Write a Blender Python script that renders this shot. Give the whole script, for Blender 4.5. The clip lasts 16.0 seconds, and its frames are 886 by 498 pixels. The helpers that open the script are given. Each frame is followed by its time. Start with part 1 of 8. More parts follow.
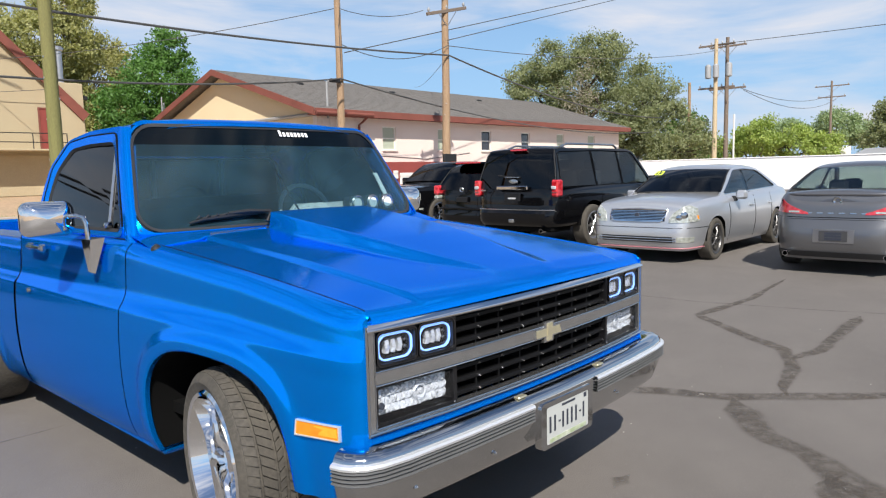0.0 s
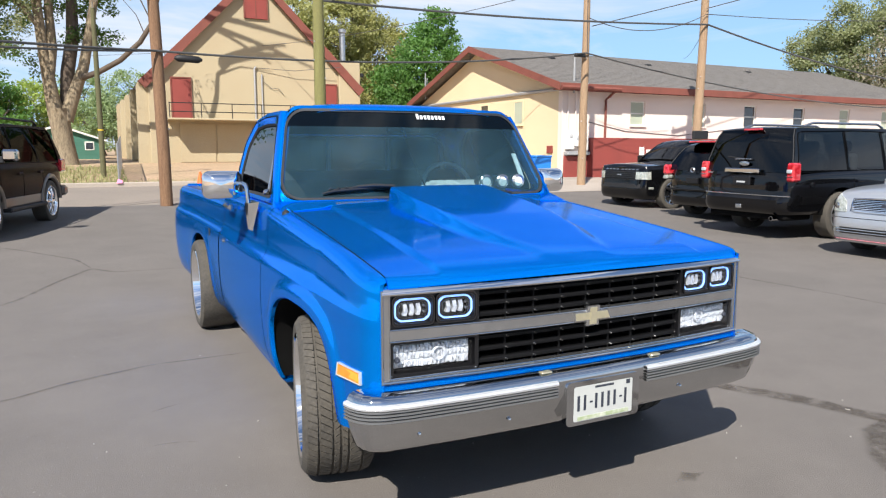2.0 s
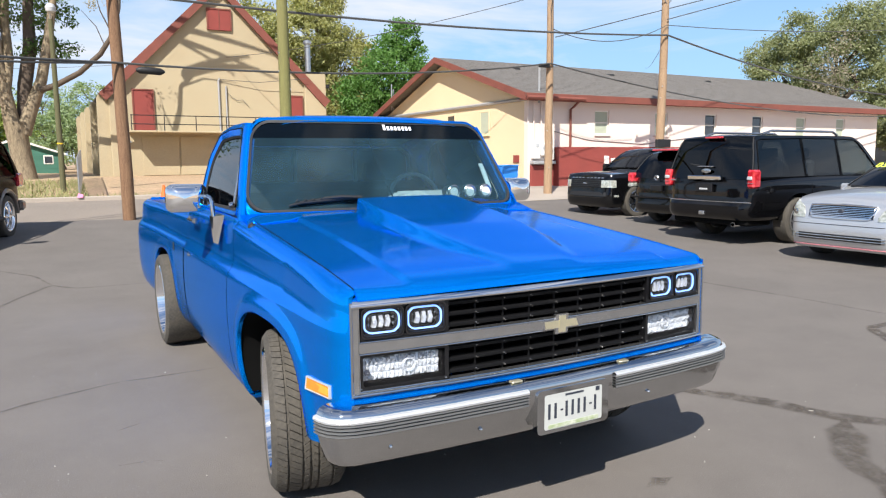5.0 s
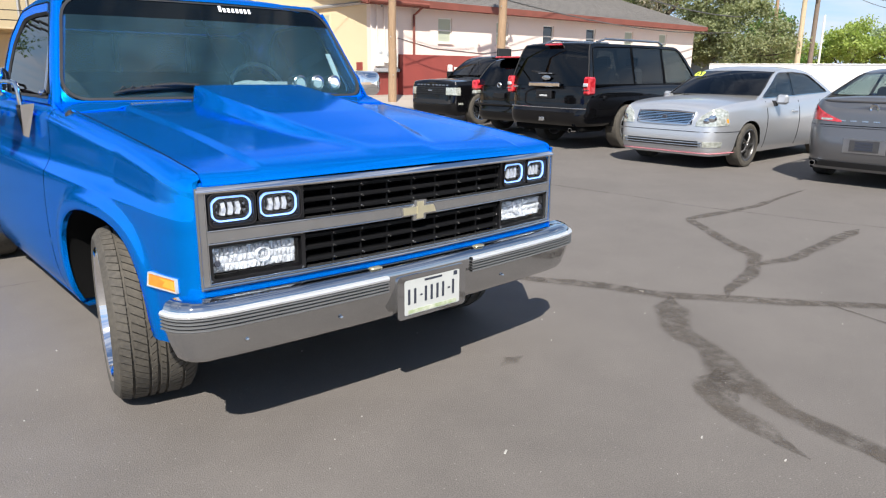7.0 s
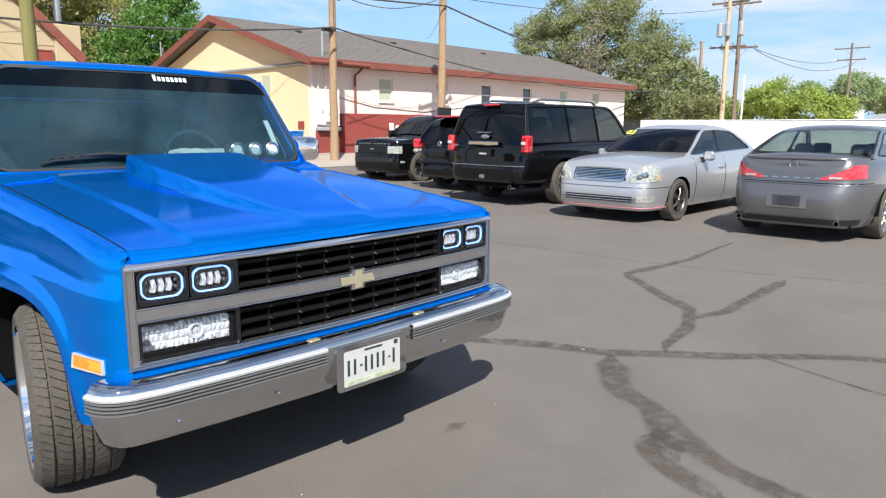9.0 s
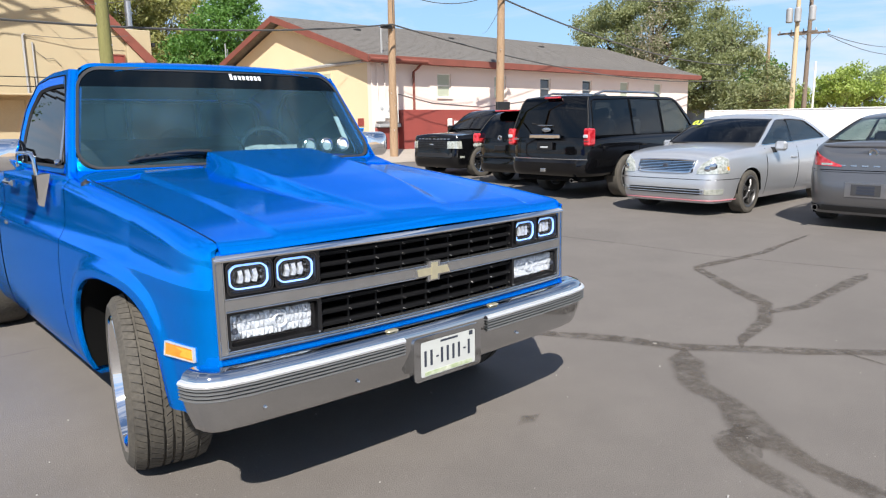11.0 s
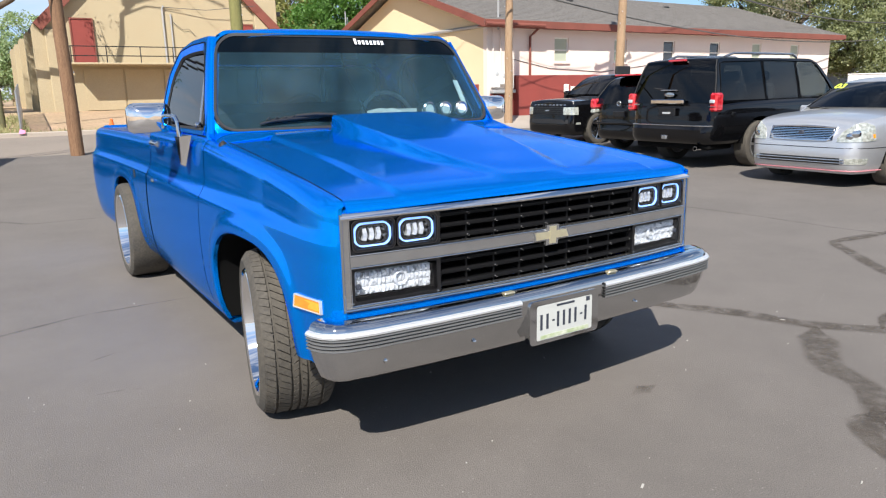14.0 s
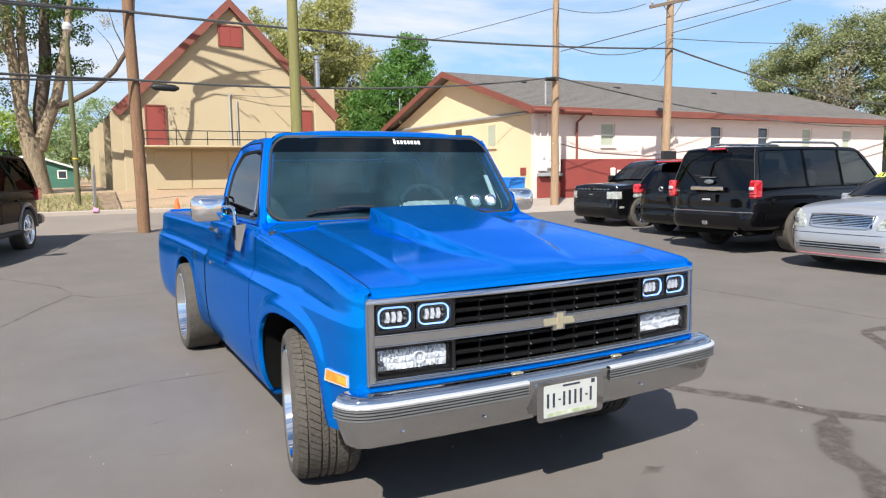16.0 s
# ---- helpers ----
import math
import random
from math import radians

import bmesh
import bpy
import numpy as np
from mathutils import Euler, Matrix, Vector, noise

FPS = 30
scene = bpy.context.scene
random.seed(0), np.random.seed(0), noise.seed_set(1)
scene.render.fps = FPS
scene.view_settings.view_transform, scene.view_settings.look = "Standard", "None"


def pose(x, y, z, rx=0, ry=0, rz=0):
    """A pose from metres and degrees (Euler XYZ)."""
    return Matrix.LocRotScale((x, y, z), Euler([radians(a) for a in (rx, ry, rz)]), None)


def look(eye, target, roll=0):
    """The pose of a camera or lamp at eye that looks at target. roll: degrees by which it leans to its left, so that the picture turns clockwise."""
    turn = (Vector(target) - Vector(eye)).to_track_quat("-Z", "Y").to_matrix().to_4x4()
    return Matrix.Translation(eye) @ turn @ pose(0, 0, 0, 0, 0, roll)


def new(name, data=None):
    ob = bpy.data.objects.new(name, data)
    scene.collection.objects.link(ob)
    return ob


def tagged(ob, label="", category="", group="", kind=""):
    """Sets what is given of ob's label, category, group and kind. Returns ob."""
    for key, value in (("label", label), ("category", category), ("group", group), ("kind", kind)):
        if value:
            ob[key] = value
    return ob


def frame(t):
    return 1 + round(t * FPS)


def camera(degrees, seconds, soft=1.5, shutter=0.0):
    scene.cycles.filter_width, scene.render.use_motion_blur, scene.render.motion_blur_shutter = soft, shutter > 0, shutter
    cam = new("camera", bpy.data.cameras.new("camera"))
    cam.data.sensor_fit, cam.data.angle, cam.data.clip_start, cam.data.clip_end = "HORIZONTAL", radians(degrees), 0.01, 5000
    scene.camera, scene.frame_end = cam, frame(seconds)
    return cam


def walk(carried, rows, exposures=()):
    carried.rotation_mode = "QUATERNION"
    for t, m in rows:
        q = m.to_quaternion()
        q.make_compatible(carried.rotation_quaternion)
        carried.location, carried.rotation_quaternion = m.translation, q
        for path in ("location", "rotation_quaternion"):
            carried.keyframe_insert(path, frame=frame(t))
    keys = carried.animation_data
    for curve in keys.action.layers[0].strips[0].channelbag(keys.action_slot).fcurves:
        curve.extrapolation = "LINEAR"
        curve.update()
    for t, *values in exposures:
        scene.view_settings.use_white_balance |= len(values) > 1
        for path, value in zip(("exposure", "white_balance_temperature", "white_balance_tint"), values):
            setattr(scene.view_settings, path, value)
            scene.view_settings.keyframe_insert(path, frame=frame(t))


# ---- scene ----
cam = camera(64.94, 16.0, 1.2)
PATH = [
    (0, (-2.290, -1.491, 1.481), (-0.828, -0.145, 1.262), -1.34),
    (0.5, (-1.978, -1.777, 1.484), (-0.668, -0.290, 1.220), -0.05),
    (1, (-1.825, -2.020, 1.488), (-0.642, -0.437, 1.184), -0.69),
    (1.5, (-1.797, -2.169, 1.508), (-0.806, -0.464, 1.174), -0.32),
    (2, (-1.799, -2.192, 1.520), (-0.922, -0.418, 1.235), 0.10),
    (2.5, (-1.801, -2.187, 1.522), (-0.943, -0.395, 1.291), 0.15),
    (3, (-1.803, -2.189, 1.523), (-0.930, -0.401, 1.316), 0.19),
    (3.5, (-1.803, -2.198, 1.527), (-0.911, -0.418, 1.339), 0.14),
    (3.7, (-1.804, -2.198, 1.529), (-0.901, -0.423, 1.349), 0.22),
    (5.8, (-1.779, -2.157, 1.496), (-0.793, -0.441, 1.203), -0.45),
    (6, (-1.775, -2.144, 1.483), (-0.768, -0.440, 1.195), -0.11),
    (6.5, (-1.791, -2.129, 1.420), (-0.585, -0.574, 1.057), 0.68),
    (7, (-1.801, -2.113, 1.398), (-0.511, -0.669, 0.899), 0.62),
    (7.5, (-1.789, -2.144, 1.409), (-0.453, -0.755, 0.874), 0.40),
    (8, (-1.761, -2.140, 1.444), (-0.337, -0.821, 0.964), 0.73),
    (8.5, (-1.758, -2.129, 1.454), (-0.318, -0.801, 1.050), 0.27),
    (8.7, (-1.764, -2.126, 1.454), (-0.328, -0.783, 1.087), 0.09),
    (10.8, (-1.822, -2.086, 1.442), (-0.479, -0.643, 1.106), -0.57),
    (11, (-1.835, -2.079, 1.440), (-0.529, -0.606, 1.082), -0.82),
    (11.5, (-1.843, -2.063, 1.437), (-0.632, -0.518, 1.055), -0.85),
    (12, (-1.849, -2.063, 1.438), (-0.700, -0.474, 1.046), -0.76),
    (12.5, (-1.858, -2.062, 1.441), (-0.755, -0.438, 1.055), -0.79),
    (13, (-1.857, -2.065, 1.423), (-0.757, -0.446, 1.011), 0.53),
    (13.5, (-1.866, -2.051, 1.424), (-0.800, -0.416, 0.985), 0.02),
    (14, (-1.869, -2.069, 1.421), (-0.827, -0.420, 0.978), -1.13),
    (14.5, (-1.901, -2.192, 1.491), (-0.836, -0.533, 1.153), -1.07),
    (15, (-1.939, -2.351, 1.516), (-0.951, -0.632, 1.257), -1.09),
    (15.5, (-1.922, -2.400, 1.523), (-1.008, -0.635, 1.300), -1.14),
    (16, (-1.921, -2.427, 1.514), (-0.981, -0.676, 1.294), -0.76),
]
EXPOSURES = [(0.0, 0.48), (0.5, 0.58), (1.2, 0.75), (16.0, 0.75)]
walk(cam, [(t, look(eye, target, roll)) for t, eye, target, roll in PATH], EXPOSURES)

# ---- sky and sun ----
SUN_TO = Vector((-0.4766, -0.5326, 0.7008)).normalized()
world = bpy.data.worlds.new("sky")
scene.world = world
world.use_nodes = True
wn, wl = world.node_tree.nodes, world.node_tree.links
wn.clear()
w_out = wn.new("ShaderNodeOutputWorld")
w_bg = wn.new("ShaderNodeBackground")
w_sky = wn.new("ShaderNodeTexSky")
w_sky.sky_type = "NISHITA"
w_sky.sun_disc = False
w_sky.sun_elevation = math.asin(SUN_TO.z)
w_sky.sun_rotation = math.atan2(SUN_TO.x, SUN_TO.y)
w_sky.altitude = 1600
w_sky.dust_density = 0.3
w_sky.ozone_density = 2.0
w_co = wn.new("ShaderNodeTexCoord")
w_map = wn.new("ShaderNodeMapping")
w_map.inputs["Scale"].default_value = (1.3, 1.3, 7.0)
w_noise = wn.new("ShaderNodeTexNoise")
w_noise.inputs["Scale"].default_value = 1.9
w_noise.inputs["Detail"].default_value = 7
w_noise.inputs["Roughness"].default_value = 0.58
w_noise.inputs["Distortion"].default_value = 0.5
w_ramp = wn.new("ShaderNodeValToRGB")
w_ramp.color_ramp.elements[0].position, w_ramp.color_ramp.elements[1].position = 0.43, 0.71
w_mix = wn.new("ShaderNodeMix")
w_mix.data_type = "RGBA"
w_mix.inputs["B"].default_value = (5.7, 5.85, 6.4, 1)
w_half = wn.new("ShaderNodeMath")
w_half.operation = "MULTIPLY"
w_half.inputs[1].default_value = 0.97
wl.new(w_co.outputs["Generated"], w_map.inputs["Vector"])
wl.new(w_map.outputs["Vector"], w_noise.inputs["Vector"])
w_sep, w_low, w_add = wn.new("ShaderNodeSeparateXYZ"), wn.new("ShaderNodeMapRange"), wn.new("ShaderNodeMath")
w_low.inputs["From Min"].default_value, w_low.inputs["From Max"].default_value = 0.0, 0.42
w_low.inputs["To Min"].default_value, w_low.inputs["To Max"].default_value = 0.07, -0.02
wl.new(w_co.outputs["Generated"], w_sep.inputs["Vector"])
wl.new(w_sep.outputs["Z"], w_low.inputs["Value"])
wl.new(w_low.outputs["Result"], w_add.inputs[0])
wl.new(w_noise.outputs["Fac"], w_add.inputs[1])
wl.new(w_add.outputs["Value"], w_ramp.inputs["Fac"])
wl.new(w_ramp.outputs["Color"], w_half.inputs[0])
wl.new(w_half.outputs["Value"], w_mix.inputs["Factor"])
# clear dry air: the sky stays blue down to the horizon
w_dry, w_blue = wn.new("ShaderNodeMapRange"), wn.new("ShaderNodeMix")
w_blue.data_type = "RGBA"
w_blue.inputs["B"].default_value = (2.2, 4.0, 6.3, 1)
w_dry.inputs["From Min"].default_value, w_dry.inputs["From Max"].default_value = 0.0, 0.5
w_dry.inputs["To Min"].default_value, w_dry.inputs["To Max"].default_value = 0.9, 0.0
wl.new(w_sep.outputs["Z"], w_dry.inputs["Value"])
wl.new(w_dry.outputs["Result"], w_blue.inputs["Factor"])
wl.new(w_sky.outputs["Color"], w_blue.inputs["A"])
wl.new(w_blue.outputs["Result"], w_mix.inputs["A"])
wl.new(w_mix.outputs["Result"], w_bg.inputs["Color"])
wl.new(w_bg.outputs["Background"], w_out.inputs["Surface"])
w_bg.inputs["Strength"].default_value = 0.097
sun_lamp = new("sun", bpy.data.lights.new("sun", "SUN"))
sun_lamp.data.energy, sun_lamp.data.angle, sun_lamp.data.color = 5.0, radians(0.53), (1.0, 0.955, 0.89)
sun_lamp.matrix_world = look(SUN_TO * 60, (0, 0, 0))

# ---- materials ----
def material(name, color, rough=0.6, metal=0.0, vary=0.0, scale=4.0, fine=0.0, fine_scale=60.0, bump=0.0, tint=None,
             stain=0.0, coat=0.0, per_object=0.0, stretch=(1, 1, 1), specular=0.5, bump_scale=None):
    """A surface: base colour with blotches at one scale, grain at another, and relief from the grain."""
    m = bpy.data.materials.new(name)
    m.use_nodes = True
    n, l = m.node_tree.nodes, m.node_tree.links
    p = n["Principled BSDF"]
    p.inputs["Base Color"].default_value = (*color, 1)
    p.inputs["Roughness"].default_value = rough
    p.inputs["Metallic"].default_value = metal
    p.inputs["Specular IOR Level"].default_value = specular
    p.inputs["Coat Weight"].default_value = coat
    p.inputs["Coat Roughness"].default_value = 0.03
    if not (vary or fine or bump or stain or per_object):
        return m
    co = n.new("ShaderNodeTexCoord")
    mp = n.new("ShaderNodeMapping")
    mp.inputs["Scale"].default_value = stretch
    l.new(co.outputs["Object"], mp.inputs["Vector"])

    def noise_node(s, detail):
        t = n.new("ShaderNodeTexNoise")
        t.inputs["Scale"].default_value, t.inputs["Detail"].default_value = s, detail
        l.new(mp.outputs["Vector"], t.inputs["Vector"])
        return t

    colour = None

    def blend(fac_socket, low, high, amount, other):
        nonlocal colour
        r = n.new("ShaderNodeMapRange")
        r.inputs["From Min"].default_value, r.inputs["From Max"].default_value = low, high
        r.inputs["To Max"].default_value = amount
        l.new(fac_socket, r.inputs["Value"])
        x = n.new("ShaderNodeMix")
        x.data_type = "RGBA"
        x.inputs["A"].default_value = (*color, 1)
        if colour:
            l.new(colour, x.inputs["A"])
        x.inputs["B"].default_value = (*other, 1)
        l.new(r.outputs["Result"], x.inputs["Factor"])
        colour = x.outputs["Result"]

    other = tint or tuple(c * 0.55 for c in color)
    big = noise_node(scale, 5)
    if vary:
        blend(big.outputs["Fac"], 0.35, 0.7, vary, other)
    if stain:
        s2 = noise_node(scale * 0.23, 3)
        blend(s2.outputs["Fac"], 0.5, 0.68, stain, tuple(c * 0.5 for c in color))
    grain = noise_node(fine_scale, 4)
    if fine:
        blend(grain.outputs["Fac"], 0.42, 0.62, fine, tuple(min(1, c * 1.7) for c in color))
    if per_object:
        info = n.new("ShaderNodeObjectInfo")
        blend(info.outputs["Random"], 0, 1, per_object, tuple(c * 0.6 for c in color))
    if colour:
        l.new(colour, p.inputs["Base Color"])
    if bump:
        b = n.new("ShaderNodeBump")
        b.inputs["Strength"].default_value = bump
        b.inputs["Distance"].default_value = 0.01
        g = noise_node(bump_scale, 4) if bump_scale else grain
        l.new(g.outputs["Fac"], b.inputs["Height"])
        l.new(b.outputs["Normal"], p.inputs["Normal"])
    return m


def glass(name, tint, gloss=0.05, dust_sheen=0.0, graze=0.92):
    """Thin tinted pane: see-through by its tint, with a mirror share that grows towards grazing view."""
    m = bpy.data.materials.new(name)
    m.use_nodes = True
    n, l = m.node_tree.nodes, m.node_tree.links
    n.clear()
    out = n.new("ShaderNodeOutputMaterial")
    tr = n.new("ShaderNodeBsdfTransparent")
    tr.inputs["Color"].default_value = (*tint, 1)
    gl = n.new("ShaderNodeBsdfGlossy")
    gl.inputs["Roughness"].default_value = 0.015
    fr = n.new("ShaderNodeLayerWeight")
    fr.inputs["Blend"].default_value = 0.5
    pw = n.new("ShaderNodeMath")
    pw.operation = "POWER"
    pw.inputs[1].default_value = 4.5
    ma = n.new("ShaderNodeMath")
    ma.operation = "MULTIPLY_ADD"
    ma.inputs[1].default_value, ma.inputs[2].default_value = graze, gloss
    ma.use_clamp = True
    mx = n.new("ShaderNodeMixShader")
    l.new(fr.outputs["Facing"], pw.inputs[0])
    l.new(pw.outputs["Value"], ma.inputs[0])
    l.new(ma.outputs["Value"], mx.inputs["Fac"])
    l.new(tr.outputs["BSDF"], mx.inputs[1])
    l.new(gl.outputs["BSDF"], mx.inputs[2])
    # thin teal film: some dust, with the sky's reflection put into its colour
    if dust_sheen:
        film = n.new("ShaderNodeBsdfDiffuse")
        film.inputs["Color"].default_value = (0.2, 0.46, 0.6, 1)
        md = n.new("ShaderNodeMixShader")
        nz = n.new("ShaderNodeTexNoise")
        nz.inputs["Scale"].default_value, nz.inputs["Detail"].default_value = 5, 5
        mr = n.new("ShaderNodeMapRange")
        mr.inputs["From Min"].default_value, mr.inputs["From Max"].default_value = 0.3, 0.7
        mr.inputs["To Min"].default_value, mr.inputs["To Max"].default_value = dust_sheen * 0.6, dust_sheen * 1.3
        co = n.new("ShaderNodeTexCoord")
        l.new(co.outputs["Object"], nz.inputs["Vector"])
        l.new(nz.outputs["Fac"], mr.inputs["Value"])
        l.new(mr.outputs["Result"], md.inputs["Fac"])
        l.new(mx.outputs["Shader"], md.inputs[1])
        l.new(film.outputs["BSDF"], md.inputs[2])
        l.new(md.outputs["Shader"], out.inputs["Surface"])
    else:
        l.new(mx.outputs["Shader"], out.inputs["Surface"])
    return m


def glow(name, color, strength):
    m = bpy.data.materials.new(name)
    m.use_nodes = True
    p = m.node_tree.nodes["Principled BSDF"]
    p.inputs["Base Color"].default_value = (*color, 1)
    p.inputs["Emission Color"].default_value = (*color, 1)
    p.inputs["Emission Strength"].default_value = strength
    return m


ASPHALT = material("asphalt", (0.139, 0.124, 0.111), 0.85, vary=0.75, scale=0.9, tint=(0.088, 0.078, 0.070), stain=0.32, fine=0.30, fine_scale=170, bump=0.3)
for node in ASPHALT.node_tree.nodes:
    if node.type == "TEX_NOISE" and node.inputs["Scale"].default_value < 1:
        node.inputs["Detail"].default_value, node.inputs["Roughness"].default_value = 10, 0.74
# pale chips of stone in the surface
an, al = ASPHALT.node_tree.nodes, ASPHALT.node_tree.links
a_base = an["Principled BSDF"].inputs["Base Color"]
a_noise, a_range, a_mix, a_co = an.new("ShaderNodeTexNoise"), an.new("ShaderNodeMapRange"), an.new("ShaderNodeMix"), an.new("ShaderNodeTexCoord")
a_noise.inputs["Scale"].default_value, a_noise.inputs["Detail"].default_value = 75, 2
a_range.inputs["From Min"].default_value, a_range.inputs["From Max"].default_value = 0.685, 0.74
a_range.inputs["To Max"].default_value = 0.75
a_mix.data_type = "RGBA"
a_mix.inputs["B"].default_value = (0.30, 0.275, 0.25, 1)
al.new(a_co.outputs["Object"], a_noise.inputs["Vector"])
al.new(a_noise.outputs["Fac"], a_range.inputs["Value"])
al.new(a_range.outputs["Result"], a_mix.inputs["Factor"])
al.new(a_base.links[0].from_socket, a_mix.inputs["A"])
al.new(a_mix.outputs["Result"], a_base)
SEALER = material("crack_sealer", (0.066, 0.055, 0.045), 0.8, vary=0.8, scale=3.5, tint=(0.115, 0.095, 0.075), fine=0.5, fine_scale=120, bump=0.4)
# the sealer is worn through in patches
sn, sl = SEALER.node_tree.nodes, SEALER.node_tree.links
s_noise, s_range, s_clear, s_mix = sn.new("ShaderNodeTexNoise"), sn.new("ShaderNodeMapRange"), sn.new("ShaderNodeBsdfTransparent"), sn.new("ShaderNodeMixShader")
s_noise.inputs["Scale"].default_value, s_noise.inputs["Detail"].default_value = 8.5, 8
s_noise.inputs["Roughness"].default_value = 0.7
s_range.inputs["From Min"].default_value, s_range.inputs["From Max"].default_value = 0.36, 0.62
s_range.inputs["To Min"].default_value, s_range.inputs["To Max"].default_value = 0.08, 0.78
s_co = sn.new("ShaderNodeTexCoord")
sl.new(s_co.outputs["Object"], s_noise.inputs["Vector"])
sl.new(s_noise.outputs["Fac"], s_range.inputs["Value"])
s_uv, s_sep, s_abs, s_soft, s_mul = sn.new("ShaderNodeTexCoord"), sn.new("ShaderNodeSeparateXYZ"), sn.new("ShaderNodeMath"), sn.new("ShaderNodeMapRange"), sn.new("ShaderNodeMath")
s_abs.operation, s_mul.operation = "ABSOLUTE", "MULTIPLY"
s_soft.interpolation_type = "SMOOTHSTEP"
s_soft.inputs["From Min"].default_value, s_soft.inputs["From Max"].default_value = 1.0, 0.45
sl.new(s_uv.outputs["UV"], s_sep.inputs["Vector"])
sl.new(s_sep.outputs["Y"], s_abs.inputs[0])
sl.new(s_abs.outputs["Value"], s_soft.inputs["Value"])
sl.new(s_soft.outputs["Result"], s_mul.inputs[0])
sl.new(s_range.outputs["Result"], s_mul.inputs[1])
sl.new(s_mul.outputs["Value"], s_mix.inputs["Fac"])
sl.new(s_clear.outputs["BSDF"], s_mix.inputs[1])
sl.new(sn["Principled BSDF"].outputs["BSDF"], s_mix.inputs[2])
sl.new(s_mix.outputs["Shader"], sn["Material Output"].inputs["Surface"])
FAINT = SEALER.copy()
FAINT.name = "worn_crack_sealer"
for node in FAINT.node_tree.nodes:
    if node.type == "MAP_RANGE" and abs(node.inputs["From Max"].default_value - 0.62) < 1e-4 and abs(node.inputs["From Min"].default_value - 0.36) < 1e-4:
        node.inputs["To Min"].default_value, node.inputs["To Max"].default_value = 0.0, 0.45
ROAD = material("old_asphalt", (0.215, 0.18, 0.148), 0.85, vary=0.4, scale=0.5, tint=(0.12, 0.105, 0.09), fine=0.3, fine_scale=40, bump=0.3)
CONCRETE = material("concrete", (0.36, 0.31, 0.26), 0.85, vary=0.45, scale=0.9, tint=(0.25, 0.21, 0.17), fine=0.2, fine_scale=50, bump=0.3)
DIRT = material("dry_dirt", (0.38, 0.26, 0.165), 0.95, vary=0.6, scale=0.35, tint=(0.2, 0.17, 0.085), fine=0.4, fine_scale=9, bump=0.6, stain=0.3)
GRASS = material("dry_grass", (0.20, 0.22, 0.085), 0.9, vary=0.7, scale=3, tint=(0.34, 0.29, 0.15), per_object=0.3)
STUCCO = material("cream_stucco", (0.39, 0.325, 0.21), 0.9, vary=0.4, scale=0.8, tint=(0.37, 0.285, 0.175), stain=0.15, fine=0.15, fine_scale=30, bump=0.35)
PINK = material("pale_pink_paint", (0.73, 0.61, 0.54), 0.85, vary=0.2, scale=0.6, tint=(0.6, 0.46, 0.38), stain=0.12, fine=0.1, fine_scale=30, bump=0.25)
CREAM = material("yellow_cream_paint", (0.68, 0.54, 0.35), 0.85, vary=0.2, scale=0.6, tint=(0.58, 0.43, 0.24), stain=0.12, fine=0.1, fine_scale=30, bump=0.25)
RED_PAINT = material("dark_red_paint", (0.24, 0.045, 0.035), 0.75, vary=0.4, scale=1.5, tint=(0.17, 0.035, 0.028), bump=0.2, fine_scale=25)
TRIM_RED = material("rust_red_trim", (0.20, 0.06, 0.042), 0.8, vary=0.5, scale=2.5, tint=(0.13, 0.042, 0.03), bump=0.15, fine_scale=40)
SHINGLE = material("grey_shingles", (0.125, 0.115, 0.105), 0.9, vary=0.5, scale=0.8, tint=(0.085, 0.08, 0.075), fine=0.6, fine_scale=9, bump=0.8, stretch=(1, 1, 5))
WHITE_WALL = material("white_wall_paint", (0.82, 0.81, 0.79), 0.8, vary=0.2, scale=0.4, tint=(0.7, 0.69, 0.66), bump=0.15, fine_scale=20)
OLD_WOOD = material("creosoted_pole", (0.20, 0.112, 0.06), 0.85, vary=0.8, scale=5, tint=(0.10, 0.052, 0.028), fine=0.4, fine_scale=30, bump=0.6, stretch=(6, 6, 0.5))
PALE_WOOD = material("weathered_pole", (0.30, 0.20, 0.12), 0.85, vary=0.7, scale=5, tint=(0.19, 0.12, 0.07), fine=0.4, fine_scale=30, bump=0.6, stretch=(6, 6, 0.5))
GREEN_POLE = material("green_treated_pole", (0.175, 0.165, 0.055), 0.85, vary=0.6, scale=4, tint=(0.11, 0.1, 0.04), fine=0.3, fine_scale=30, bump=0.5, stretch=(6, 6, 0.5))
CABLE = material("weathered_cable", (0.07, 0.07, 0.068), 0.55)
STEEL = material("galvanised_steel", (0.5, 0.5, 0.5), 0.35, 0.9, vary=0.4, scale=6, tint=(0.33, 0.33, 0.33))
GREY_METAL = material("grey_painted_metal", (0.36, 0.36, 0.36), 0.5, 0.2, vary=0.2, scale=6)
BARK = material("rough_bark", (0.225, 0.178, 0.115), 0.95, vary=0.8, scale=3.5, tint=(0.055, 0.04, 0.03), fine=0.5, fine_scale=14, bump=1.0, stretch=(3, 3, 0.6))
DARK_BARK = material("dark_bark", (0.1, 0.075, 0.055), 0.95, vary=0.6, scale=3, fine=0.3, fine_scale=14, bump=0.8, stretch=(3, 3, 0.6))


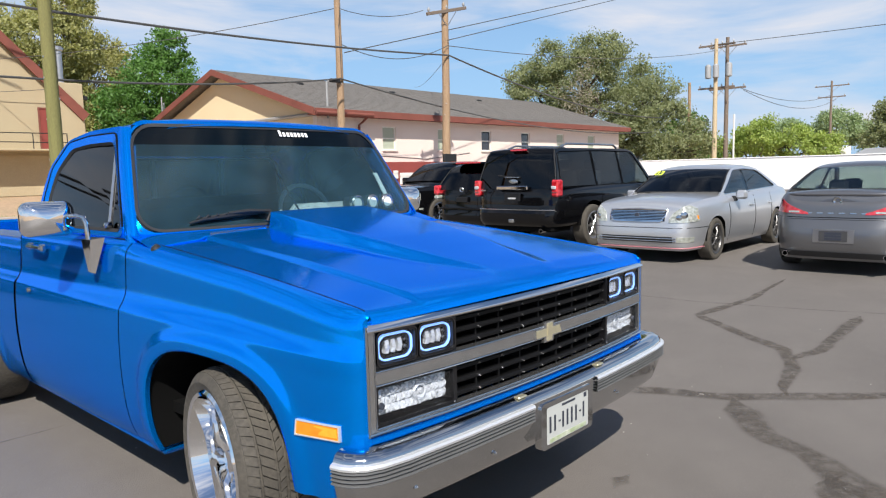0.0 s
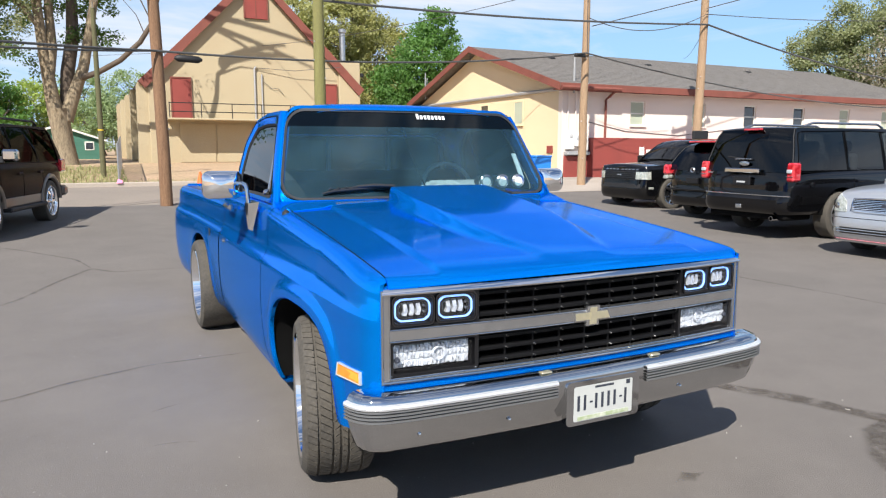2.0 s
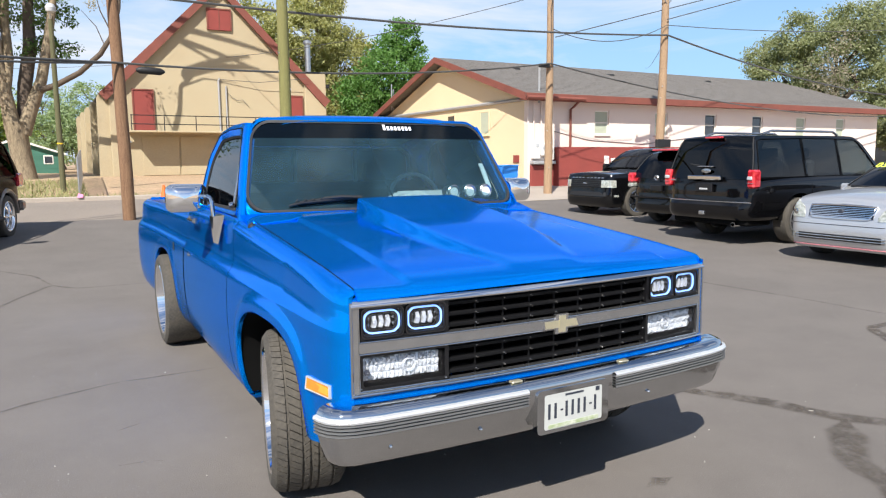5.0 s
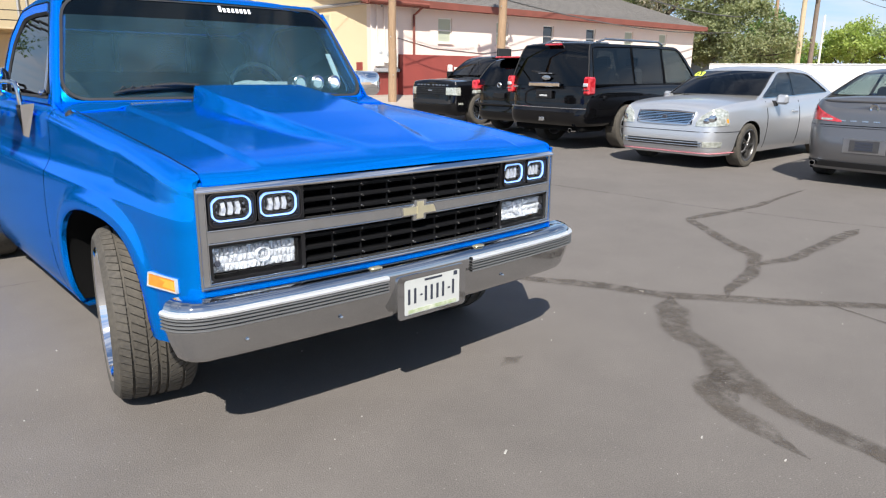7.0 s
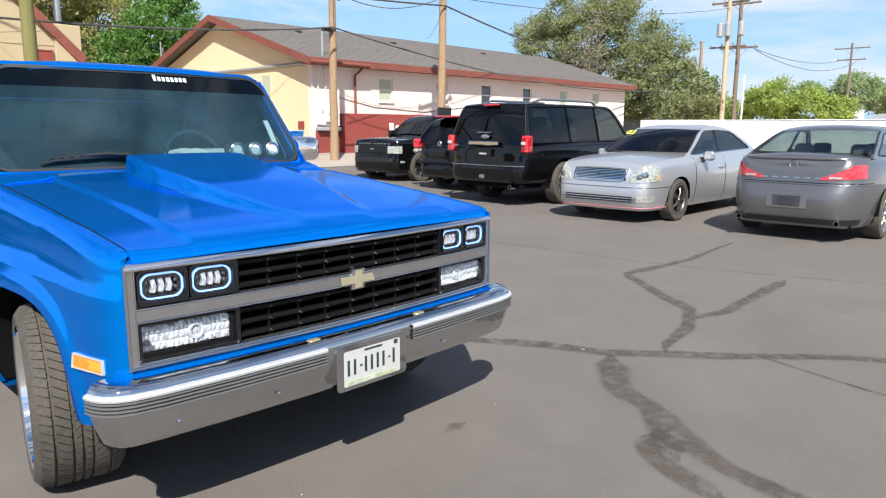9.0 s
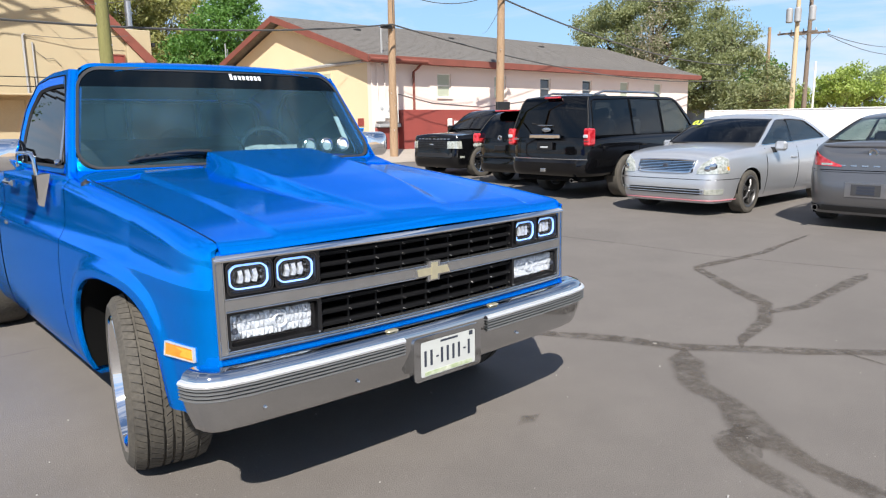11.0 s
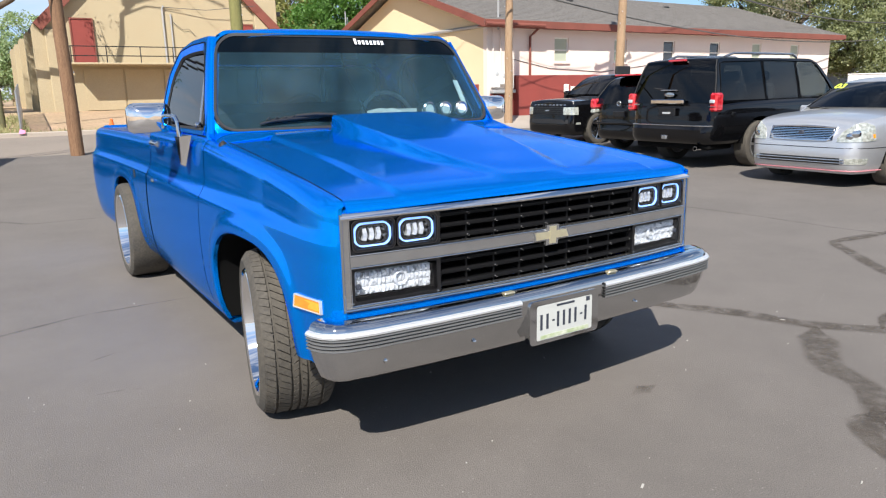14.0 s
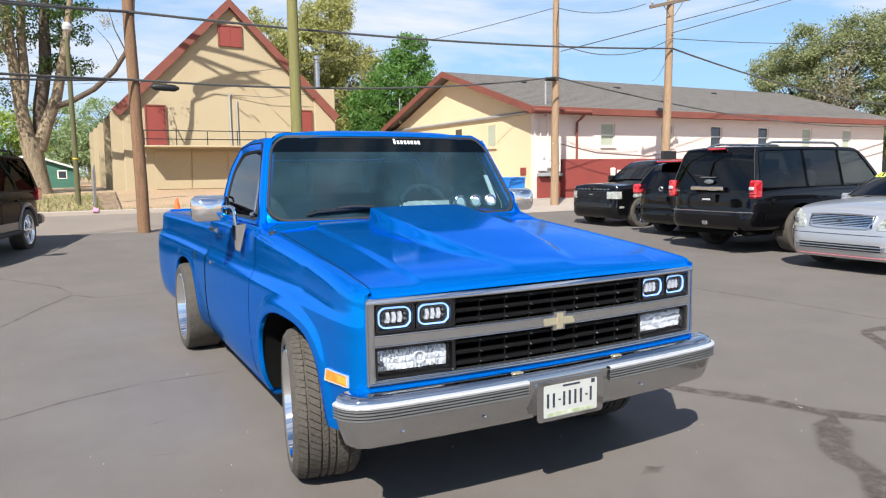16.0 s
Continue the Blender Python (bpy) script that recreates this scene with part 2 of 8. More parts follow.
def leaf_material(name, color, tint):
    m = material(name, color, 0.6, vary=0.8, scale=0.55, tint=tint, fine=0.35, fine_scale=7)
    p = m.node_tree.nodes["Principled BSDF"]
    p.inputs["Subsurface Weight"].default_value = 0.0
    tl = m.node_tree.nodes.new("ShaderNodeBsdfTranslucent")
    tl.inputs["Color"].default_value = (color[0] * 1.5, color[1] * 1.6, color[2], 1)
    mx = m.node_tree.nodes.new("ShaderNodeMixShader")
    mx.inputs["Fac"].default_value = 0.35
    out = m.node_tree.nodes["Material Output"]
    m.node_tree.links.new(p.outputs["BSDF"], mx.inputs[1])
    m.node_tree.links.new(tl.outputs["BSDF"], mx.inputs[2])
    m.node_tree.links.new(mx.outputs["Shader"], out.inputs["Surface"])
    return m


LEAF_BRIGHT = leaf_material("bright_leaves", (0.10, 0.205, 0.04), (0.06, 0.13, 0.03))
LEAF_GREY = leaf_material("grey_green_leaves", (0.235, 0.255, 0.13), (0.145, 0.165, 0.08))
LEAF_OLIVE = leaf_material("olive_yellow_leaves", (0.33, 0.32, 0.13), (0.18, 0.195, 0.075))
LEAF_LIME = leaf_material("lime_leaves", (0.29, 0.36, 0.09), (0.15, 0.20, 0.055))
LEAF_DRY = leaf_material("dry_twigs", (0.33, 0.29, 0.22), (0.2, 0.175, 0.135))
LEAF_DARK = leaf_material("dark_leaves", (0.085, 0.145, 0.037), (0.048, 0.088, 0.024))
# the haze of distance is put into this paler leaf colour
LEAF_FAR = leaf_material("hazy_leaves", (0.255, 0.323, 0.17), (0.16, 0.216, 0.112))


# ---- mesh helpers ----
class Geo:
    """Verts and faces of one mesh."""

    def __init__(self):
        self.v, self.f = [], []

    def add(self, verts, faces):
        k = len(self.v)
        self.v += [tuple(q) for q in verts]
        self.f += [tuple(i + k for i in face) for face in faces]
        return self

    def box(self, x0, x1, y0, y1, z0, z1, b=0.0, m=None):
        """A box with chamfered edges of width b."""
        cx, cy, cz = (x0 + x1) / 2, (y0 + y1) / 2, (z0 + z1) / 2
        hx, hy, hz = abs(x1 - x0) / 2, abs(y1 - y0) / 2, abs(z1 - z0) / 2
        if b <= 0:
            vs = [(cx + i * hx, cy + j * hy, cz + k * hz) for k in (-1, 1) for j in (-1, 1) for i in (-1, 1)]
            fs = [(0, 2, 3, 1), (4, 5, 7, 6), (0, 1, 5, 4), (2, 6, 7, 3), (0, 4, 6, 2), (1, 3, 7, 5)]
        else:
            b = min(b, hx * 0.98, hy * 0.98, hz * 0.98)
            vs, idx = [], {}
            for k in (-1, 1):
                for j in (-1, 1):
                    for i in (-1, 1):
                        for a in range(3):
                            d = [hx, hy, hz]
                            d = [q if n == a else q - b for n, q in enumerate(d)]
                            idx[i, j, k, a] = len(vs)
                            vs.append((cx + i * d[0], cy + j * d[1], cz + k * d[2]))
            fs = []
            for s in (-1, 1):
                fs.append([idx[s, j, k, 0] for j, k in ((-1, -1), (1, -1), (1, 1), (-1, 1))])
                fs.append([idx[j, s, k, 1] for j, k in ((-1, -1), (1, -1), (1, 1), (-1, 1))])
                fs.append([idx[j, k, s, 2] for j, k in ((-1, -1), (1, -1), (1, 1), (-1, 1))])
            for i in (-1, 1):
                for j in (-1, 1):
                    fs.append([idx[i, j, -1, 0], idx[i, j, 1, 0], idx[i, j, 1, 1], idx[i, j, -1, 1]])
                    fs.append([idx[i, -1, j, 0], idx[i, 1, j, 0], idx[i, 1, j, 2], idx[i, -1, j, 2]])
                    fs.append([idx[-1, i, j, 1], idx[1, i, j, 1], idx[1, i, j, 2], idx[-1, i, j, 2]])
                    for k in (-1, 1):
                        fs.append([idx[i, j, k, 0], idx[i, j, k, 1], idx[i, j, k, 2]])
        if m is not None:
            vs = [m @ Vector(q) for q in vs]
        return self.add(vs, fs)

    def tube(self, path, radius, n=8, caps=True):
        """A round bar along a path; radius is a number or one per point."""
        pts = [Vector(q) for q in path]
        rs = radius if isinstance(radius, (list, tuple)) else [radius] * len(pts)
        vs, fs = [], []
        up = None
        for i, p in enumerate(pts):
            d = (pts[min(i + 1, len(pts) - 1)] - pts[max(i - 1, 0)]).normalized()
            if up is None:
                up = d.orthogonal().normalized()
            up = (up - d * up.dot(d))
            up = up.normalized() if up.length > 1e-6 else d.orthogonal().normalized()
            side = d.cross(up)
            for k in range(n):
                a = 2 * math.pi * k / n
                vs.append(p + (up * math.cos(a) + side * math.sin(a)) * rs[i])
        for i in range(len(pts) - 1):
            for k in range(n):
                fs.append((i * n + k, i * n + (k + 1) % n, (i + 1) * n + (k + 1) % n, (i + 1) * n + k))
        if caps:
            fs.append(tuple(range(n - 1, -1, -1)))
            fs.append(tuple((len(pts) - 1) * n + k for k in range(n)))
        return self.add(vs, fs)

    def lathe(self, profile, n=32, m=None, close=False):
        """Turns (radius, along x) points about the x axis."""
        vs, fs = [], []
        for k in range(n):
            a = 2 * math.pi * k / n
            for r, x in profile:
                vs.append(Vector((x, r * math.cos(a), r * math.sin(a))))
        c = len(profile)
        for k in range(n):
            for i in range(c if close else c - 1):
                a, b = k * c + i, k * c + (i + 1) % c
                d = ((k + 1) % n) * c
                fs.append((a, b, d + (i + 1) % c, d + i))
        if m is not None:
            vs = [m @ q for q in vs]
        return self.add(vs, fs)

    def grid(self, rows, close=False):
        """A sheet through rows of points."""
        c = len(rows[0])
        vs = [q for row in rows for q in row]
        fs = []
        for i in range(len(rows) - 1):
            for k in range(c if close else c - 1):
                fs.append((i * c + k, i * c + (k + 1) % c, (i + 1) * c + (k + 1) % c, (i + 1) * c + k))
        return self.add(vs, fs)

    def ring(self, outer, inner, thick):
        """A frame between two closed outlines of equal count, thickened by the vector thick."""
        n, t = len(outer), Vector(thick)
        o, i = [Vector(q) for q in outer], [Vector(q) for q in inner]
        vs = o + i + [q + t for q in o] + [q + t for q in i]
        fs = []
        for k in range(n):
            j = (k + 1) % n
            fs += [(k, j, n + j, n + k), (2 * n + k, 3 * n + k, 3 * n + j, 2 * n + j), (k, 2 * n + k, 2 * n + j, j), (n + k, n + j, 3 * n + j, 3 * n + k)]
        return self.add(vs, fs)

    def prism(self, outline, thick):
        """A plate: closed outline pushed along the vector thick."""
        n, t = len(outline), Vector(thick)
        o = [Vector(q) for q in outline]
        vs = o + [q + t for q in o]
        fs = [tuple(range(n)), tuple(range(2 * n - 1, n - 1, -1))]
        fs += [(k, (k + 1) % n, n + (k + 1) % n, n + k) for k in range(n)]
        return self.add(vs, fs)


def part(name, geo, mat, parent=None, label="", smooth=35, normals=True):
    """One mesh object, under a thing or a part."""
    me = bpy.data.meshes.new(name)
    me.from_pydata(geo.v, [], geo.f)
    if normals:
        b = bmesh.new()
        b.from_mesh(me)
        bmesh.ops.recalc_face_normals(b, faces=b.faces)
        b.to_mesh(me)
        b.free()
    if smooth:
        me.shade_smooth()
        me.set_sharp_from_angle(angle=radians(smooth))
    me.materials.append(mat)
    ob = new(name, me)
    if parent:
        ob.parent = parent
    if label:
        ob["label"] = label
    return ob


def thing(name, m, label, category, group="", kind=""):
    """An empty at a thing's base."""
    ob = new(name)
    ob.matrix_world = m
    ob.empty_display_size = 0.2
    return tagged(ob, label, category, group, kind)


def rounded(x0, x1, z0, z1, r, n=5):
    """A rounded rectangle's outline as (x, z)."""
    out = []
    for cx, cz, a0 in ((x1 - r, z1 - r, 0), (x0 + r, z1 - r, 90), (x0 + r, z0 + r, 180), (x1 - r, z0 + r, 270)):
        for k in range(n):
            a = radians(a0 + 90 * k / (n - 1))
            out.append((cx + r * math.cos(a), cz + r * math.sin(a)))
    return out


def lerp_table(table, s):
    """Value at s in a table of (s, value...), joined smoothly enough by straight steps."""
    if s <= table[0][0]:
        return table[0][1:]
    for a, b in zip(table, table[1:]):
        if s <= b[0]:
            k = (s - a[0]) / (b[0] - a[0])
            return tuple(p + (q - p) * k for p, q in zip(a[1:], b[1:]))
    return table[-1][1:]


def soft_table(table, s):
    """As lerp_table, with a smooth curve through the values."""
    n = len(table)
    if s <= table[0][0]:
        return table[0][1:]
    if s >= table[-1][0]:
        return table[-1][1:]
    i = max(k for k in range(n - 1) if table[k][0] <= s)
    a, b = table[i], table[i + 1]
    h = b[0] - a[0]
    k = (s - a[0]) / h
    out = []
    for c in range(1, len(a)):
        d = (b[c] - a[c]) / h
        def slope(j):
            if j <= 0 or j >= n - 1:
                return (table[min(j + 1, n - 1)][c] - table[max(j - 1, 0)][c]) / max(1e-9, table[min(j + 1, n - 1)][0] - table[max(j - 1, 0)][0])
            l = (table[j][c] - table[j - 1][c]) / (table[j][0] - table[j - 1][0])
            r = (table[j + 1][c] - table[j][c]) / (table[j + 1][0] - table[j][0])
            return 0.0 if l * r <= 0 else 2 * l * r / (l + r)
        m0, m1 = slope(i) * h, slope(i + 1) * h
        out.append((2 * k**3 - 3 * k**2 + 1) * a[c] + (k**3 - 2 * k**2 + k) * m0 + (-2 * k**3 + 3 * k**2) * b[c] + (k**3 - k**2) * m1)
    return tuple(out)


# ---- ground ----
def height(y):
    if y < 6:
        return 0.0
    if y < 12:
        return 0.015 * (y - 6)
    if y < 34:
        return 0.09 + 0.035 * (y - 12)
    return 0.86 + 0.005 * (min(y, 60) - 34)


def sheet(name, x0, x1, y0, y1, lift, mat, step=None, xs=None):
    ys = sorted({y0, y1, *[q for q in (6, 8, 10, 12, 15, 18, 22, 28, 34, 45, 60) if y0 < q < y1]})
    xs = xs or [x0, x1]
    g = Geo().grid([[(x, y, height(y) + lift) for x in xs] for y in ys])
    return part(name, g, mat, smooth=60)


tagged(sheet("ground", -900, 900, -500, 2500, -0.03, DIRT, xs=[-900, -60, 60, 900]), "dry bare dirt ground with sparse weeds", "ground", kind="structure")
LOT_EDGE = 15.4
tagged(sheet("pavement", -26, 40, -30, LOT_EDGE, 0.0, ASPHALT), "dark grey worn asphalt of a parking lot", "parking lot", kind="structure")
tagged(sheet("road", -60, 9.5, LOT_EDGE, 20.6, -0.004, ROAD), "pale weathered asphalt of a side street", "road", kind="structure")
tagged(sheet("pavement_1", 9.5, 40, LOT_EDGE, 20.8, 0.008, CONCRETE), "tan concrete apron beside the building", "concrete apron", kind="structure")
kerb = part("kerb", Geo().box(-60, 9.5, 20.6, 20.78, 0.36, height(20.7) + 0.12, 0.02), CONCRETE)
tagged(kerb, "pale worn concrete kerb along the street", "kerb", kind="structure")

# ---- vehicle materials ----
def car_paint(name, color, metal=0.5, rough=0.38, flake=0.15, coat=0.7, spec=0.35):
    return material(name, color, rough, metal, vary=flake, scale=2.2, tint=tuple(c * 0.8 for c in color), coat=coat, fine=0.12, fine_scale=420, specular=spec)


BLUE = car_paint("bright_blue_metallic_paint", (0.0, 0.255, 0.945), 0.79, 0.13, 0.05, 0.12)
BLUE.node_tree.nodes["Principled BSDF"].inputs["Specular Tint"].default_value = (0.05, 0.45, 1.0, 1)
BLUE.node_tree.nodes["Principled BSDF"].inputs["Coat IOR"].default_value = 1.38
DARK_CHROME = material("dark_chrome", (0.13, 0.13, 0.14), 0.12, 1.0, vary=0.2, scale=14)
MIRROR_CHROME = material("bright_chrome", (0.9, 0.9, 0.9), 0.04, 1.0, vary=0.08, scale=14, tint=(0.8, 0.8, 0.8))
CHROME = material("chrome", (0.55, 0.56, 0.57), 0.06, 1.0, vary=0.12, scale=14, tint=(0.56, 0.56, 0.56))
SATIN = material("brushed_silver_trim", (0.5, 0.5, 0.5), 0.22, 0.92, vary=0.25, scale=12)
BLACK = material("gloss_black_plastic", (0.006, 0.006, 0.007), 0.3, coat=0.2)
GRILLE_SLAT = material("satin_grille_black", (0.0055, 0.0055, 0.006), 0.5, specular=0.16, vary=0.3, scale=9)
GRILLE_BLACK = material("grille_black", (0.003, 0.003, 0.0034), 0.55, specular=0.07, vary=0.2, scale=9)
MATT_BLACK = material("matt_black_plastic", (0.012, 0.012, 0.013), 0.6, vary=0.3, scale=8)
SEAL = material("grey_rubber_seal", (0.028, 0.028, 0.03), 0.5, vary=0.4, scale=9)
RUBBER = material("black_rubber", (0.012, 0.012, 0.013), 0.75, vary=0.3, scale=10)
TYRE = material("dusty_tyre_rubber", (0.068, 0.06, 0.048), 0.85, vary=0.55, scale=9, tint=(0.03, 0.028, 0.026), fine=0.3, fine_scale=60, bump=0.3)
BEAD = material("bright_bead", (0.78, 0.79, 0.8), 0.3, 0.6, vary=0.15, scale=20)
STRIP = material("satin_black_strip", (0.10, 0.10, 0.10), 0.28, specular=0.8, vary=0.3, scale=9)
UNDER = material("dark_underbody", (0.005, 0.005, 0.005), 0.9, vary=0.4, scale=5, specular=0.1)
WINDSHIELD = glass("tinted_windshield_glass", (0.32, 0.48, 0.53), dust_sheen=0.065)
TINT_BAND = glass("dark_tint_strip", (0.012, 0.016, 0.018), dust_sheen=0.006)
SIDE_GLASS = glass("dark_side_glass", (0.12, 0.14, 0.15))
PRIVACY = glass("privacy_glass", (0.03, 0.034, 0.036))
DULL_GLASS = glass("dull_privacy_glass", (0.03, 0.034, 0.036), 0.015, 0.0, 0.12)
CLEAR_GLASS = glass("light_tinted_glass", (0.5, 0.58, 0.55))
LENS = glass("clear_lens", (0.93, 0.95, 0.97))
AMBER_PALE = material("pale_amber_lens", (0.9, 0.42, 0.03), 0.2, coat=0.8, vary=0.5, scale=60, tint=(0.85, 0.3, 0.01))
AMBER = material("amber_lens", (0.85, 0.26, 0.01), 0.2, coat=0.8, vary=0.4, scale=25, tint=(0.7, 0.16, 0.005))
RED_LENS = material("red_lens", (0.36, 0.006, 0.012), 0.15, coat=1.0, vary=0.6, scale=16, tint=(0.85, 0.10, 0.12))
REFLECTOR = material("faceted_reflector", (0.9, 0.91, 0.93), 0.14, 0.45, vary=0.5, scale=45, tint=(0.6, 0.61, 0.63), bump=1.0, fine_scale=55)
HALO = glow("led_halo_ring", (0.24, 0.44, 1.0), 1.1)
GOLD = material("gold_emblem", (0.72, 0.66, 0.46), 0.3, 0.75, vary=0.3, scale=20)
PLATE = material("white_plate", (0.43, 0.44, 0.42), 0.4, vary=0.25, scale=18, tint=(0.6, 0.62, 0.58))
INK = material("dark_ink", (0.03, 0.035, 0.05), 0.5)
DECAL = material("white_decal", (0.8, 0.8, 0.8), 0.5)
INTERIOR = material("grey_interior", (0.10, 0.105, 0.11), 0.8, vary=0.3, scale=6)
SEAT = material("dark_cloth_seat", (0.035, 0.038, 0.04), 0.9, vary=0.4, scale=8, fine=0.2, fine_scale=80, bump=0.3)
DIAL = material("white_dial", (0.85, 0.85, 0.82), 0.5, vary=0.3, scale=30)
PALE_PLASTIC = material("pale_grey_plastic", (0.45, 0.46, 0.46), 0.5, vary=0.2, scale=9)


# ---- wheels ----
def tyre_geo(radius, rim, width, blocks=66, tread=True):
    """A tyre about the x axis: rounded carcass with sidewalls, and tread blocks set in skewed rows."""
    g, w, r = Geo(), width / 2, radius - (0.009 if tread else 0)
    prof = [(rim, -w * 0.8), (rim + 0.012, -w * 0.93), ((rim + r) / 2, -w), (r - 0.03, -w * 0.98), (r - 0.008, -w * 0.88), (r, -w * 0.7), (r, 0),
            (r, w * 0.7), (r - 0.008, w * 0.88), (r - 0.03, w * 0.98), ((rim + r) / 2, w), (rim + 0.012, w * 0.93), (rim, w * 0.8)]
    g.lathe(prof, 56)
    carcass, g = g, Geo()
    if tread:
        lanes = [(-0.86, -0.62, 1), (-0.55, -0.24, 1), (-0.17, -0.04, -1), (0.04, 0.17, 1), (0.24, 0.55, -1), (0.62, 0.86, -1)]
        step = 2 * math.pi / blocks
        for n, (a, b, s) in enumerate(lanes):
            for k in range(blocks):
                t0 = k * step + (n % 2) * step / 2
                sk = 0.85 * step * s if n in (1, 4) else 0.45 * step * s
                vs = []
                for rr in (r - 0.003, radius):
                    for x, sh in ((a, -sk), (b, sk)):
                        for e in (0.0, 0.84):
                            drop = 0.012 if abs(x) > 0.8 else 0.0
                            t = t0 + sh / 2 + e * step
                            vs.append((x * w, (rr - drop) * math.cos(t), (rr - drop) * math.sin(t)))
                g.add(vs, [(4, 5, 7, 6), (0, 1, 5, 4), (2, 6, 7, 3), (0, 4, 6, 2), (1, 3, 7, 5)])
    return carcass, g


def wheel(parent, name, at, turn, radius, rim, width, spokes, metal, tread, dish=0.06, twin=False, outer=-1, label=""):
    """A wheel under its vehicle; its outer face looks along outer * x."""
    w = new(name)
    w.parent = parent
    w.matrix_local = pose(*at, 0, 0, turn)
    if label:
        w["label"] = label
    carcass, blocks = tyre_geo(radius, rim, width, tread=tread)
    tyre = part("tyre", carcass, TYRE, w, smooth=30)
    if tread:
        tagged(part("tread_rubber", blocks, TYRE, w, "rows of skewed tread blocks", smooth=0), kind="stuff")
    g, h, o = Geo(), width / 2, outer
    g.lathe([(rim * 0.93, -o * h * 0.8), (rim + 0.004, -o * h * 0.85), (rim + 0.004, o * h * 0.86), (rim + 0.012, o * h * 0.92), (rim, o * h * 0.98),
             (rim - 0.014, o * h * 0.95), (rim - 0.03, o * (h * 0.9 - dish * 0.5)), (rim * 0.86, o * (h * 0.86 - dish)), (rim * 0.84, -o * h * 0.8)], 48)
    part("rim", g, metal, w, smooth=40)
    g = Geo()
    face = o * (h * 0.86 - dish)
    for k in range(spokes):
        for off in ((-0.14, 0.14) if twin else (0.0,)):
            a = 2 * math.pi * k / spokes
            c, s = math.cos(a), math.sin(a)
            wide = rim * (0.085 if twin else 0.16)
            vs = []
            for r_, wd, out in ((rim * 0.16, wide * 1.1, 0.018), (rim * 0.5, wide * 0.9, 0.028), (rim * 0.9, wide * 1.15, 0.0)):
                cx = r_ * off * 2.0
                for q, dd in ((-1, 0), (-0.6, 1), (0.6, 1), (1, 0)):
                    u = cx + q * wd / 2
                    vs.append((face + o * (out + dd * 0.014), r_ * c - u * s, r_ * s + u * c))
            fs = [(i * 4 + j, i * 4 + j + 1, i * 4 + j + 5, i * 4 + j + 4) for i in range(2) for j in range(3)]
            g.add(vs, fs)
    part("spoke_set", g, metal, w, smooth=25)
    g = Geo().lathe([(0.001, face + o * 0.05), (rim * 0.15, face + o * 0.048), (rim * 0.2, face + o * 0.03), (rim * 0.22, face - o * 0.03), (0.001, face - o * 0.03)], 24)
    part("hub_cap", g, metal, w)
    g = Geo().lathe([(0.001, -o * h * 0.1), (rim * 0.72, -o * h * 0.1), (rim * 0.72, -o * h * 0.25), (0.001, -o * h * 0.25)], 28)
    part("brake_disc", g, SATIN if metal is MIRROR_CHROME else MATT_BLACK, w)
    return w


def arch_value(a, y, z):
    cy, cz, ax, bz, p = a
    return (abs(y - cy) / ax) ** p + (max(z - cz, 0.0) / bz) ** p


def skin(ys, rows_at, arches, place):
    """A side skin over (y, profile) with wheel openings: rows_at(y) gives the z values, place(y, z, j) the point."""
    g = Geo()
    ny = len(ys)
    zs = [rows_at(y) for y in ys]
    nz = len(zs[0])
    pos, inside = {}, {}
    for i, y in enumerate(ys):
        for j in range(nz):
            z = zs[i][j]
            hit = next((a for a in arches if arch_value(a, y, z) < 1), None)
            inside[i, j] = hit is not None
            yy, zz = y, z
            if hit:
                cy, cz, ax, bz, p = hit
                if z <= cz:
                    yy = cy + (ax if y >= cy else -ax)
                else:
                    f = arch_value(hit, y, z)
                    k = f ** (-1 / p) if f > 1e-4 else 1
                    yy, zz = cy + (y - cy) * k, cz + (z - cz) * k
            pos[i, j] = (yy, zz)
    idx, vs, fs = {}, [], []
    for i in range(ny - 1):
        for j in range(nz - 1):
            q = [(i, j), (i + 1, j), (i + 1, j + 1), (i, j + 1)]
            if all(inside[k] for k in q):
                continue
            for k in q:
                if k not in idx:
                    idx[k] = len(vs)
                    vs.append(place(pos[k][0], pos[k][1], k[1], k[0]))
            fs.append([idx[k] for k in q])
    return g.add(vs, fs)


def spaced(a, b, step):
    n = max(1, int(math.ceil((b - a) / step)))
    return [a + (b - a) * k / n for k in range(n + 1)]


# ---- the blue pickup ----
truck = thing("pickup_truck", pose(0, 0, 0), "lowered bright blue metallic short-bed pickup with chrome bumper and mirrors", "pickup truck")
F_ARCH = (0.93, 0.40, 0.515, 0.415, 2.9)
R_ARCH = (3.97, 0.40, 0.48, 0.41, 2.6)
HALF = [(0.095, 0.922), (0.12, 0.945), (0.17, 0.964), (0.3, 0.979), (0.6, 0.992), (1.0, 1.008), (1.6, 1.024), (2.4, 1.034), (3.2, 1.038), (4.0, 1.055), (4.6, 1.078), (5.2, 1.108), (5.38, 1.112), (5.45, 1.10)]
TOP = [(0.095, 1.037), (0.112, 1.052), (0.16, 1.062), (0.25, 1.073), (0.6, 1.110), (1.1, 1.158), (1.5, 1.192), (1.7, 1.207), (1.72, 1.213), (3.2, 1.215)]
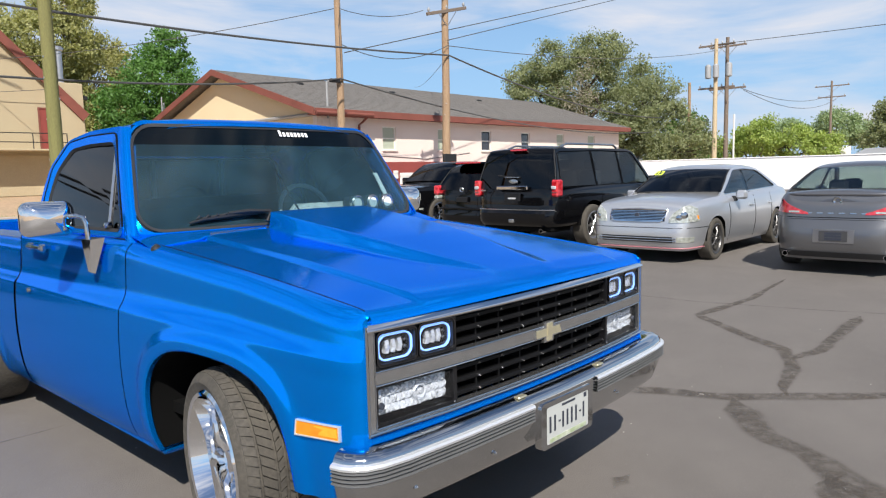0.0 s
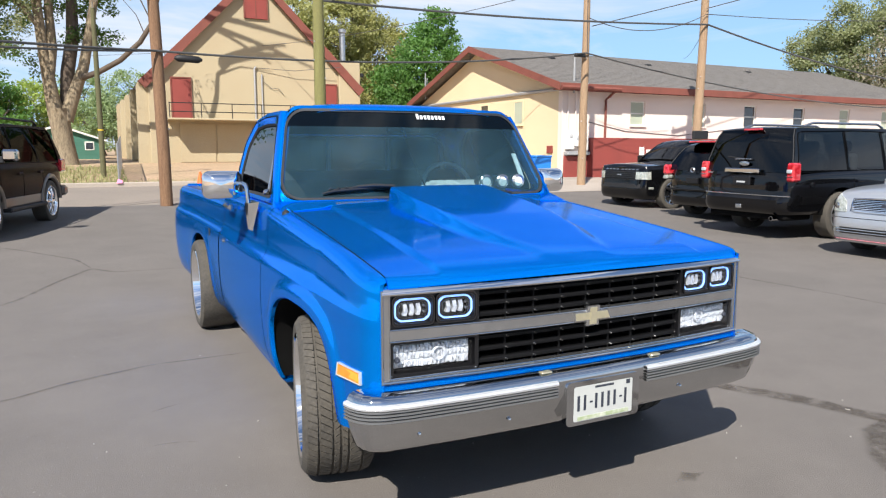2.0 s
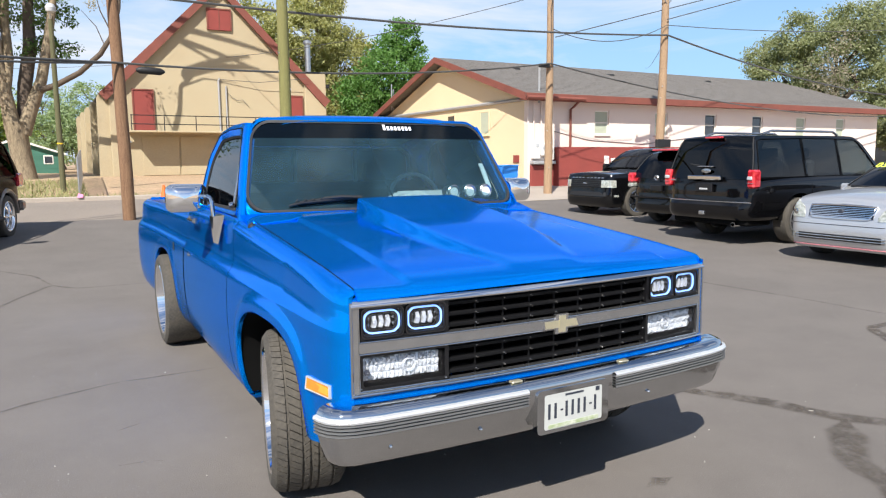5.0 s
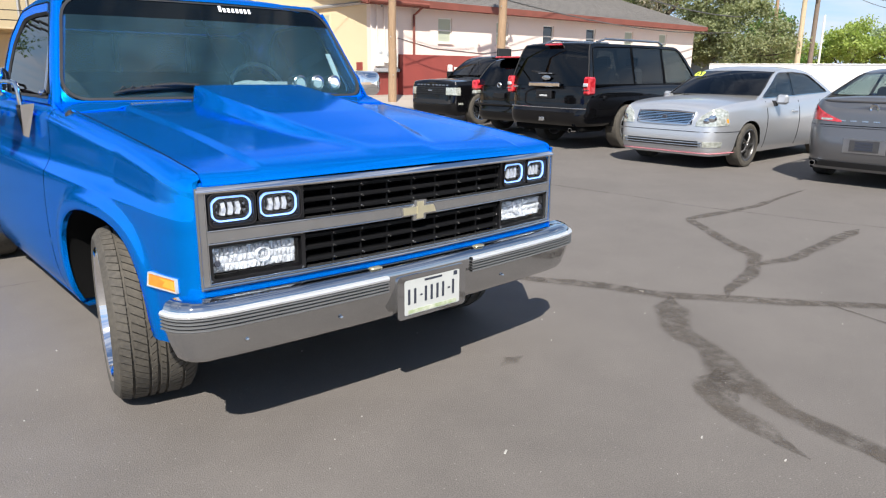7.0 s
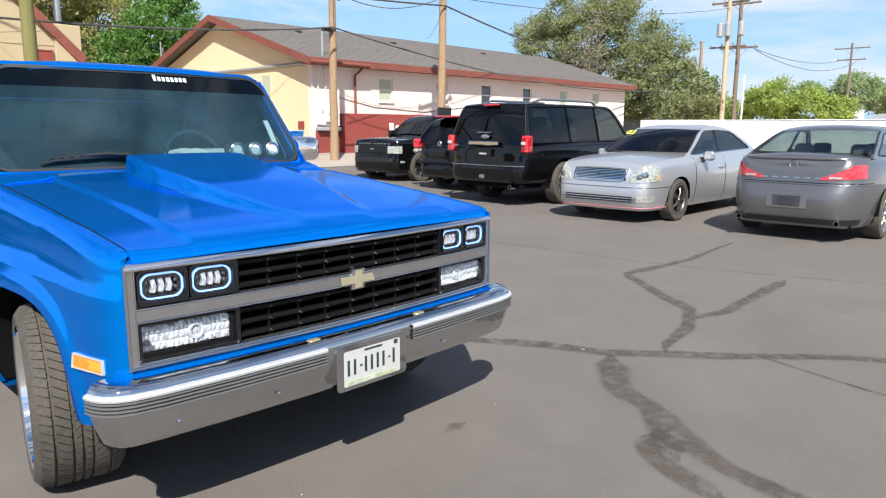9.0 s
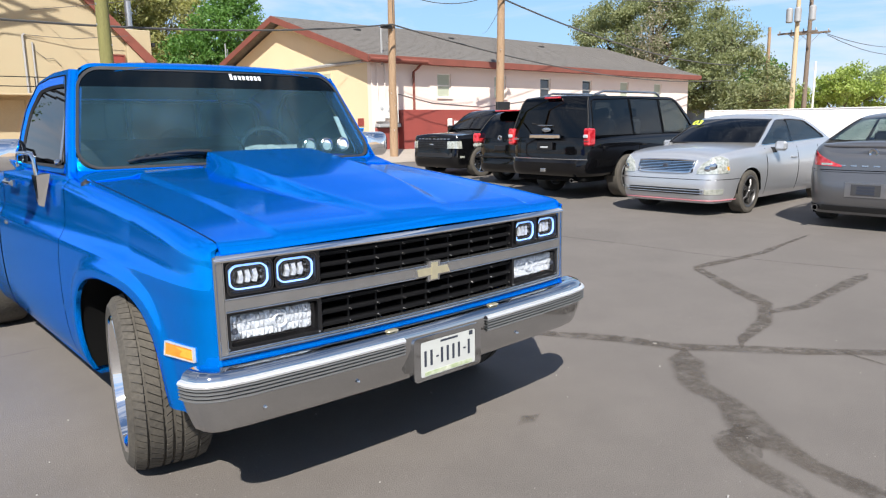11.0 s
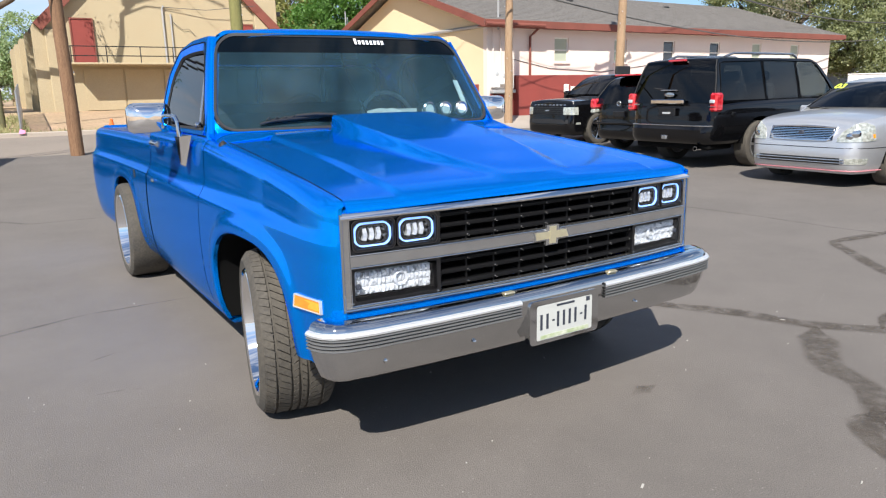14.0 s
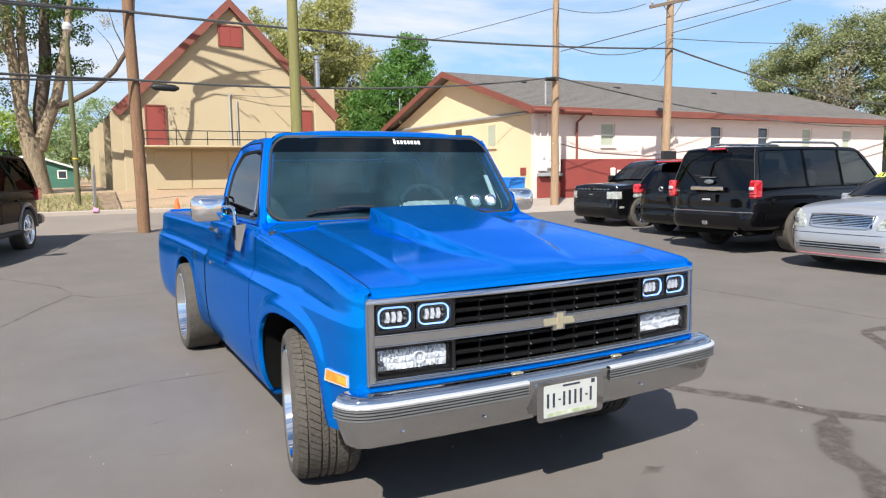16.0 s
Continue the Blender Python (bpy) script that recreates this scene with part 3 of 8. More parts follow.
# offsets from the widest line: z on a side that is 1.18 high, and how far in
SIDE_KEYS = [(0.27, -0.085), (0.30, -0.06), (0.36, -0.034), (0.44, -0.016), (0.52, -0.007), (0.60, -0.002), (0.68, 0.0), (0.76, -0.001), (0.82, -0.003), (0.87, -0.007), (0.90, -0.010)]
SIDE = [(z, soft_table(SIDE_KEYS, z)[0]) for z in (0.27, 0.28, 0.29, 0.30, 0.315, 0.33, 0.345, *spaced(0.36, 0.90, 0.018))] + [(0.908, -0.013), (0.93, -0.029), (0.955, -0.042), (0.966, -0.046)]
JC, JM, JS = len(SIDE) - 1, 6, 8


def side_point(y, z, j, sign, arches):
    """A point of the side: lower skin, bevelled crease, upper skin and a rounded shoulder."""
    half = soft_table(HALF, y)[0]
    ramp = 0.3 + 0.7 * min(1.0, max(0.0, (y - 0.2) / 0.6))
    upper = half - 0.049 * ramp
    if j <= JC:
        off = soft_table(SIDE_KEYS, z)[0] if z <= 0.9 else SIDE[j][1]
        off = off * ramp if z > 0.86 else off
        for a in arches:
            d = (arch_value(a, y, max(z, a[1])) ** (1 / a[4]) - 1) * 0.42
            if z > 0.2 and d < 0.2:
                k = min(1.0, max(0.0, (0.082 - d) / 0.05))
                off += (0.018 if a[0] < 2 else 0.006) * k * k * (3 - 2 * k)
        x = half + off
    elif j <= JC + JM:
        x = upper - 0.008 * (j - JC) / JM
    else:
        inner = 0.885 if y < 1.6 else half - 0.13
        x = inner + (upper - 0.008 - inner) * math.cos(math.pi / 2 * (j - JC - JM) / JS)
    return (sign * x, y, z)


def side_rows(y, top=None):
    t = (soft_table(TOP, y)[0] if top is None else top)
    low = [z if z <= 0.9 else 0.9 + (z - 0.9) * (t - 0.9) / 0.28 for z, _ in SIDE]
    roll = min(0.075, (t - low[JC]) * 0.7)
    mid = [low[JC] + (t - roll - low[JC]) * k / JM for k in range(1, JM + 1)]
    return low + mid + [t - roll + roll * math.sin(math.pi / 2 * k / JS) for k in range(1, JS + 1)]


def side_panel(name, y0, y1, sign, arches, step=0.02, top=None, extra=(), zmin=None, label=""):
    ys = sorted({*spaced(y0, y1, step), *extra})
    def rows(y):
        z = side_rows(y, top)
        return z if zmin is None else [max(q, zmin(y)) for q in z]
    g = skin(ys, rows, arches, lambda y, z, j, i: side_point(y, z, j, sign, arches))
    return part(name, g, BLUE, truck, label, smooth=45)


def arch_lip(a, sign, y_lo=None):
    """The turned-in edge of a wheel opening and the dark well behind it."""
    cy, cz, ax, bz, p = a
    pts = []
    for k in range(41):
        t = math.pi * k / 40
        c, s = math.cos(t), math.sin(t)
        r = (abs(c) ** p / ax**p + abs(s) ** p / bz**p) ** (-1 / p)
        pts.append((cy + r * c, cz + r * s))
    pts = [(cy + ax, 0.30), (cy + ax, 0.36)] + ([q for q in pts if q[0] > cy or q[1] > 0.405] if cy < 2 else pts + [(cy - ax, 0.36), (cy - ax, 0.30)])
    def xs(y, z):
        j = min(range(len(SIDE)), key=lambda q: abs(SIDE[q][0] - z))
        return side_point(y, z, j, 1, [a])[0]
    lip = Geo().grid([[(sign * (xs(y, z) + 0.001), y, z), (sign * (xs(y, z) - 0.004), y + (cy - y) * 0.02, z - 0.006), (sign * (xs(y, z) - 0.024), y + (cy - y) * 0.02, z - 0.006)] for y, z in pts])
    well = Geo().grid([[(sign * (xs(y, z) - 0.022), y, z), (sign * 0.52, y, z)] for y, z in pts])
    well.add([(sign * 0.52, y, z) for y, z in pts], [tuple(range(len(pts)))])
    return lip, well


for s in (-1, 1):
    fender = side_panel("fender", 0.098, 1.665, s, [F_ARCH], extra=(0.105, 0.115, 0.13, 0.15), zmin=lambda y: 0.42 if y < 0.44 else 0.27)
    lip, well = arch_lip(F_ARCH, s)
    part("wheel_arch_lip", lip, BLUE, fender)
    part("wheel_well", well, UNDER, fender, "dark dusty wheel well")
    nose = Geo().grid([[side_point(0.098, max(z, 0.42), j, s, []) for j, z in enumerate(side_rows(0.098))], [(s * 0.912, 0.094, min(max(z, 0.42), 1.03)) for z in side_rows(0.098)], [(s * 0.9, 0.09, min(max(z, 0.42), 1.02)) for z in side_rows(0.098)], [(s * 0.88, 0.14, min(max(z, 0.42), 1.0)) for z in side_rows(0.098)]])
    part("fender_nose", nose, BLUE, fender)
    part("nose_filler", Geo().box(s * 0.868, s * 0.893, 0.098, 0.22, 0.94, 1.026, 0.004).box(s * 0.876, s * 0.906, 0.102, 0.18, 0.95, 1.025, 0.004), BLUE, fender)
    door = side_panel("door", 1.674, 3.050, s, [], 0.04)
    g = Geo().box(-0.105, 0.105, -0.012, 0.012, -0.011, 0.011, 0.007, pose(s * 1.022, 2.70, 1.128, 0, 0, 90))
    g.box(-0.115, -0.07, -0.02, 0.012, -0.02, 0.02, 0.009, pose(s * 1.005, 2.70, 1.128, 0, 0, 90 if s > 0 else -90))
    g.box(0.07, 0.115, -0.02, 0.012, -0.02, 0.02, 0.009, pose(s * 1.005, 2.70, 1.128, 0, 0, 90 if s > 0 else -90))
    part("door_handle", g, CHROME, door, "chrome door handle")
    part("key_lock", Geo().lathe([(0.001, 0.012), (0.012, 0.012), (0.014, 0.0)], 12, pose(s * 1.032, 2.80, 0.885, 0, 0, 0 if s > 0 else 180)), CHROME, door)
    part("gap_edge", Geo().tube([(s * (side_point(3.066, z, j, 1, [])[0] - 0.02), 3.068, z) for j, z in enumerate(side_rows(3.066)) if j <= JC + JM + 4], 0.017, 6), UNDER, door, "dark gap between cab and bed")
    part("gap_edge", Geo().tube([(s * (side_point(1.6695, z, j, 1, [])[0] - 0.006), 1.6695, z) for j, z in enumerate(side_rows(1.6695)) if j <= JC + JM + 4], 0.0045, 6), UNDER, door)
    bed = side_panel("bed_side", 3.086, 5.45, s, [R_ARCH], top=1.145, extra=(5.40, 5.43))
    lip, well = arch_lip(R_ARCH, s)
    part("wheel_arch_lip", lip, BLUE, bed)
    part("wheel_well", well, UNDER, bed, "dark dusty wheel well")
    part("bed_rail", Geo().prism([(s * 0.80, 3.08, 1.13), (s * 0.91, 3.08, 1.11), (s * 0.985, 5.42, 1.11), (s * 0.80, 5.42, 1.11)], (0, 0, 0.036)), BLUE, bed)
    part("bed_inner_wall", Geo().box(s * 0.80, s * 0.83, 3.08, 5.42, 0.62, 1.14), BLUE, bed)
    part("fuel_dent_mark", Geo().box(s * 1.034, s * 1.0385, 3.47, 3.53, 0.84, 0.90, 0.002), MATT_BLACK, bed, "small dark badge scar")
    part("rocker_panel", Geo().box(s * 0.80, s * 0.955, 1.46, 3.45, 0.25, 0.33, 0.02), BLUE, truck)
    # side marker lamp
    mk = new("side_marker")
    mk.parent = truck
    mk["label"] = "amber side marker lamp in chrome frame"
    def marker_outline(m, out):
        """Corners of the lamp drawn in by m; its face follows the fender round to the nose."""
        q = []
        for u, v in ((0, 0), (1, 0), (1, 1), (0, 1)):
            u_, v_ = m / 0.22 + u * (1 - 2 * m / 0.22), m / 0.052 + v * (1 - 2 * m / 0.052)
            y = 0.374 - 0.214 * u_
            z = 0.632 + 0.012 * u_ + 0.052 * v_
            q.append((s * (side_point(y, z, 0, 1, [F_ARCH])[0] + out), y, z))
        return q

    part("frame", Geo().ring(marker_outline(0, 0.009), marker_outline(0.0045, 0.010), (-s * 0.03, 0, 0)), BEAD, mk)
    part("lens", Geo().prism(marker_outline(0.0042, 0.007), (-s * 0.03, 0, 0)), AMBER, mk)
    cell = marker_outline(0.012, 0.0085)
    mid_lo, mid_hi = Vector(cell[0]).lerp(Vector(cell[1]), 0.45), Vector(cell[3]).lerp(Vector(cell[2]), 0.45)
    part("reflector_cell", Geo().prism([mid_lo, cell[1], cell[2], mid_hi], (-s * 0.004, 0, 0)), AMBER_PALE, mk, "paler yellow half of the lens")

# hood with a cowl-induction bulge
def hood_point(x, y):
    u = abs(x) / 0.878
    edge = soft_table([(0.095, 1.012), (0.102, 1.031), (0.115, 1.042), (0.16, 1.053), (0.5, 1.093), (1.0, 1.143), (1.5, 1.185)], y)[0]
    z = edge + 0.03 * (1 - u * u) * min(1, 0.25 + y)
    z += (soft_table(TOP, y)[0] - 0.003 - edge) * u**8 * min(1.0, max(0.0, (y - 0.095) / 0.03))
    k = min(1.0, max(0.0, (0.675 - abs(x)) / 0.03))
    grow = min(1.0, max(0.0, (y - 0.10) / 0.10)) 
    z += 0.013 * (k * k * (3 - 2 * k)) * grow
    run = min(1.0, max(0.0, (y - 0.16) / 1.3))
    rise = 0.080 * run ** 0.85
    top_half = soft_table([(0.1, 0.10), (0.26, 0.14), (0.4, 0.19), (0.58, 0.245), (0.9, 0.29), (1.3, 0.305), (1.5, 0.305)], y)[0]
    foot = top_half + soft_table([(0.1, 0.10), (0.5, 0.10), (0.9, 0.08), (1.25, 0.065), (1.42, 0.03), (1.5, 0.018)], y)[0]
    k = min(1.0, max(0.0, (foot - abs(x)) / (foot - top_half)))
    k = k * k * (3 - 2 * k)
    z += rise * k
    return (x, y, z)


hx = sorted({*spaced(-0.878, 0.878, 0.016), *[q * w_ for w_ in (0.29, 0.298, 0.305, 0.309, 0.313, 0.317, 0.321, 0.325, 0.34) for q in (-1, 1)], 0.675, -0.675, 0.645, -0.645})
hy = [0.095, 0.10, 0.11, 0.125, *spaced(0.145, 1.5, 0.022)]
hood_rows = [[hood_point(x, y) for x in hx] for y in hy]
hood = part("hood", Geo().grid(hood_rows), BLUE, truck, "blue hood with raised cowl scoop", smooth=50)
# black sheet closes the open scoop, in place of the shade inside
g = Geo().grid([[hood_point(x, 1.5) for x in hx], [(x, 1.515, 1.165 + 0.02 * (1 - (x / 0.878) ** 2)) for x in hx]])
part("scoop_opening", g, MATT_BLACK, hood)
for s in (-1, 1):
    part("hood_edge", Geo().grid([[hood_point(s * 0.878, y), Vector(hood_point(s * 0.878, y)) + Vector((s * 0.002, 0, -0.006)), Vector(hood_point(s * 0.878, y)) + Vector((0, 0, -0.04))] for y in hy]), BLUE, hood)
    part("fender_flange", Geo().grid([[(s * 0.885, y, soft_table(TOP, y)[0]), (s * 0.8815, y, soft_table(TOP, y)[0] - 0.006), (s * 0.880, y, soft_table(TOP, y)[0] - 0.07)] for y in hy]), BLUE, hood, "blue flange along the hood seam")
# dark tube added to draw the hood gap as a line
for s in (-1, 1):
    seam = [(s * 0.8815, y, 0.5 * (hood_point(s * 0.878, y)[2] + soft_table(TOP, y)[0]) + (0.0005 if s < 0 else -0.007)) for y in hy if y > 0.12]
    part("seam_rubber", Geo().tube(seam, 0.0024, 6), UNDER, hood, "thin black seam along the hood")
part("hood_lip", Geo().grid([[(x, 0.094, 1.014) for x in hx], [(x, 0.11, 1.008) for x in hx], [(x, 0.2, 1.0) for x in hx]]), BLUE, hood)
# cowl
cw = spaced(-0.93, 0.93, 0.06)
g = Geo().grid([[(x, 1.49, 1.178 + 0.028 * (1 - (x / 0.93) ** 2)) for x in cw], [(x, 1.555, 1.195 + 0.026 * (1 - (x / 0.93) ** 2)) for x in cw], [(x, 1.70 - 0.10 * (1 - (x / 0.93) ** 2), 1.228) for x in cw]])
cowl = part("cowl", g, BLUE, truck)
# glint of the slot edges put into the colour as silver bars
g = Geo()
for k in range(44):
    for n in range(2):
        x = -0.62 + k * 0.018
        g.box(x, x + 0.009, 1.517 + n * 0.016, 1.525 + n * 0.016, 1.196 + 0.026 * (1 - (x / 0.93) ** 2), 1.2035 + n * 0.005 + 0.026 * (1 - (x / 0.93) ** 2))
part("cowl_vent", g, SATIN, cowl, "row of small silver bars for the slots' glinting edges")
part("antenna_base", Geo().tube([(-0.914, 1.473, 1.172), (-0.914, 1.473, 1.186), (-0.914, 1.473, 1.194), (-0.914, 1.473, 1.200)], [0.024, 0.021, 0.012, 0.005], 14), MATT_BLACK, truck)
for s in (-1, 1):
    lip_line = [(s * 0.905, 1.470, 1.186), (s * 0.80, 1.485, 1.193), (s * 0.705, 1.495, 1.198), (s * 0.665, 1.508, 1.207), (s * 0.60, 1.512, 1.211), (s * 0.33, 1.514, 1.224)]
    part("hood_rear_bead", Geo().tube(lip_line, [0.003, 0.005, 0.006, 0.006, 0.005, 0.004], 8), BLUE, cowl, "raised rear edge of the hood", smooth=70)

# cab above the belt
WS_B, WS_T, WS_ZB, WS_ZT = (0.907, 1.688), (0.772, 2.0), 1.226, 1.757


def ws_point(u, v, out=0.0):
    """u across -1..1, v up 0..1; bowed forward in the middle."""
    hw = WS_B[0] + (WS_T[0] - WS_B[0]) * v
    y = WS_B[1] + (WS_T[1] - WS_B[1]) * v - 0.085 * (1 - u * u) - out
    return Vector((u * hw, y, WS_ZB + (WS_ZT - WS_ZB) * v + out * 0.6))


def ws_outline(u0, v0, v1, r, out, n=7):
    pts = []
    ru = r / 0.85
    rv = r / 0.55
    for cu, cv, a0 in ((u0 - ru, v1 - rv, 0), (-u0 + ru, v1 - rv, 90), (-u0 + ru, v0 + rv, 180), (u0 - ru, v0 + rv, 270)):
        for k in range(n):
            a = radians(a0 + 90 * k / (n - 1))
            pts.append((cu + ru * math.cos(a), cv + rv * math.sin(a)))
    full = []
    for a, b in zip(pts, pts[1:] + pts[:1]):
        steps = 10 if abs(a[0] - b[0]) > 0.5 else 1
        full += [(a[0] + (b[0] - a[0]) * k / steps, a[1] + (b[1] - a[1]) * k / steps) for k in range(steps)]
    return [ws_point(u, v, out) for u, v in full]


glass_ob = part("windshield", Geo().grid([[ws_point(u, v) for u in spaced(-0.98, 0.98, 0.14)] for v in spaced(0.03, 0.80, 0.14)]), WINDSHIELD, truck, "tinted windshield with dark sun strip")
glass_ob.visible_shadow = False
band = part("sun_strip", Geo().grid([[ws_point(u, v) for u in spaced(-0.98, 0.98, 0.14)] for v in spaced(0.80, 0.985, 0.07)]), TINT_BAND, glass_ob)
part("windshield_seal", Geo().ring(ws_outline(0.996, 0.004, 0.996, 0.12, 0.007), ws_outline(0.979, 0.030, 0.968, 0.105, 0.004), (0, 0.02, -0.012)), SEAL, glass_ob, "black rubber windshield seal")
part("windshield_frame", Geo().ring(ws_outline(1.012, -0.03, 1.04, 0.10, -0.004), ws_outline(0.995, 0.005, 0.995, 0.095, 0.004), (0, 0.03, -0.018)), BLUE, truck)

ROOF_Z = 1.80
rx = spaced(-1, 1, 0.1)
roof_rows = []
for v, y in ((0, 1.985), (0.03, 1.995), (0.1, 2.03), (0.25, 2.13), (0.5, 2.35), (0.75, 2.62), (0.9, 2.83), (0.97, 2.91), (1.0, 2.94)):
    fall = 0.045 * max(0, 1 - v / 0.25) ** 2 + 0.10 * max(0, (v - 0.4) / 0.6) ** 2
    row = []
    for u in rx:
        hw = 0.80 - 0.03 * max(0, 1 - v * 6) - 0.02 * max(0, (v - 0.85) * 6)
        edge = 0.085 * abs(u) ** 7 + 0.10 * max(0, (v - 0.55) / 0.45) ** 2 * abs(u) ** 4
        yy = y - (0.085 * (1 - u * u) if v < 0.2 else 0.085 * (1 - u * u) * max(0, 1 - (v - 0.2) * 3))
        row.append((u * hw, yy, ROOF_Z - fall - edge - 0.012 * u * u))
    roof_rows.append(row)
roof = part("roof", Geo().grid(roof_rows), BLUE, truck, smooth=50)


def cab_side(y, z, s, out=0.0):
    """A point on the cab's leaning side."""
    k = (z - 1.21) / (1.72 - 1.21)
    return Vector((s * (0.925 - 0.106 * k - 0.022 * k * k + out), y, z))


def blend_outline(points, n):
    """The outline resampled to n points."""
    p = [Vector((*q, 0)) for q in points]
    seg = [(p[i], p[(i + 1) % len(p)]) for i in range(len(p))]
    total = sum((b - a).length for a, b in seg)
    out, want, done, i = [], 0.0, 0.0, 0
    for k in range(n):
        want = total * k / n
        while done + (seg[i][1] - seg[i][0]).length < want:
            done += (seg[i][1] - seg[i][0]).length
            i += 1
        a, b = seg[i]
        q = a + (b - a) * ((want - done) / max(1e-9, (b - a).length))
        out.append((q.x, q.y))
    return out


def fillet(points, r, n=5):
    """Rounds the corners of a 2D outline."""
    out = []
    m = len(points)
    for i in range(m):
        a, b, c = Vector(points[i - 1]), Vector(points[i]), Vector(points[(i + 1) % m])
        p, q = b + (a - b).normalized() * r, b + (c - b).normalized() * r
        for k in range(n):
            t = k / (n - 1)
            w = (1 - t) ** 2 * p + 2 * t * (1 - t) * b + t * t * q
            out.append((w.x, w.y))
    return out


for s in (-1, 1):
    outer = fillet([(1.66, 1.20), (2.95, 1.20), (2.945, 1.40), (2.90, 1.56), (2.70, 1.705), (2.40, 1.742), (1.99, 1.745), (1.72, 1.245)], 0.06)
    inner = fillet([(1.835, 1.235), (2.84, 1.235), (2.84, 1.40), (2.79, 1.54), (2.64, 1.655), (2.40, 1.672), (2.09, 1.672), (1.862, 1.31)], 0.05)
    mid = fillet([(1.775, 1.215), (2.885, 1.215), (2.88, 1.40), (2.84, 1.555), (2.665, 1.690), (2.40, 1.713), (2.058, 1.713), (1.812, 1.30)], 0.05)
    part("cab_pillar", Geo().ring([cab_side(y, z, s) for y, z in outer], [cab_side(y, z, s) for y, z in mid], (-s * 0.05, 0, 0)), BLUE, truck)
    dframe = part("door_frame", Geo().ring([cab_side(y, z, s, 0.006) for y, z in mid], [cab_side(y, z, s, -0.006) for y, z in inner], (-s * 0.03, 0, 0)), BLUE, truck)
    seal = fillet([(1.85, 1.246), (2.822, 1.246), (2.822, 1.40), (2.774, 1.53), (2.63, 1.642), (2.40, 1.658), (2.098, 1.658), (1.878, 1.315)], 0.045)
    part("window_seal", Geo().ring([cab_side(y, z, s, -0.004) for y, z in inner], [cab_side(y, z, s, -0.016) for y, z in seal], (-s * 0.02, 0, 0)), RUBBER, dframe)
    pane = part("side_window", Geo().prism([cab_side(y, z, s, -0.022) - Vector((s * 0.03 * (2.5 - y), 0, 0)) for y, z in seal], (-s * 0.004, 0, 0)), PRIVACY, dframe, "dark tinted side window", smooth=0)
    pane.visible_shadow = False
    part("vent_divider", Geo().box(-0.009, 0.009, -0.006, 0.006, 0, 0.43, 0.003, look(cab_side(2.02, 1.24, s, -0.03), cab_side(2.105, 1.662, s, -0.03)) @ pose(0, 0, 0, 180, 0, 0)), SATIN, dframe, "thin silver vent window divider")
    part("vent_latch", Geo().lathe([(0.001, 0.02), (0.014, 0.018), (0.018, 0.004), (0.018, -0.01)], 14, pose(s * 0.9, 2.0, 1.262, 0, 0, 0 if s > 0 else 180)), CHROME, dframe)
    part("door_gap", Geo().tube([cab_side(y, z, s, 0.005) for y, z in fillet([(2.885, 1.215), (2.88, 1.40), (2.84, 1.555), (2.665, 1.691), (2.40, 1.714), (2.058, 1.714), (1.812, 1.30), (1.78, 1.22)], 0.04)[5:-5]], 0.0042, 6), UNDER, dframe, "dark gap round the door frame")
    # windshield pillar, rounded from the glass to the door
    rows = []
    for n in range(19):
        v = -0.07 + 1.03 * n / 18
        p0 = ws_point(s * 0.992, v, 0.004)
        p3 = cab_side(p0.y + 0.072, p0.z, s, 0.007)
        c = Vector((p3.x + s * 0.004, p0.y - 0.004, p0.z + 0.004))
        rows.append([p0 * (1 - t) ** 2 + c * 2 * t * (1 - t) + p3 * t * t for t in [k / 8 for k in range(9)]])
    part("windshield_pillar", Geo().grid(rows), BLUE, truck, smooth=60)
    # mirror on a bracket
    mirror = new("wing_mirror")
    mirror.parent = truck
    mirror["label"] = "large chrome towing mirror on a bracket"
    at = pose(-1.139, 2.10, 1.305, 0, 0, -14) if s < 0 else pose(1.10, 1.97, 1.30, 0, 0, 8)
    prof = rounded(-0.116, 0.116, -0.083, 0.083, 0.044, 7)
    rings = []
    for d, k in ((-0.082, 0.04), (-0.081, 0.2), (-0.077, 0.4), (-0.069, 0.6), (-0.056, 0.78), (-0.038, 0.91), (-0.014, 0.985), (0.02, 1.0), (0.045, 0.985), (0.055, 0.93)):
        rings.append([at @ Vector((a * k, d, b * k)) for a, b in prof])
    g = Geo().grid(rings, close=True)
    g.add(rings[0], [tuple(range(len(prof)))])
    part("shell", g, MIRROR_CHROME, mirror, smooth=70)
    part("mirror_glass", Geo().prism([at @ Vector((a * 0.92, 0.05, b * 0.92)) for a, b in prof], (0, 0.004, 0)), MIRROR_CHROME, mirror)
    part("arm", Geo().tube([(s * 1.075, 2.06, 1.315), (s * 1.045, 1.99, 1.318), (s * 1.032, 1.945, 1.310), (s * 1.028, 1.93, 1.285), (s * 1.022, 1.93, 1.19)], 0.0115, 10), CHROME, mirror)
    top_, low_ = [(1.885, 1.208), (1.99, 1.205)], [(1.955, 1.055), (1.935, 1.052)]
    faces = [(s * 1.034, *top_[0]), (s * 1.034, *top_[1]), (s * 1.026, *low_[0]), (s * 1.026, *low_[1])]
    back = [(s * 0.975, 1.862, 1.215), (s * 0.975, 2.012, 1.212), (s * 1.005, 1.968, 1.045), (s * 1.005, 1.925, 1.043)]
    part("bracket", Geo().add(faces + back, [(0, 1, 2, 3), (0, 4, 5, 1), (1, 5, 6, 2), (2, 6, 7, 3), (3, 7, 4, 0), (4, 7, 6, 5)]), MIRROR_CHROME, mirror, smooth=0)

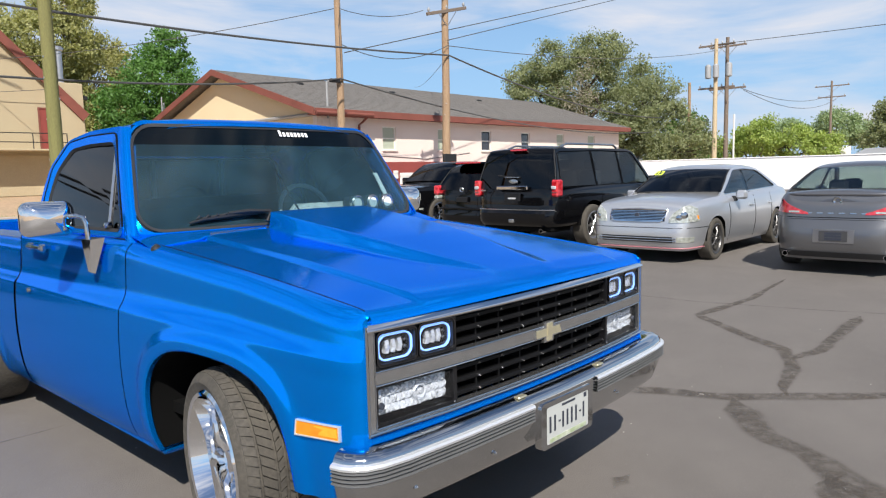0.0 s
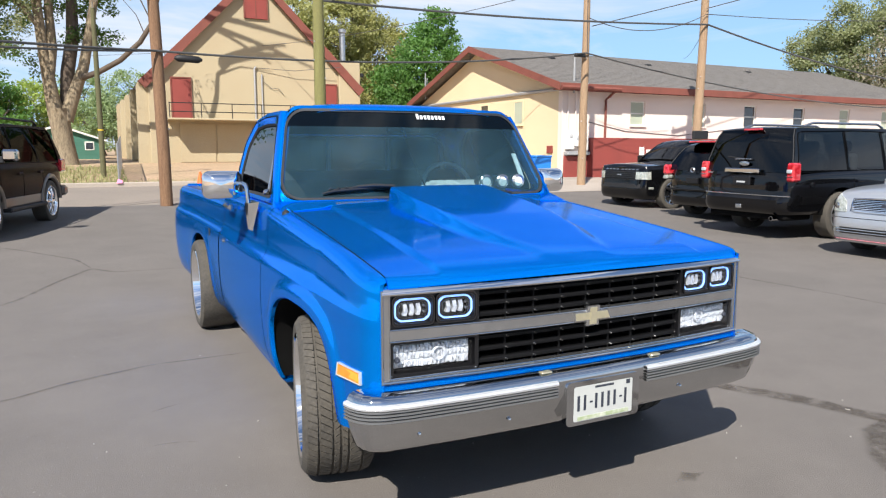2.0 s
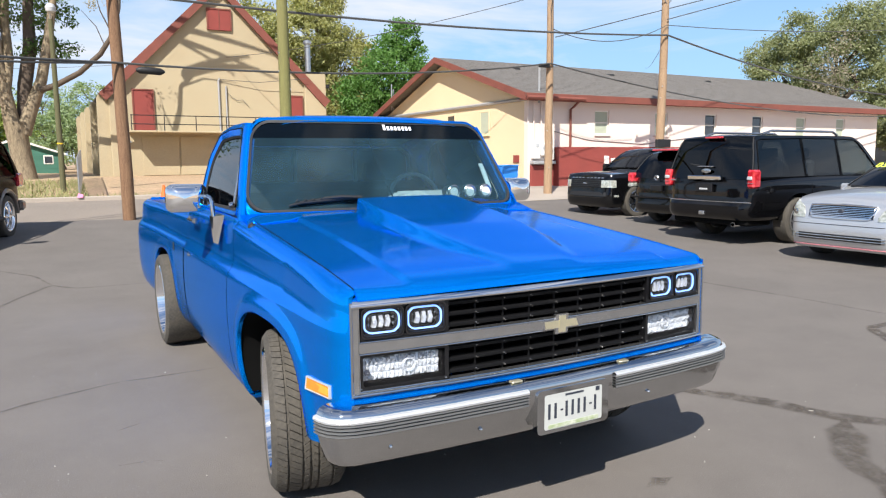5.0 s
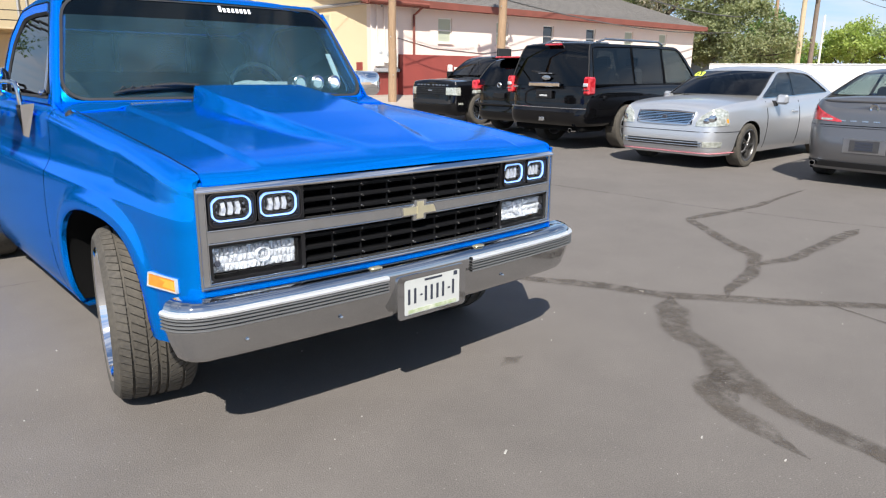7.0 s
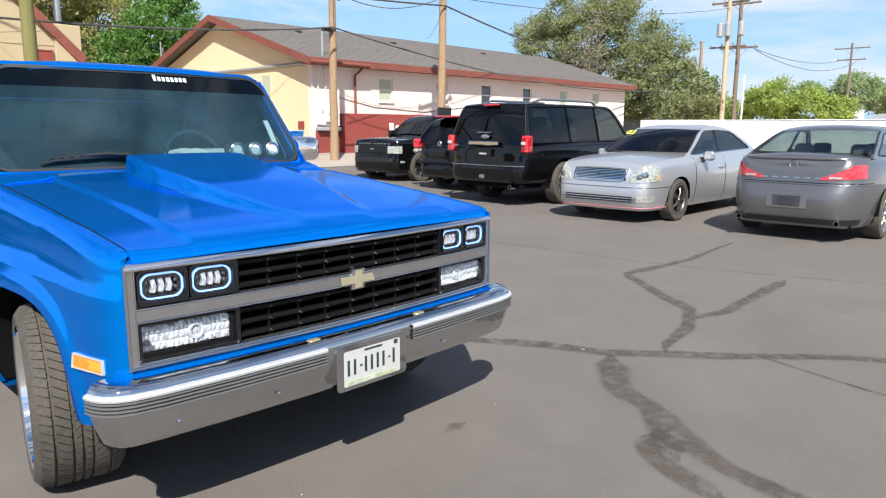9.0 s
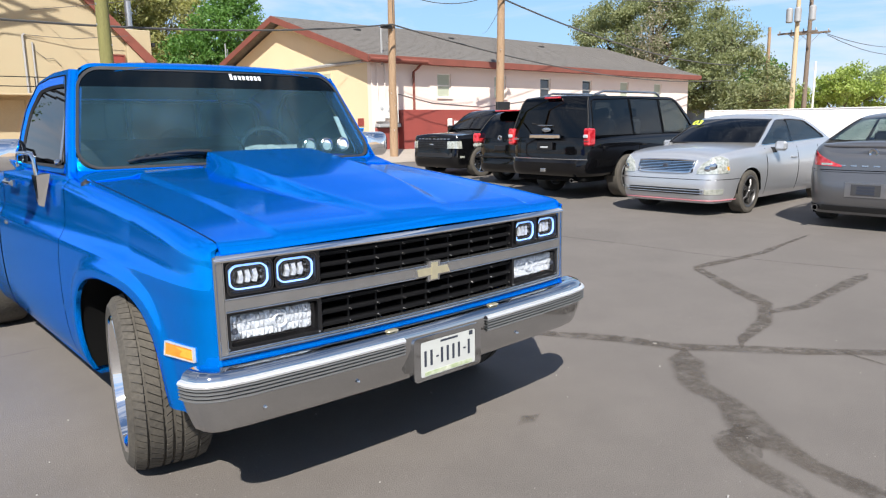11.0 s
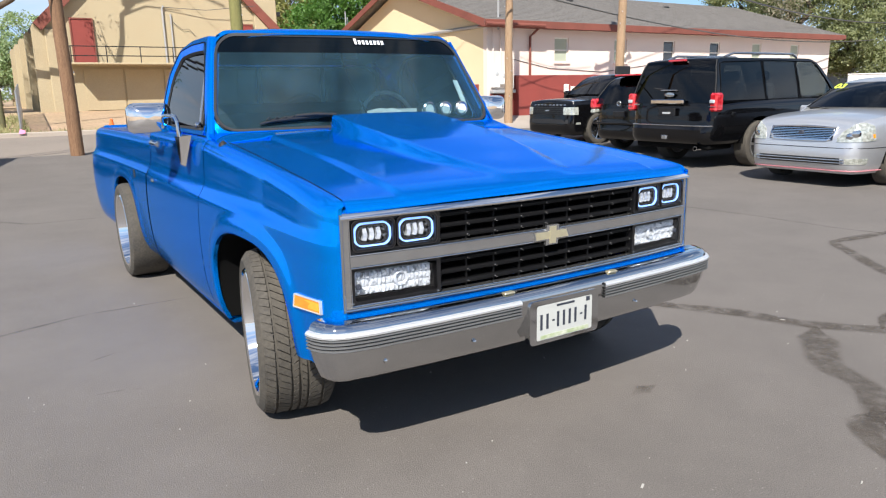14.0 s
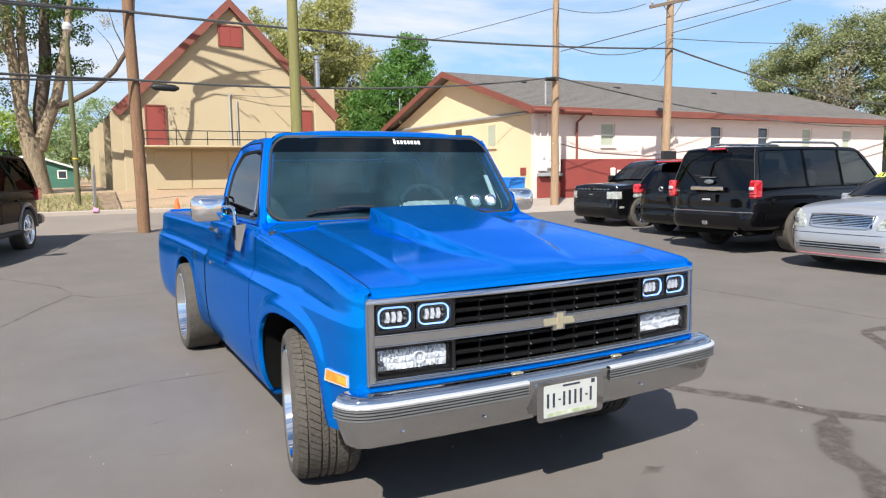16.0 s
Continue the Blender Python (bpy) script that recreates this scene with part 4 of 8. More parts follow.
# rear of the cab with its window
back_out = [(-0.93, 0.55), (0.93, 0.55), (0.96, 1.21), (0.80, 1.54), (0.68, 1.665), (0.5, 1.70), (-0.5, 1.70), (-0.68, 1.665), (-0.80, 1.54), (-0.96, 1.21)]
back_in = [(-0.70, 1.29), (0.70, 1.29), (0.70, 1.35), (0.68, 1.55), (0.62, 1.60), (0.4, 1.60), (-0.4, 1.60), (-0.62, 1.60), (-0.68, 1.55), (-0.70, 1.35)]
g = Geo().ring([(x, 2.93 - 0.05 * (z - 1.0), z) for x, z in back_out], [(x, 2.93 - 0.05 * (z - 1.0), z) for x, z in back_in], (0, 0.028, 0))
part("cab_back", g, BLUE, truck)
rw = part("rear_window", Geo().prism([(x, 2.915, z) for x, z in back_in], (0, 0.004, 0)), SIDE_GLASS, truck, "sliding rear cab window")
rw.visible_shadow = False
for x in (-0.24, 0.24):
    part("window_bar", Geo().box(x - 0.014, x + 0.014, 2.885, 2.908, 1.29, 1.60, 0.004), PALE_PLASTIC, rw)
part("window_surround", Geo().ring([(x * 1.04, 2.895, 1.465 + (z - 1.465) * 1.1) for x, z in back_in], [(x, 2.895, z) for x, z in back_in], (0, 0.012, 0)), PALE_PLASTIC, rw)
# interior
part("dashboard", Geo().box(-0.86, 0.86, 1.66, 2.02, 1.0, 1.215, 0.05), UNDER, truck, "dark padded dashboard")
part("instrument_hood", Geo().box(0.12, 0.66, 1.80, 2.0, 1.2, 1.315, 0.04), PALE_PLASTIC, truck)
part("dash_papers", Geo().box(-0.08, 0.14, 1.72, 1.86, 1.236, 1.262, 0.005, pose(0.1, 0, 0.02, 0, 4, 0)), PALE_PLASTIC, truck, "pale papers lying on the dashboard")
for n, (xa_, xb_, lift, bow_, wide) in enumerate(((-0.10, 0.12, 0.0, 0.03, 0.011), (-0.02, 0.26, 0.022, 0.035, 0.008), (0.10, 0.34, 0.004, 0.05, 0.009), (0.06, 0.10, 0.01, 0.02, 0.022))):
    g = Geo().grid([[(xa_ + (xb_ - xa_) * k / 10, 1.70 + 0.05 * n - 0.02, 1.262 + lift + bow_ * math.sin(math.pi * k / 10 * 1.1) + w_ * wide) for w_ in (-1, 1)] for k in range(11)])
    part("loose_strip", g, DIAL, truck, "pale strip of card on the dashboard")
for k, x in enumerate((0.435, 0.555, 0.675)):
    pod = part("gauge_pod", Geo().tube([(x, 1.80, 1.31), (x, 1.72, 1.31), (x, 1.70, 1.31)], [0.035, 0.046, 0.046], 20), MATT_BLACK, truck, "round gauge pod on the dashboard")
    part("dial", Geo().tube([(x, 1.701, 1.31), (x, 1.696, 1.31)], [0.029, 0.029], 20), DIAL, pod)
    part("pod_rim", Geo().lathe([(0.031, 0.0), (0.04, -0.006), (0.047, 0.0), (0.047, 0.02), (0.031, 0.012)], 24, pose(x, 1.70, 1.31, 0, 0, 90), True), SATIN, pod)
part("steering_wheel", Geo().tube([(0.38 + 0.19 * math.cos(a), 2.14 + 0.06 * math.sin(a), 1.24 + 0.18 * math.sin(a)) for a in [2 * math.pi * k / 28 for k in range(29)]], 0.014, 8), PALE_PLASTIC, truck)
part("steering_spoke", Geo().box(0.2, 0.56, 2.12, 2.15, 1.215, 1.25, 0.01), RUBBER, truck)
part("seat_bench", Geo().box(-0.78, 0.78, 2.15, 2.72, 0.75, 0.98, 0.06), SEAT, truck)
part("seat_back", Geo().box(-0.78, 0.78, 2.66, 2.86, 0.95, 1.36, 0.06), SEAT, truck, "dark cloth bench seat back")
part("door_trim", Geo().box(-0.93, -0.90, 1.70, 2.92, 0.5, 1.215, 0.01), UNDER, truck)
part("door_trim", Geo().box(0.90, 0.93, 1.70, 2.92, 0.5, 1.215, 0.01), UNDER, truck)
part("cab_floor", Geo().box(-0.9, 0.9, 1.3, 2.93, 0.45, 0.5), UNDER, truck)
part("firewall", Geo().box(-0.88, 0.88, 1.45, 1.48, 0.45, 1.16), UNDER, truck)
part("headliner", Geo().add([(-0.70, 2.04, 1.715), (0.70, 2.04, 1.715), (0.66, 2.60, 1.70), (-0.66, 2.60, 1.70), (0.60, 2.915, 1.62), (-0.60, 2.915, 1.62)], [(0, 1, 2, 3), (3, 2, 4, 5)]), INTERIOR, truck)
part("hanging_wire", Geo().tube([ws_point(-0.10, 0.93, -0.02), ws_point(-0.07, 0.5, -0.02), ws_point(0.0, 0.1, -0.025)], 0.005, 5), GRILLE_BLACK, truck, "black wire hanging inside the windshield")
part("pillar_trim", Geo().prism([ws_point(0.86, 0.25, -0.05), ws_point(0.90, 0.25, -0.05), ws_point(0.93, 0.55, -0.05), ws_point(0.89, 0.55, -0.05)], (0, 0.01, 0)), DIAL, truck, "pale strip set behind the windshield")
part("mirror_inside", Geo().box(-0.12, 0.12, 2.02, 2.045, 1.62, 1.69, 0.012), MATT_BLACK, truck)
# wiper
wip = part("wiper", Geo().tube([ws_point(-0.30, 0.015, 0.03), ws_point(-0.272, 0.10, 0.04), ws_point(-0.40, 0.118, 0.036), ws_point(-0.52, 0.112, 0.03)], [0.011, 0.010, 0.010, 0.008], 7), MATT_BLACK, truck, "black windshield wiper parked low")
part("blade", Geo().tube([ws_point(-0.735, 0.06, 0.014), ws_point(-0.66, 0.085, 0.018), ws_point(-0.50, 0.105, 0.02), ws_point(-0.36, 0.118, 0.018), ws_point(-0.265, 0.122, 0.014)], [0.005, 0.010, 0.014, 0.011, 0.006], 7), RUBBER, wip)
for k in range(9):
    u_ = -0.70 + 0.05 * k
    part("blade_claw", Geo().tube([ws_point(u_, 0.085 + 0.03 * (k / 9), 0.024), ws_point(u_ + 0.012, 0.098 + 0.03 * (k / 9), 0.036), ws_point(u_ + 0.03, 0.09 + 0.03 * (k / 9), 0.024)], 0.004, 5), MATT_BLACK, wip)
part("wiper", Geo().tube([ws_point(0.62, 0.0, 0.03), ws_point(0.3, 0.06, 0.03), ws_point(0.05, 0.1, 0.03)], [0.009, 0.007, 0.005], 6), MATT_BLACK, truck)
# bed
part("bed_front_wall", Geo().box(-0.9, 0.9, 3.082, 3.13, 0.55, 1.16, 0.01), BLUE, truck)
part("bed_floor", Geo().box(-0.82, 0.82, 3.0, 5.42, 0.6, 0.64), MATT_BLACK, truck)
part("tailgate", Geo().box(-0.98, 0.98, 5.40, 5.45, 0.62, 1.16, 0.02), BLUE, truck)
part("frame_rail", Geo().box(-0.45, 0.45, 0.35, 5.3, 0.32, 0.5), UNDER, truck)
part("engine_block", Geo().box(-0.5, 0.5, 0.32, 1.45, 0.42, 0.95), UNDER, truck)
part("axle", Geo().tube([(-0.8, 0.9, 0.36), (0.8, 0.9, 0.36)], 0.05), UNDER, truck)
part("axle", Geo().tube([(-0.8, 3.95, 0.36), (0.8, 3.95, 0.36)], 0.06), UNDER, truck)

# grille, lamps
def face_y(x):
    """The front face's line in plan, bowed forward in the middle."""
    return 0.115 - 0.05 * (1 - (min(abs(x), 0.92) / 0.905) ** 2)


def face_pose(x, z, d=0.0):
    """A pose on the front face at x, turned with its bow; d sets it back."""
    return pose(x, face_y(x) + d, z, 0, 0, math.degrees(math.atan(0.1 * x / 0.819)))


def face_bar(x0, x1, d0, d1, z0, z1, b=0.004):
    """A chamfered bar along the bowed face between two depths and two heights."""
    b = min(b, (d1 - d0) * 0.4, (z1 - z0) * 0.4)
    prof = [(d0 + b, z0), (d1 - b, z0), (d1, z0 + b), (d1, z1 - b), (d1 - b, z1), (d0 + b, z1), (d0, z1 - b), (d0, z0 + b)]
    rows = [[(x, face_y(x) + d, z) for d, z in prof] for x in spaced(x0, x1, 0.12)]
    g = Geo().grid(rows, close=True)
    return g.add(rows[0], [tuple(range(8))]).add(rows[-1], [tuple(range(8))])


def face_bead(x0, x1, d, z, r):
    return Geo().tube([(x, face_y(x) + d, z) for x in spaced(x0, x1, 0.06)], r, 8)


def placed(geo, m):
    geo.v = [tuple(m @ Vector(q)) for q in geo.v]
    return geo


def ring_plate(outer, inner, d0, d1):
    """A flat ring between two (x, z) outlines from depth d0 to d1."""
    return Geo().ring([(x, d0, z) for x, z in outer], [(x, d0, z) for x, z in inner], (0, d1 - d0, 0))


GT, GB = 1.014, 0.657
grille = new("grille")
grille.parent = truck
grille["label"] = "silver-framed black egg-crate grille"
part("frame_top", face_bar(-0.906, 0.906, 0.0, 0.05, GT - 0.023, GT - 0.004), SATIN, grille)
part("frame_bottom", face_bar(-0.906, 0.906, 0.0, 0.05, GB, GB + 0.019), SATIN, grille)
part("centre_bar", face_bar(-0.878, 0.878, -0.006, 0.045, 0.816, 0.863, 0.006), SATIN, grille)
part("chrome_moulding", Geo().grid([[(x, face_y(x) + d, GT + z) for d, z in ((0.004, -0.022), (-0.009, -0.021), (-0.011, -0.017), (-0.009, -0.013), (0.004, 0.0), (0.02, 0.002))] for x in spaced(-0.908, 0.908, 0.06)]), MIRROR_CHROME, grille, "bright chrome moulding along the top")
part("chrome_bead", face_bead(-0.906, 0.906, -0.003, GB + 0.006, 0.006), CHROME, grille)
part("chrome_bead", face_bead(-0.878, 0.878, -0.004, 0.862, 0.003), CHROME, grille)
part("chrome_bead", face_bead(-0.878, 0.878, -0.004, 0.817, 0.003), CHROME, grille)
part("chrome_bead", face_bead(-0.878, 0.878, 0.0, GB + 0.019, 0.0025), CHROME, grille)
part("chrome_bead", face_bead(-0.878, 0.878, 0.0, GT - 0.023, 0.0025), CHROME, grille)
for s in (-1, 1):
    a, b = sorted((s * 0.876, s * 0.906))
    part("frame_side", face_bar(a, b, 0.0, 0.05, GB, GT - 0.004), SATIN, grille)
    part("chrome_bead", Geo().tube([(s * 0.905, face_y(0.905) - 0.001, z) for z in (GB, GB + 0.1, GT - 0.1, GT - 0.003)], 0.005, 8), CHROME, grille)
    part("chrome_bead", Geo().tube([(s * 0.877, face_y(0.877) - 0.001, z) for z in (GB + 0.02, GB + 0.1, GT - 0.1, GT - 0.022)], 0.0025, 8), CHROME, grille)
part("backing", face_bar(-0.88, 0.88, 0.115, 0.13, GB + 0.01, GT - 0.02), GRILLE_BLACK, grille)
for z0, z1 in ((0.863, 0.991), (0.676, 0.816)):
    for k in range(1, 4):
        z = z0 + (z1 - z0) * (k - 0.5) / 3
        part("slat", face_bar(-0.515, 0.515, 0.022, 0.10, z - 0.0085, z + 0.0085, 0.004), GRILLE_SLAT, grille)
    for k in range(9):
        x = -0.515 + 1.03 * k / 8
        part("upright", placed(Geo().box(-0.004, 0.004, 0.036, 0.11, z0 - 0.8, z1 - 0.8, 0.0015), face_pose(x, 0.8)), GRILLE_SLAT, grille)
        for n in range(1, 4):
            z = z0 + (z1 - z0) * (n - 0.5) / 3
            part("clip", placed(Geo().box(-0.007, -0.002, 0.017, 0.024, -0.0025, 0.0025, 0.001).box(0.003, 0.006, 0.019, 0.024, -0.008, -0.004, 0.001), face_pose(x, z)), SATIN, grille)
for s in (-1, 1):
    for z0, z1 in ((0.864, 0.990), (0.677, 0.815)):
        h = (z1 - z0) / 2
        part("lamp_surround", placed(ring_plate(rounded(-0.180, 0.180, -h, h, 0.006, 3), rounded(-0.165, 0.165, -h + 0.012, h - 0.012, 0.01, 3), 0.010, 0.07), face_pose(s * 0.697, (z0 + z1) / 2)), BLACK, grille)
    for xc in (0.785, 0.614):
        m = face_pose(s * xc, 0.9295, 0.002)
        lamp = part("headlight", placed(ring_plate(rounded(-0.082, 0.082, -0.0565, 0.0565, 0.020, 5), rounded(-0.0745, 0.0745, -0.049, 0.049, 0.017, 5), 0.0, 0.05), m), BLACK, truck, "square led headlight with white halo ring")
        part("bezel_edge", placed(ring_plate(rounded(-0.0835, 0.0835, -0.058, 0.058, 0.021, 5), rounded(-0.0800, 0.0800, -0.0545, 0.0545, 0.0195, 5), -0.003, 0.004), m), DARK_CHROME, lamp)
        part("housing", placed(Geo().box(-0.076, 0.076, 0.04, 0.06, -0.05, 0.05), m), BLACK, lamp)
        o_ = fillet([(-0.070, -0.024), (-0.050, -0.043), (0.050, -0.043), (0.070, -0.024), (0.070, 0.024), (0.050, 0.043), (-0.050, 0.043), (-0.070, 0.024)], 0.012, 4)
        i_ = fillet([(-0.0652, -0.0222), (-0.0477, -0.0384), (0.0477, -0.0384), (0.0652, -0.0222), (0.0652, 0.0222), (0.0477, 0.0384), (-0.0477, 0.0384), (-0.0652, 0.0222)], 0.0115, 4)
        part("halo_ring", placed(ring_plate(o_, i_, 0.008, 0.02), m), HALO, lamp, "glowing white halo ring")
        part("inner_bezel", placed(ring_plate([(x * 0.985, z * 0.985) for x, z in i_], [(x * 0.80, z * 0.74) for x, z in i_], 0.014, 0.034), m), DARK_CHROME, lamp)
        for k in range(3):
            cx = (k - 1) * 0.026
            cell = [(-0.010, -0.021), (0.005, -0.024), (0.0115, -0.004), (0.005, 0.024), (-0.010, 0.021), (-0.004, 0.0)]
            part("led_cell", placed(Geo().prism([(cx + a, 0.020, b) for a, b in cell], (0, 0.02, 0)), m), REFLECTOR, lamp)
        for k in (-1, 1):
            part("side_led", placed(Geo().lathe([(0.001, -0.006), (0.006, -0.004), (0.008, 0.004)], 10, pose(k * 0.05, 0.026, 0.012, 0, 0, 90)), m), SATIN, lamp)
            part("side_led", placed(Geo().lathe([(0.001, -0.006), (0.006, -0.004), (0.008, 0.004)], 10, pose(k * 0.05, 0.026, -0.012, 0, 0, 90)), m), SATIN, lamp)
        pane = part("lens", placed(Geo().box(-0.075, 0.075, 0.004, 0.0065, -0.05, 0.05), m), LENS, lamp)
        pane.visible_shadow = False
    m = face_pose(s * 0.7035, 0.747, 0.016)
    turn = part("turn_signal", placed(Geo().box(-0.157, 0.157, 0.028, 0.06, -0.044, 0.044, 0.006), m), REFLECTOR, truck, "clear faceted turn signal lamp")
    g = Geo()
    prng = random.Random(8)
    for k in range(19):
        x = -0.157 + 0.314 * (k + 0.5) / 19
        for r_ in range(3):
            z = -0.044 + 0.088 * (r_ + 0.5) / 3
            jx, jz, jy = prng.uniform(-0.005, 0.005), prng.uniform(-0.011, 0.011), prng.uniform(-0.006, 0.006)
            w2, h2 = 0.0080, 0.0142
            g.add([(x - w2, 0.024, z - h2), (x + w2, 0.024, z - h2), (x + w2, 0.024, z + h2), (x - w2, 0.024, z + h2), (x + jx, 0.012 + jy, z + jz)], [(0, 1, 4), (1, 2, 4), (2, 3, 4), (3, 0, 4)])
    part("prism_insert", placed(g, m), REFLECTOR, turn, smooth=0)
    part("bulb_ring", placed(Geo().lathe([(0.019, 0.0), (0.022, -0.003), (0.025, 0.0), (0.028, -0.002), (0.030, 0.002)], 24, pose(-s * 0.03, 0.012, 0.004, 0, 0, 90)), m), REFLECTOR, turn)
    part("drain_screw", placed(Geo().lathe([(0.001, -0.003), (0.010, -0.002), (0.012, 0.006)], 14, pose(s * 0.140, -0.002, -0.006, 0, 0, 90)), m), INK, turn, "dark screw in the lens corner")
    lens = part("lens", placed(Geo().box(-0.160, 0.160, -0.002, 0.001, -0.047, 0.047, 0.0008), m), LENS, turn)
    lens.visible_shadow = False
    for xq, zq in ((0.53, 0.683), (0.53, 0.812), (0.87, 0.683)):
        part("screw_head", placed(Geo().lathe([(0.001, -0.003), (0.004, -0.002), (0.005, 0.002)], 8, pose(0, 0.008, 0, 0, 0, 90)), face_pose(s * xq, zq)), SATIN, grille)
# emblem: two overlapping bars, a plain cross shape
cross_ = [(-0.090, -0.019), (-0.032, -0.019), (-0.035, -0.041), (0.030, -0.041), (0.033, -0.019), (0.094, -0.019), (0.080, 0.019), (0.034, 0.019), (0.036, 0.041), (-0.028, 0.041), (-0.031, 0.019), (-0.094, 0.019)]
em = part("emblem", Geo().prism([(x + 0.004, 0.054, z + 0.838) for x, z in cross_], (0, 0.012, 0)), SATIN, truck, "plain gold cross-shaped emblem with silver rim", smooth=0)
part("gold_face", Geo().prism([(x * 0.5 + 0.006, 0.050, z * 0.86 + 0.838) for x, z in cross_[1:5] + cross_[7:11]], (0, 0.006, 0)), GOLD, em, smooth=0)
part("gold_face", Geo().prism([(x * 0.93 + 0.004, 0.052, z * 0.8 + 0.838) for x, z in (cross_[0], cross_[5], cross_[6], cross_[11])], (0, 0.004, 0)), GOLD, em, smooth=0)
part("header_panel", face_bar(-0.9, 0.9, 0.035, 0.10, 0.985, 1.010), BLUE, truck)
part("lower_filler", face_bar(-0.9, 0.9, 0.004, 0.2, 0.54, 0.655, 0.006), BLUE, truck)


def push_front(ob):
    """Carries the hood and fenders' front edges onto the bowed line of the face."""
    for v in ob.data.vertices:
        k = min(1.0, max(0.0, (0.5 - v.co.y) / 0.3))
        v.co.y += (face_y(v.co.x) - 0.092) * k * k * (3 - 2 * k)


for ob in [o for o in truck.children_recursive if o.type == "MESH" and o.name.split(".")[0] in
           ("hood", "hood_edge", "fender_flange", "seam_rubber", "hood_lip", "fender", "fender_nose", "nose_filler", "frame", "lens", "reflector_cell") and (o.parent.name.split(".")[0] not in ("headlight", "turn_signal"))]:
    push_front(ob)

# chrome bumper
BUMP = [(0, -0.03), (0.3, -0.026), (0.6, -0.014), (0.85, 0.004), (0.94, 0.02), (0.985, 0.04), (1.015, 0.068), (1.032, 0.10), (1.04, 0.135)]
plan = [(-x, y) for x, y in BUMP[::-1]] + BUMP[1:]
dense = []
for (x0, y0), (x1, y1) in zip(plan, plan[1:]):
    dense += [(x0 + (x1 - x0) * k / 4, y0 + (y1 - y0) * k / 4) for k in range(4)]
dense.append(plan[-1])


def sweep(profile, lo=-9, hi=9):
    """Carries a profile of (inwards, z) along the bumper's line between two x values of its run."""
    run = [q for q in dense if lo <= q[0] <= hi]
    rows = []
    for i, (x, y) in enumerate(run):
        a, b = run[max(i - 1, 0)], run[min(i + 1, len(run) - 1)]
        t = Vector((b[0] - a[0], b[1] - a[1])).normalized()
        n = Vector((-t.y, t.x))
        rows.append([(x + n.x * d, y + n.y * d, z) for d, z in profile])
    return Geo().grid(rows)


bumper = part("front_bumper", sweep([(0.16, 0.600), (0.145, 0.630), (0.10, 0.639), (0.06, 0.645), (0.035, 0.645), (0.014, 0.637), (0.004, 0.622), (0.0, 0.606), (0.0, 0.56), (0.004, 0.545), (0.015, 0.50), (0.034, 0.45), (0.043, 0.43), (0.055, 0.42), (0.12, 0.415)]), CHROME, truck, "chrome bumper with ribbed black strip", smooth=50)
for lo, hi in ((-1.06, -0.215), (0.215, 1.06)):
    g = sweep([(0.004, 0.617), (-0.009, 0.614), (-0.014, 0.607), (-0.012, 0.599), (-0.004, 0.597)], lo, hi)
    part("strip_bead", g, BEAD, bumper)
    ribs = [(0.002, 0.598)]
    for k in range(4):
        z = 0.596 - k * 0.0125
        ribs += [(-0.004, z), (-0.011, z - 0.0025), (-0.012, z - 0.006), (-0.008, z - 0.009), (0.002, z - 0.0105)]
    ribs.append((0.004, 0.545))
    part("ribbed_strip", sweep(ribs, lo, hi), STRIP, bumper, "ribbed black rubber strip")
for x in (-0.26, 0.30):
    part("bumper_bolt", Geo().box(x - 0.026, x + 0.026, -0.010, 0.02, 0.643, 0.6515, 0.004), GOLD, bumper, "small brass-coloured bumper pad")
for x in (-0.43, 0.45, -0.8):
    part("bolt_head", Geo().lathe([(0.001, 0.008), (0.007, 0.006), (0.009, 0.0)], 12, pose(x, -0.005 if abs(x) < 0.6 else 0.02, 0.485, 0, 0, -90)), CHROME, bumper)
holder = part("plate_holder", Geo().ring([(x, -0.037, z) for x, z in rounded(-0.185, 0.185, 0.418, 0.600, 0.02, 4)], [(x, -0.037, z) for x, z in rounded(-0.150, 0.150, 0.433, 0.580, 0.01, 4)], (0, 0.03, 0)), CHROME, bumper)
plate_at = -0.0365
pl = part("number_plate", Geo().box(-0.151, 0.151, plate_at, plate_at + 0.004, 0.432, 0.582, 0.002), PLATE, truck, "white number plate with dark bars")
x = -0.132
for n in range(9):
    dash = n in (2, 7)
    w_ = 0.013 if dash else 0.012
    part("plate_bar", Geo().box(x, x + w_, plate_at - 0.0015, plate_at + 0.0005, 0.505 if dash else 0.477, 0.512 if dash else 0.541, 0.0004), INK, pl)
    x += w_ + (0.012 if dash else 0.0195)
part("plate_top_bar", Geo().box(-0.045, 0.05, plate_at - 0.0015, plate_at + 0.0005, 0.564, 0.572), INK, pl)
part("plate_sticker", Geo().box(0.115, 0.135, plate_at - 0.0015, plate_at + 0.0005, 0.558, 0.576), INK, pl)
part("plate_bottom_band", Geo().box(-0.13, 0.13, plate_at - 0.0015, plate_at + 0.0005, 0.437, 0.453), material("green_print", (0.30, 0.36, 0.20), 0.5, vary=0.9, scale=40, tint=(0.6, 0.6, 0.52)), pl)

# windshield lettering
tilt = math.degrees(math.atan2(WS_ZT - WS_ZB, WS_T[1] - WS_B[1]))
for n in range(8):
    q = ws_point((0.035 + 0.0262 * n) / 0.79, 0.893, 0.006)
    part("letter_bar", Geo().box(-0.0085, 0.0085, 0.0, 0.040 if n == 0 else 0.028, -0.0006, 0.0006, 0.0002, pose(q.x, q.y, q.z, tilt, 0, 2)), DECAL, glass_ob)

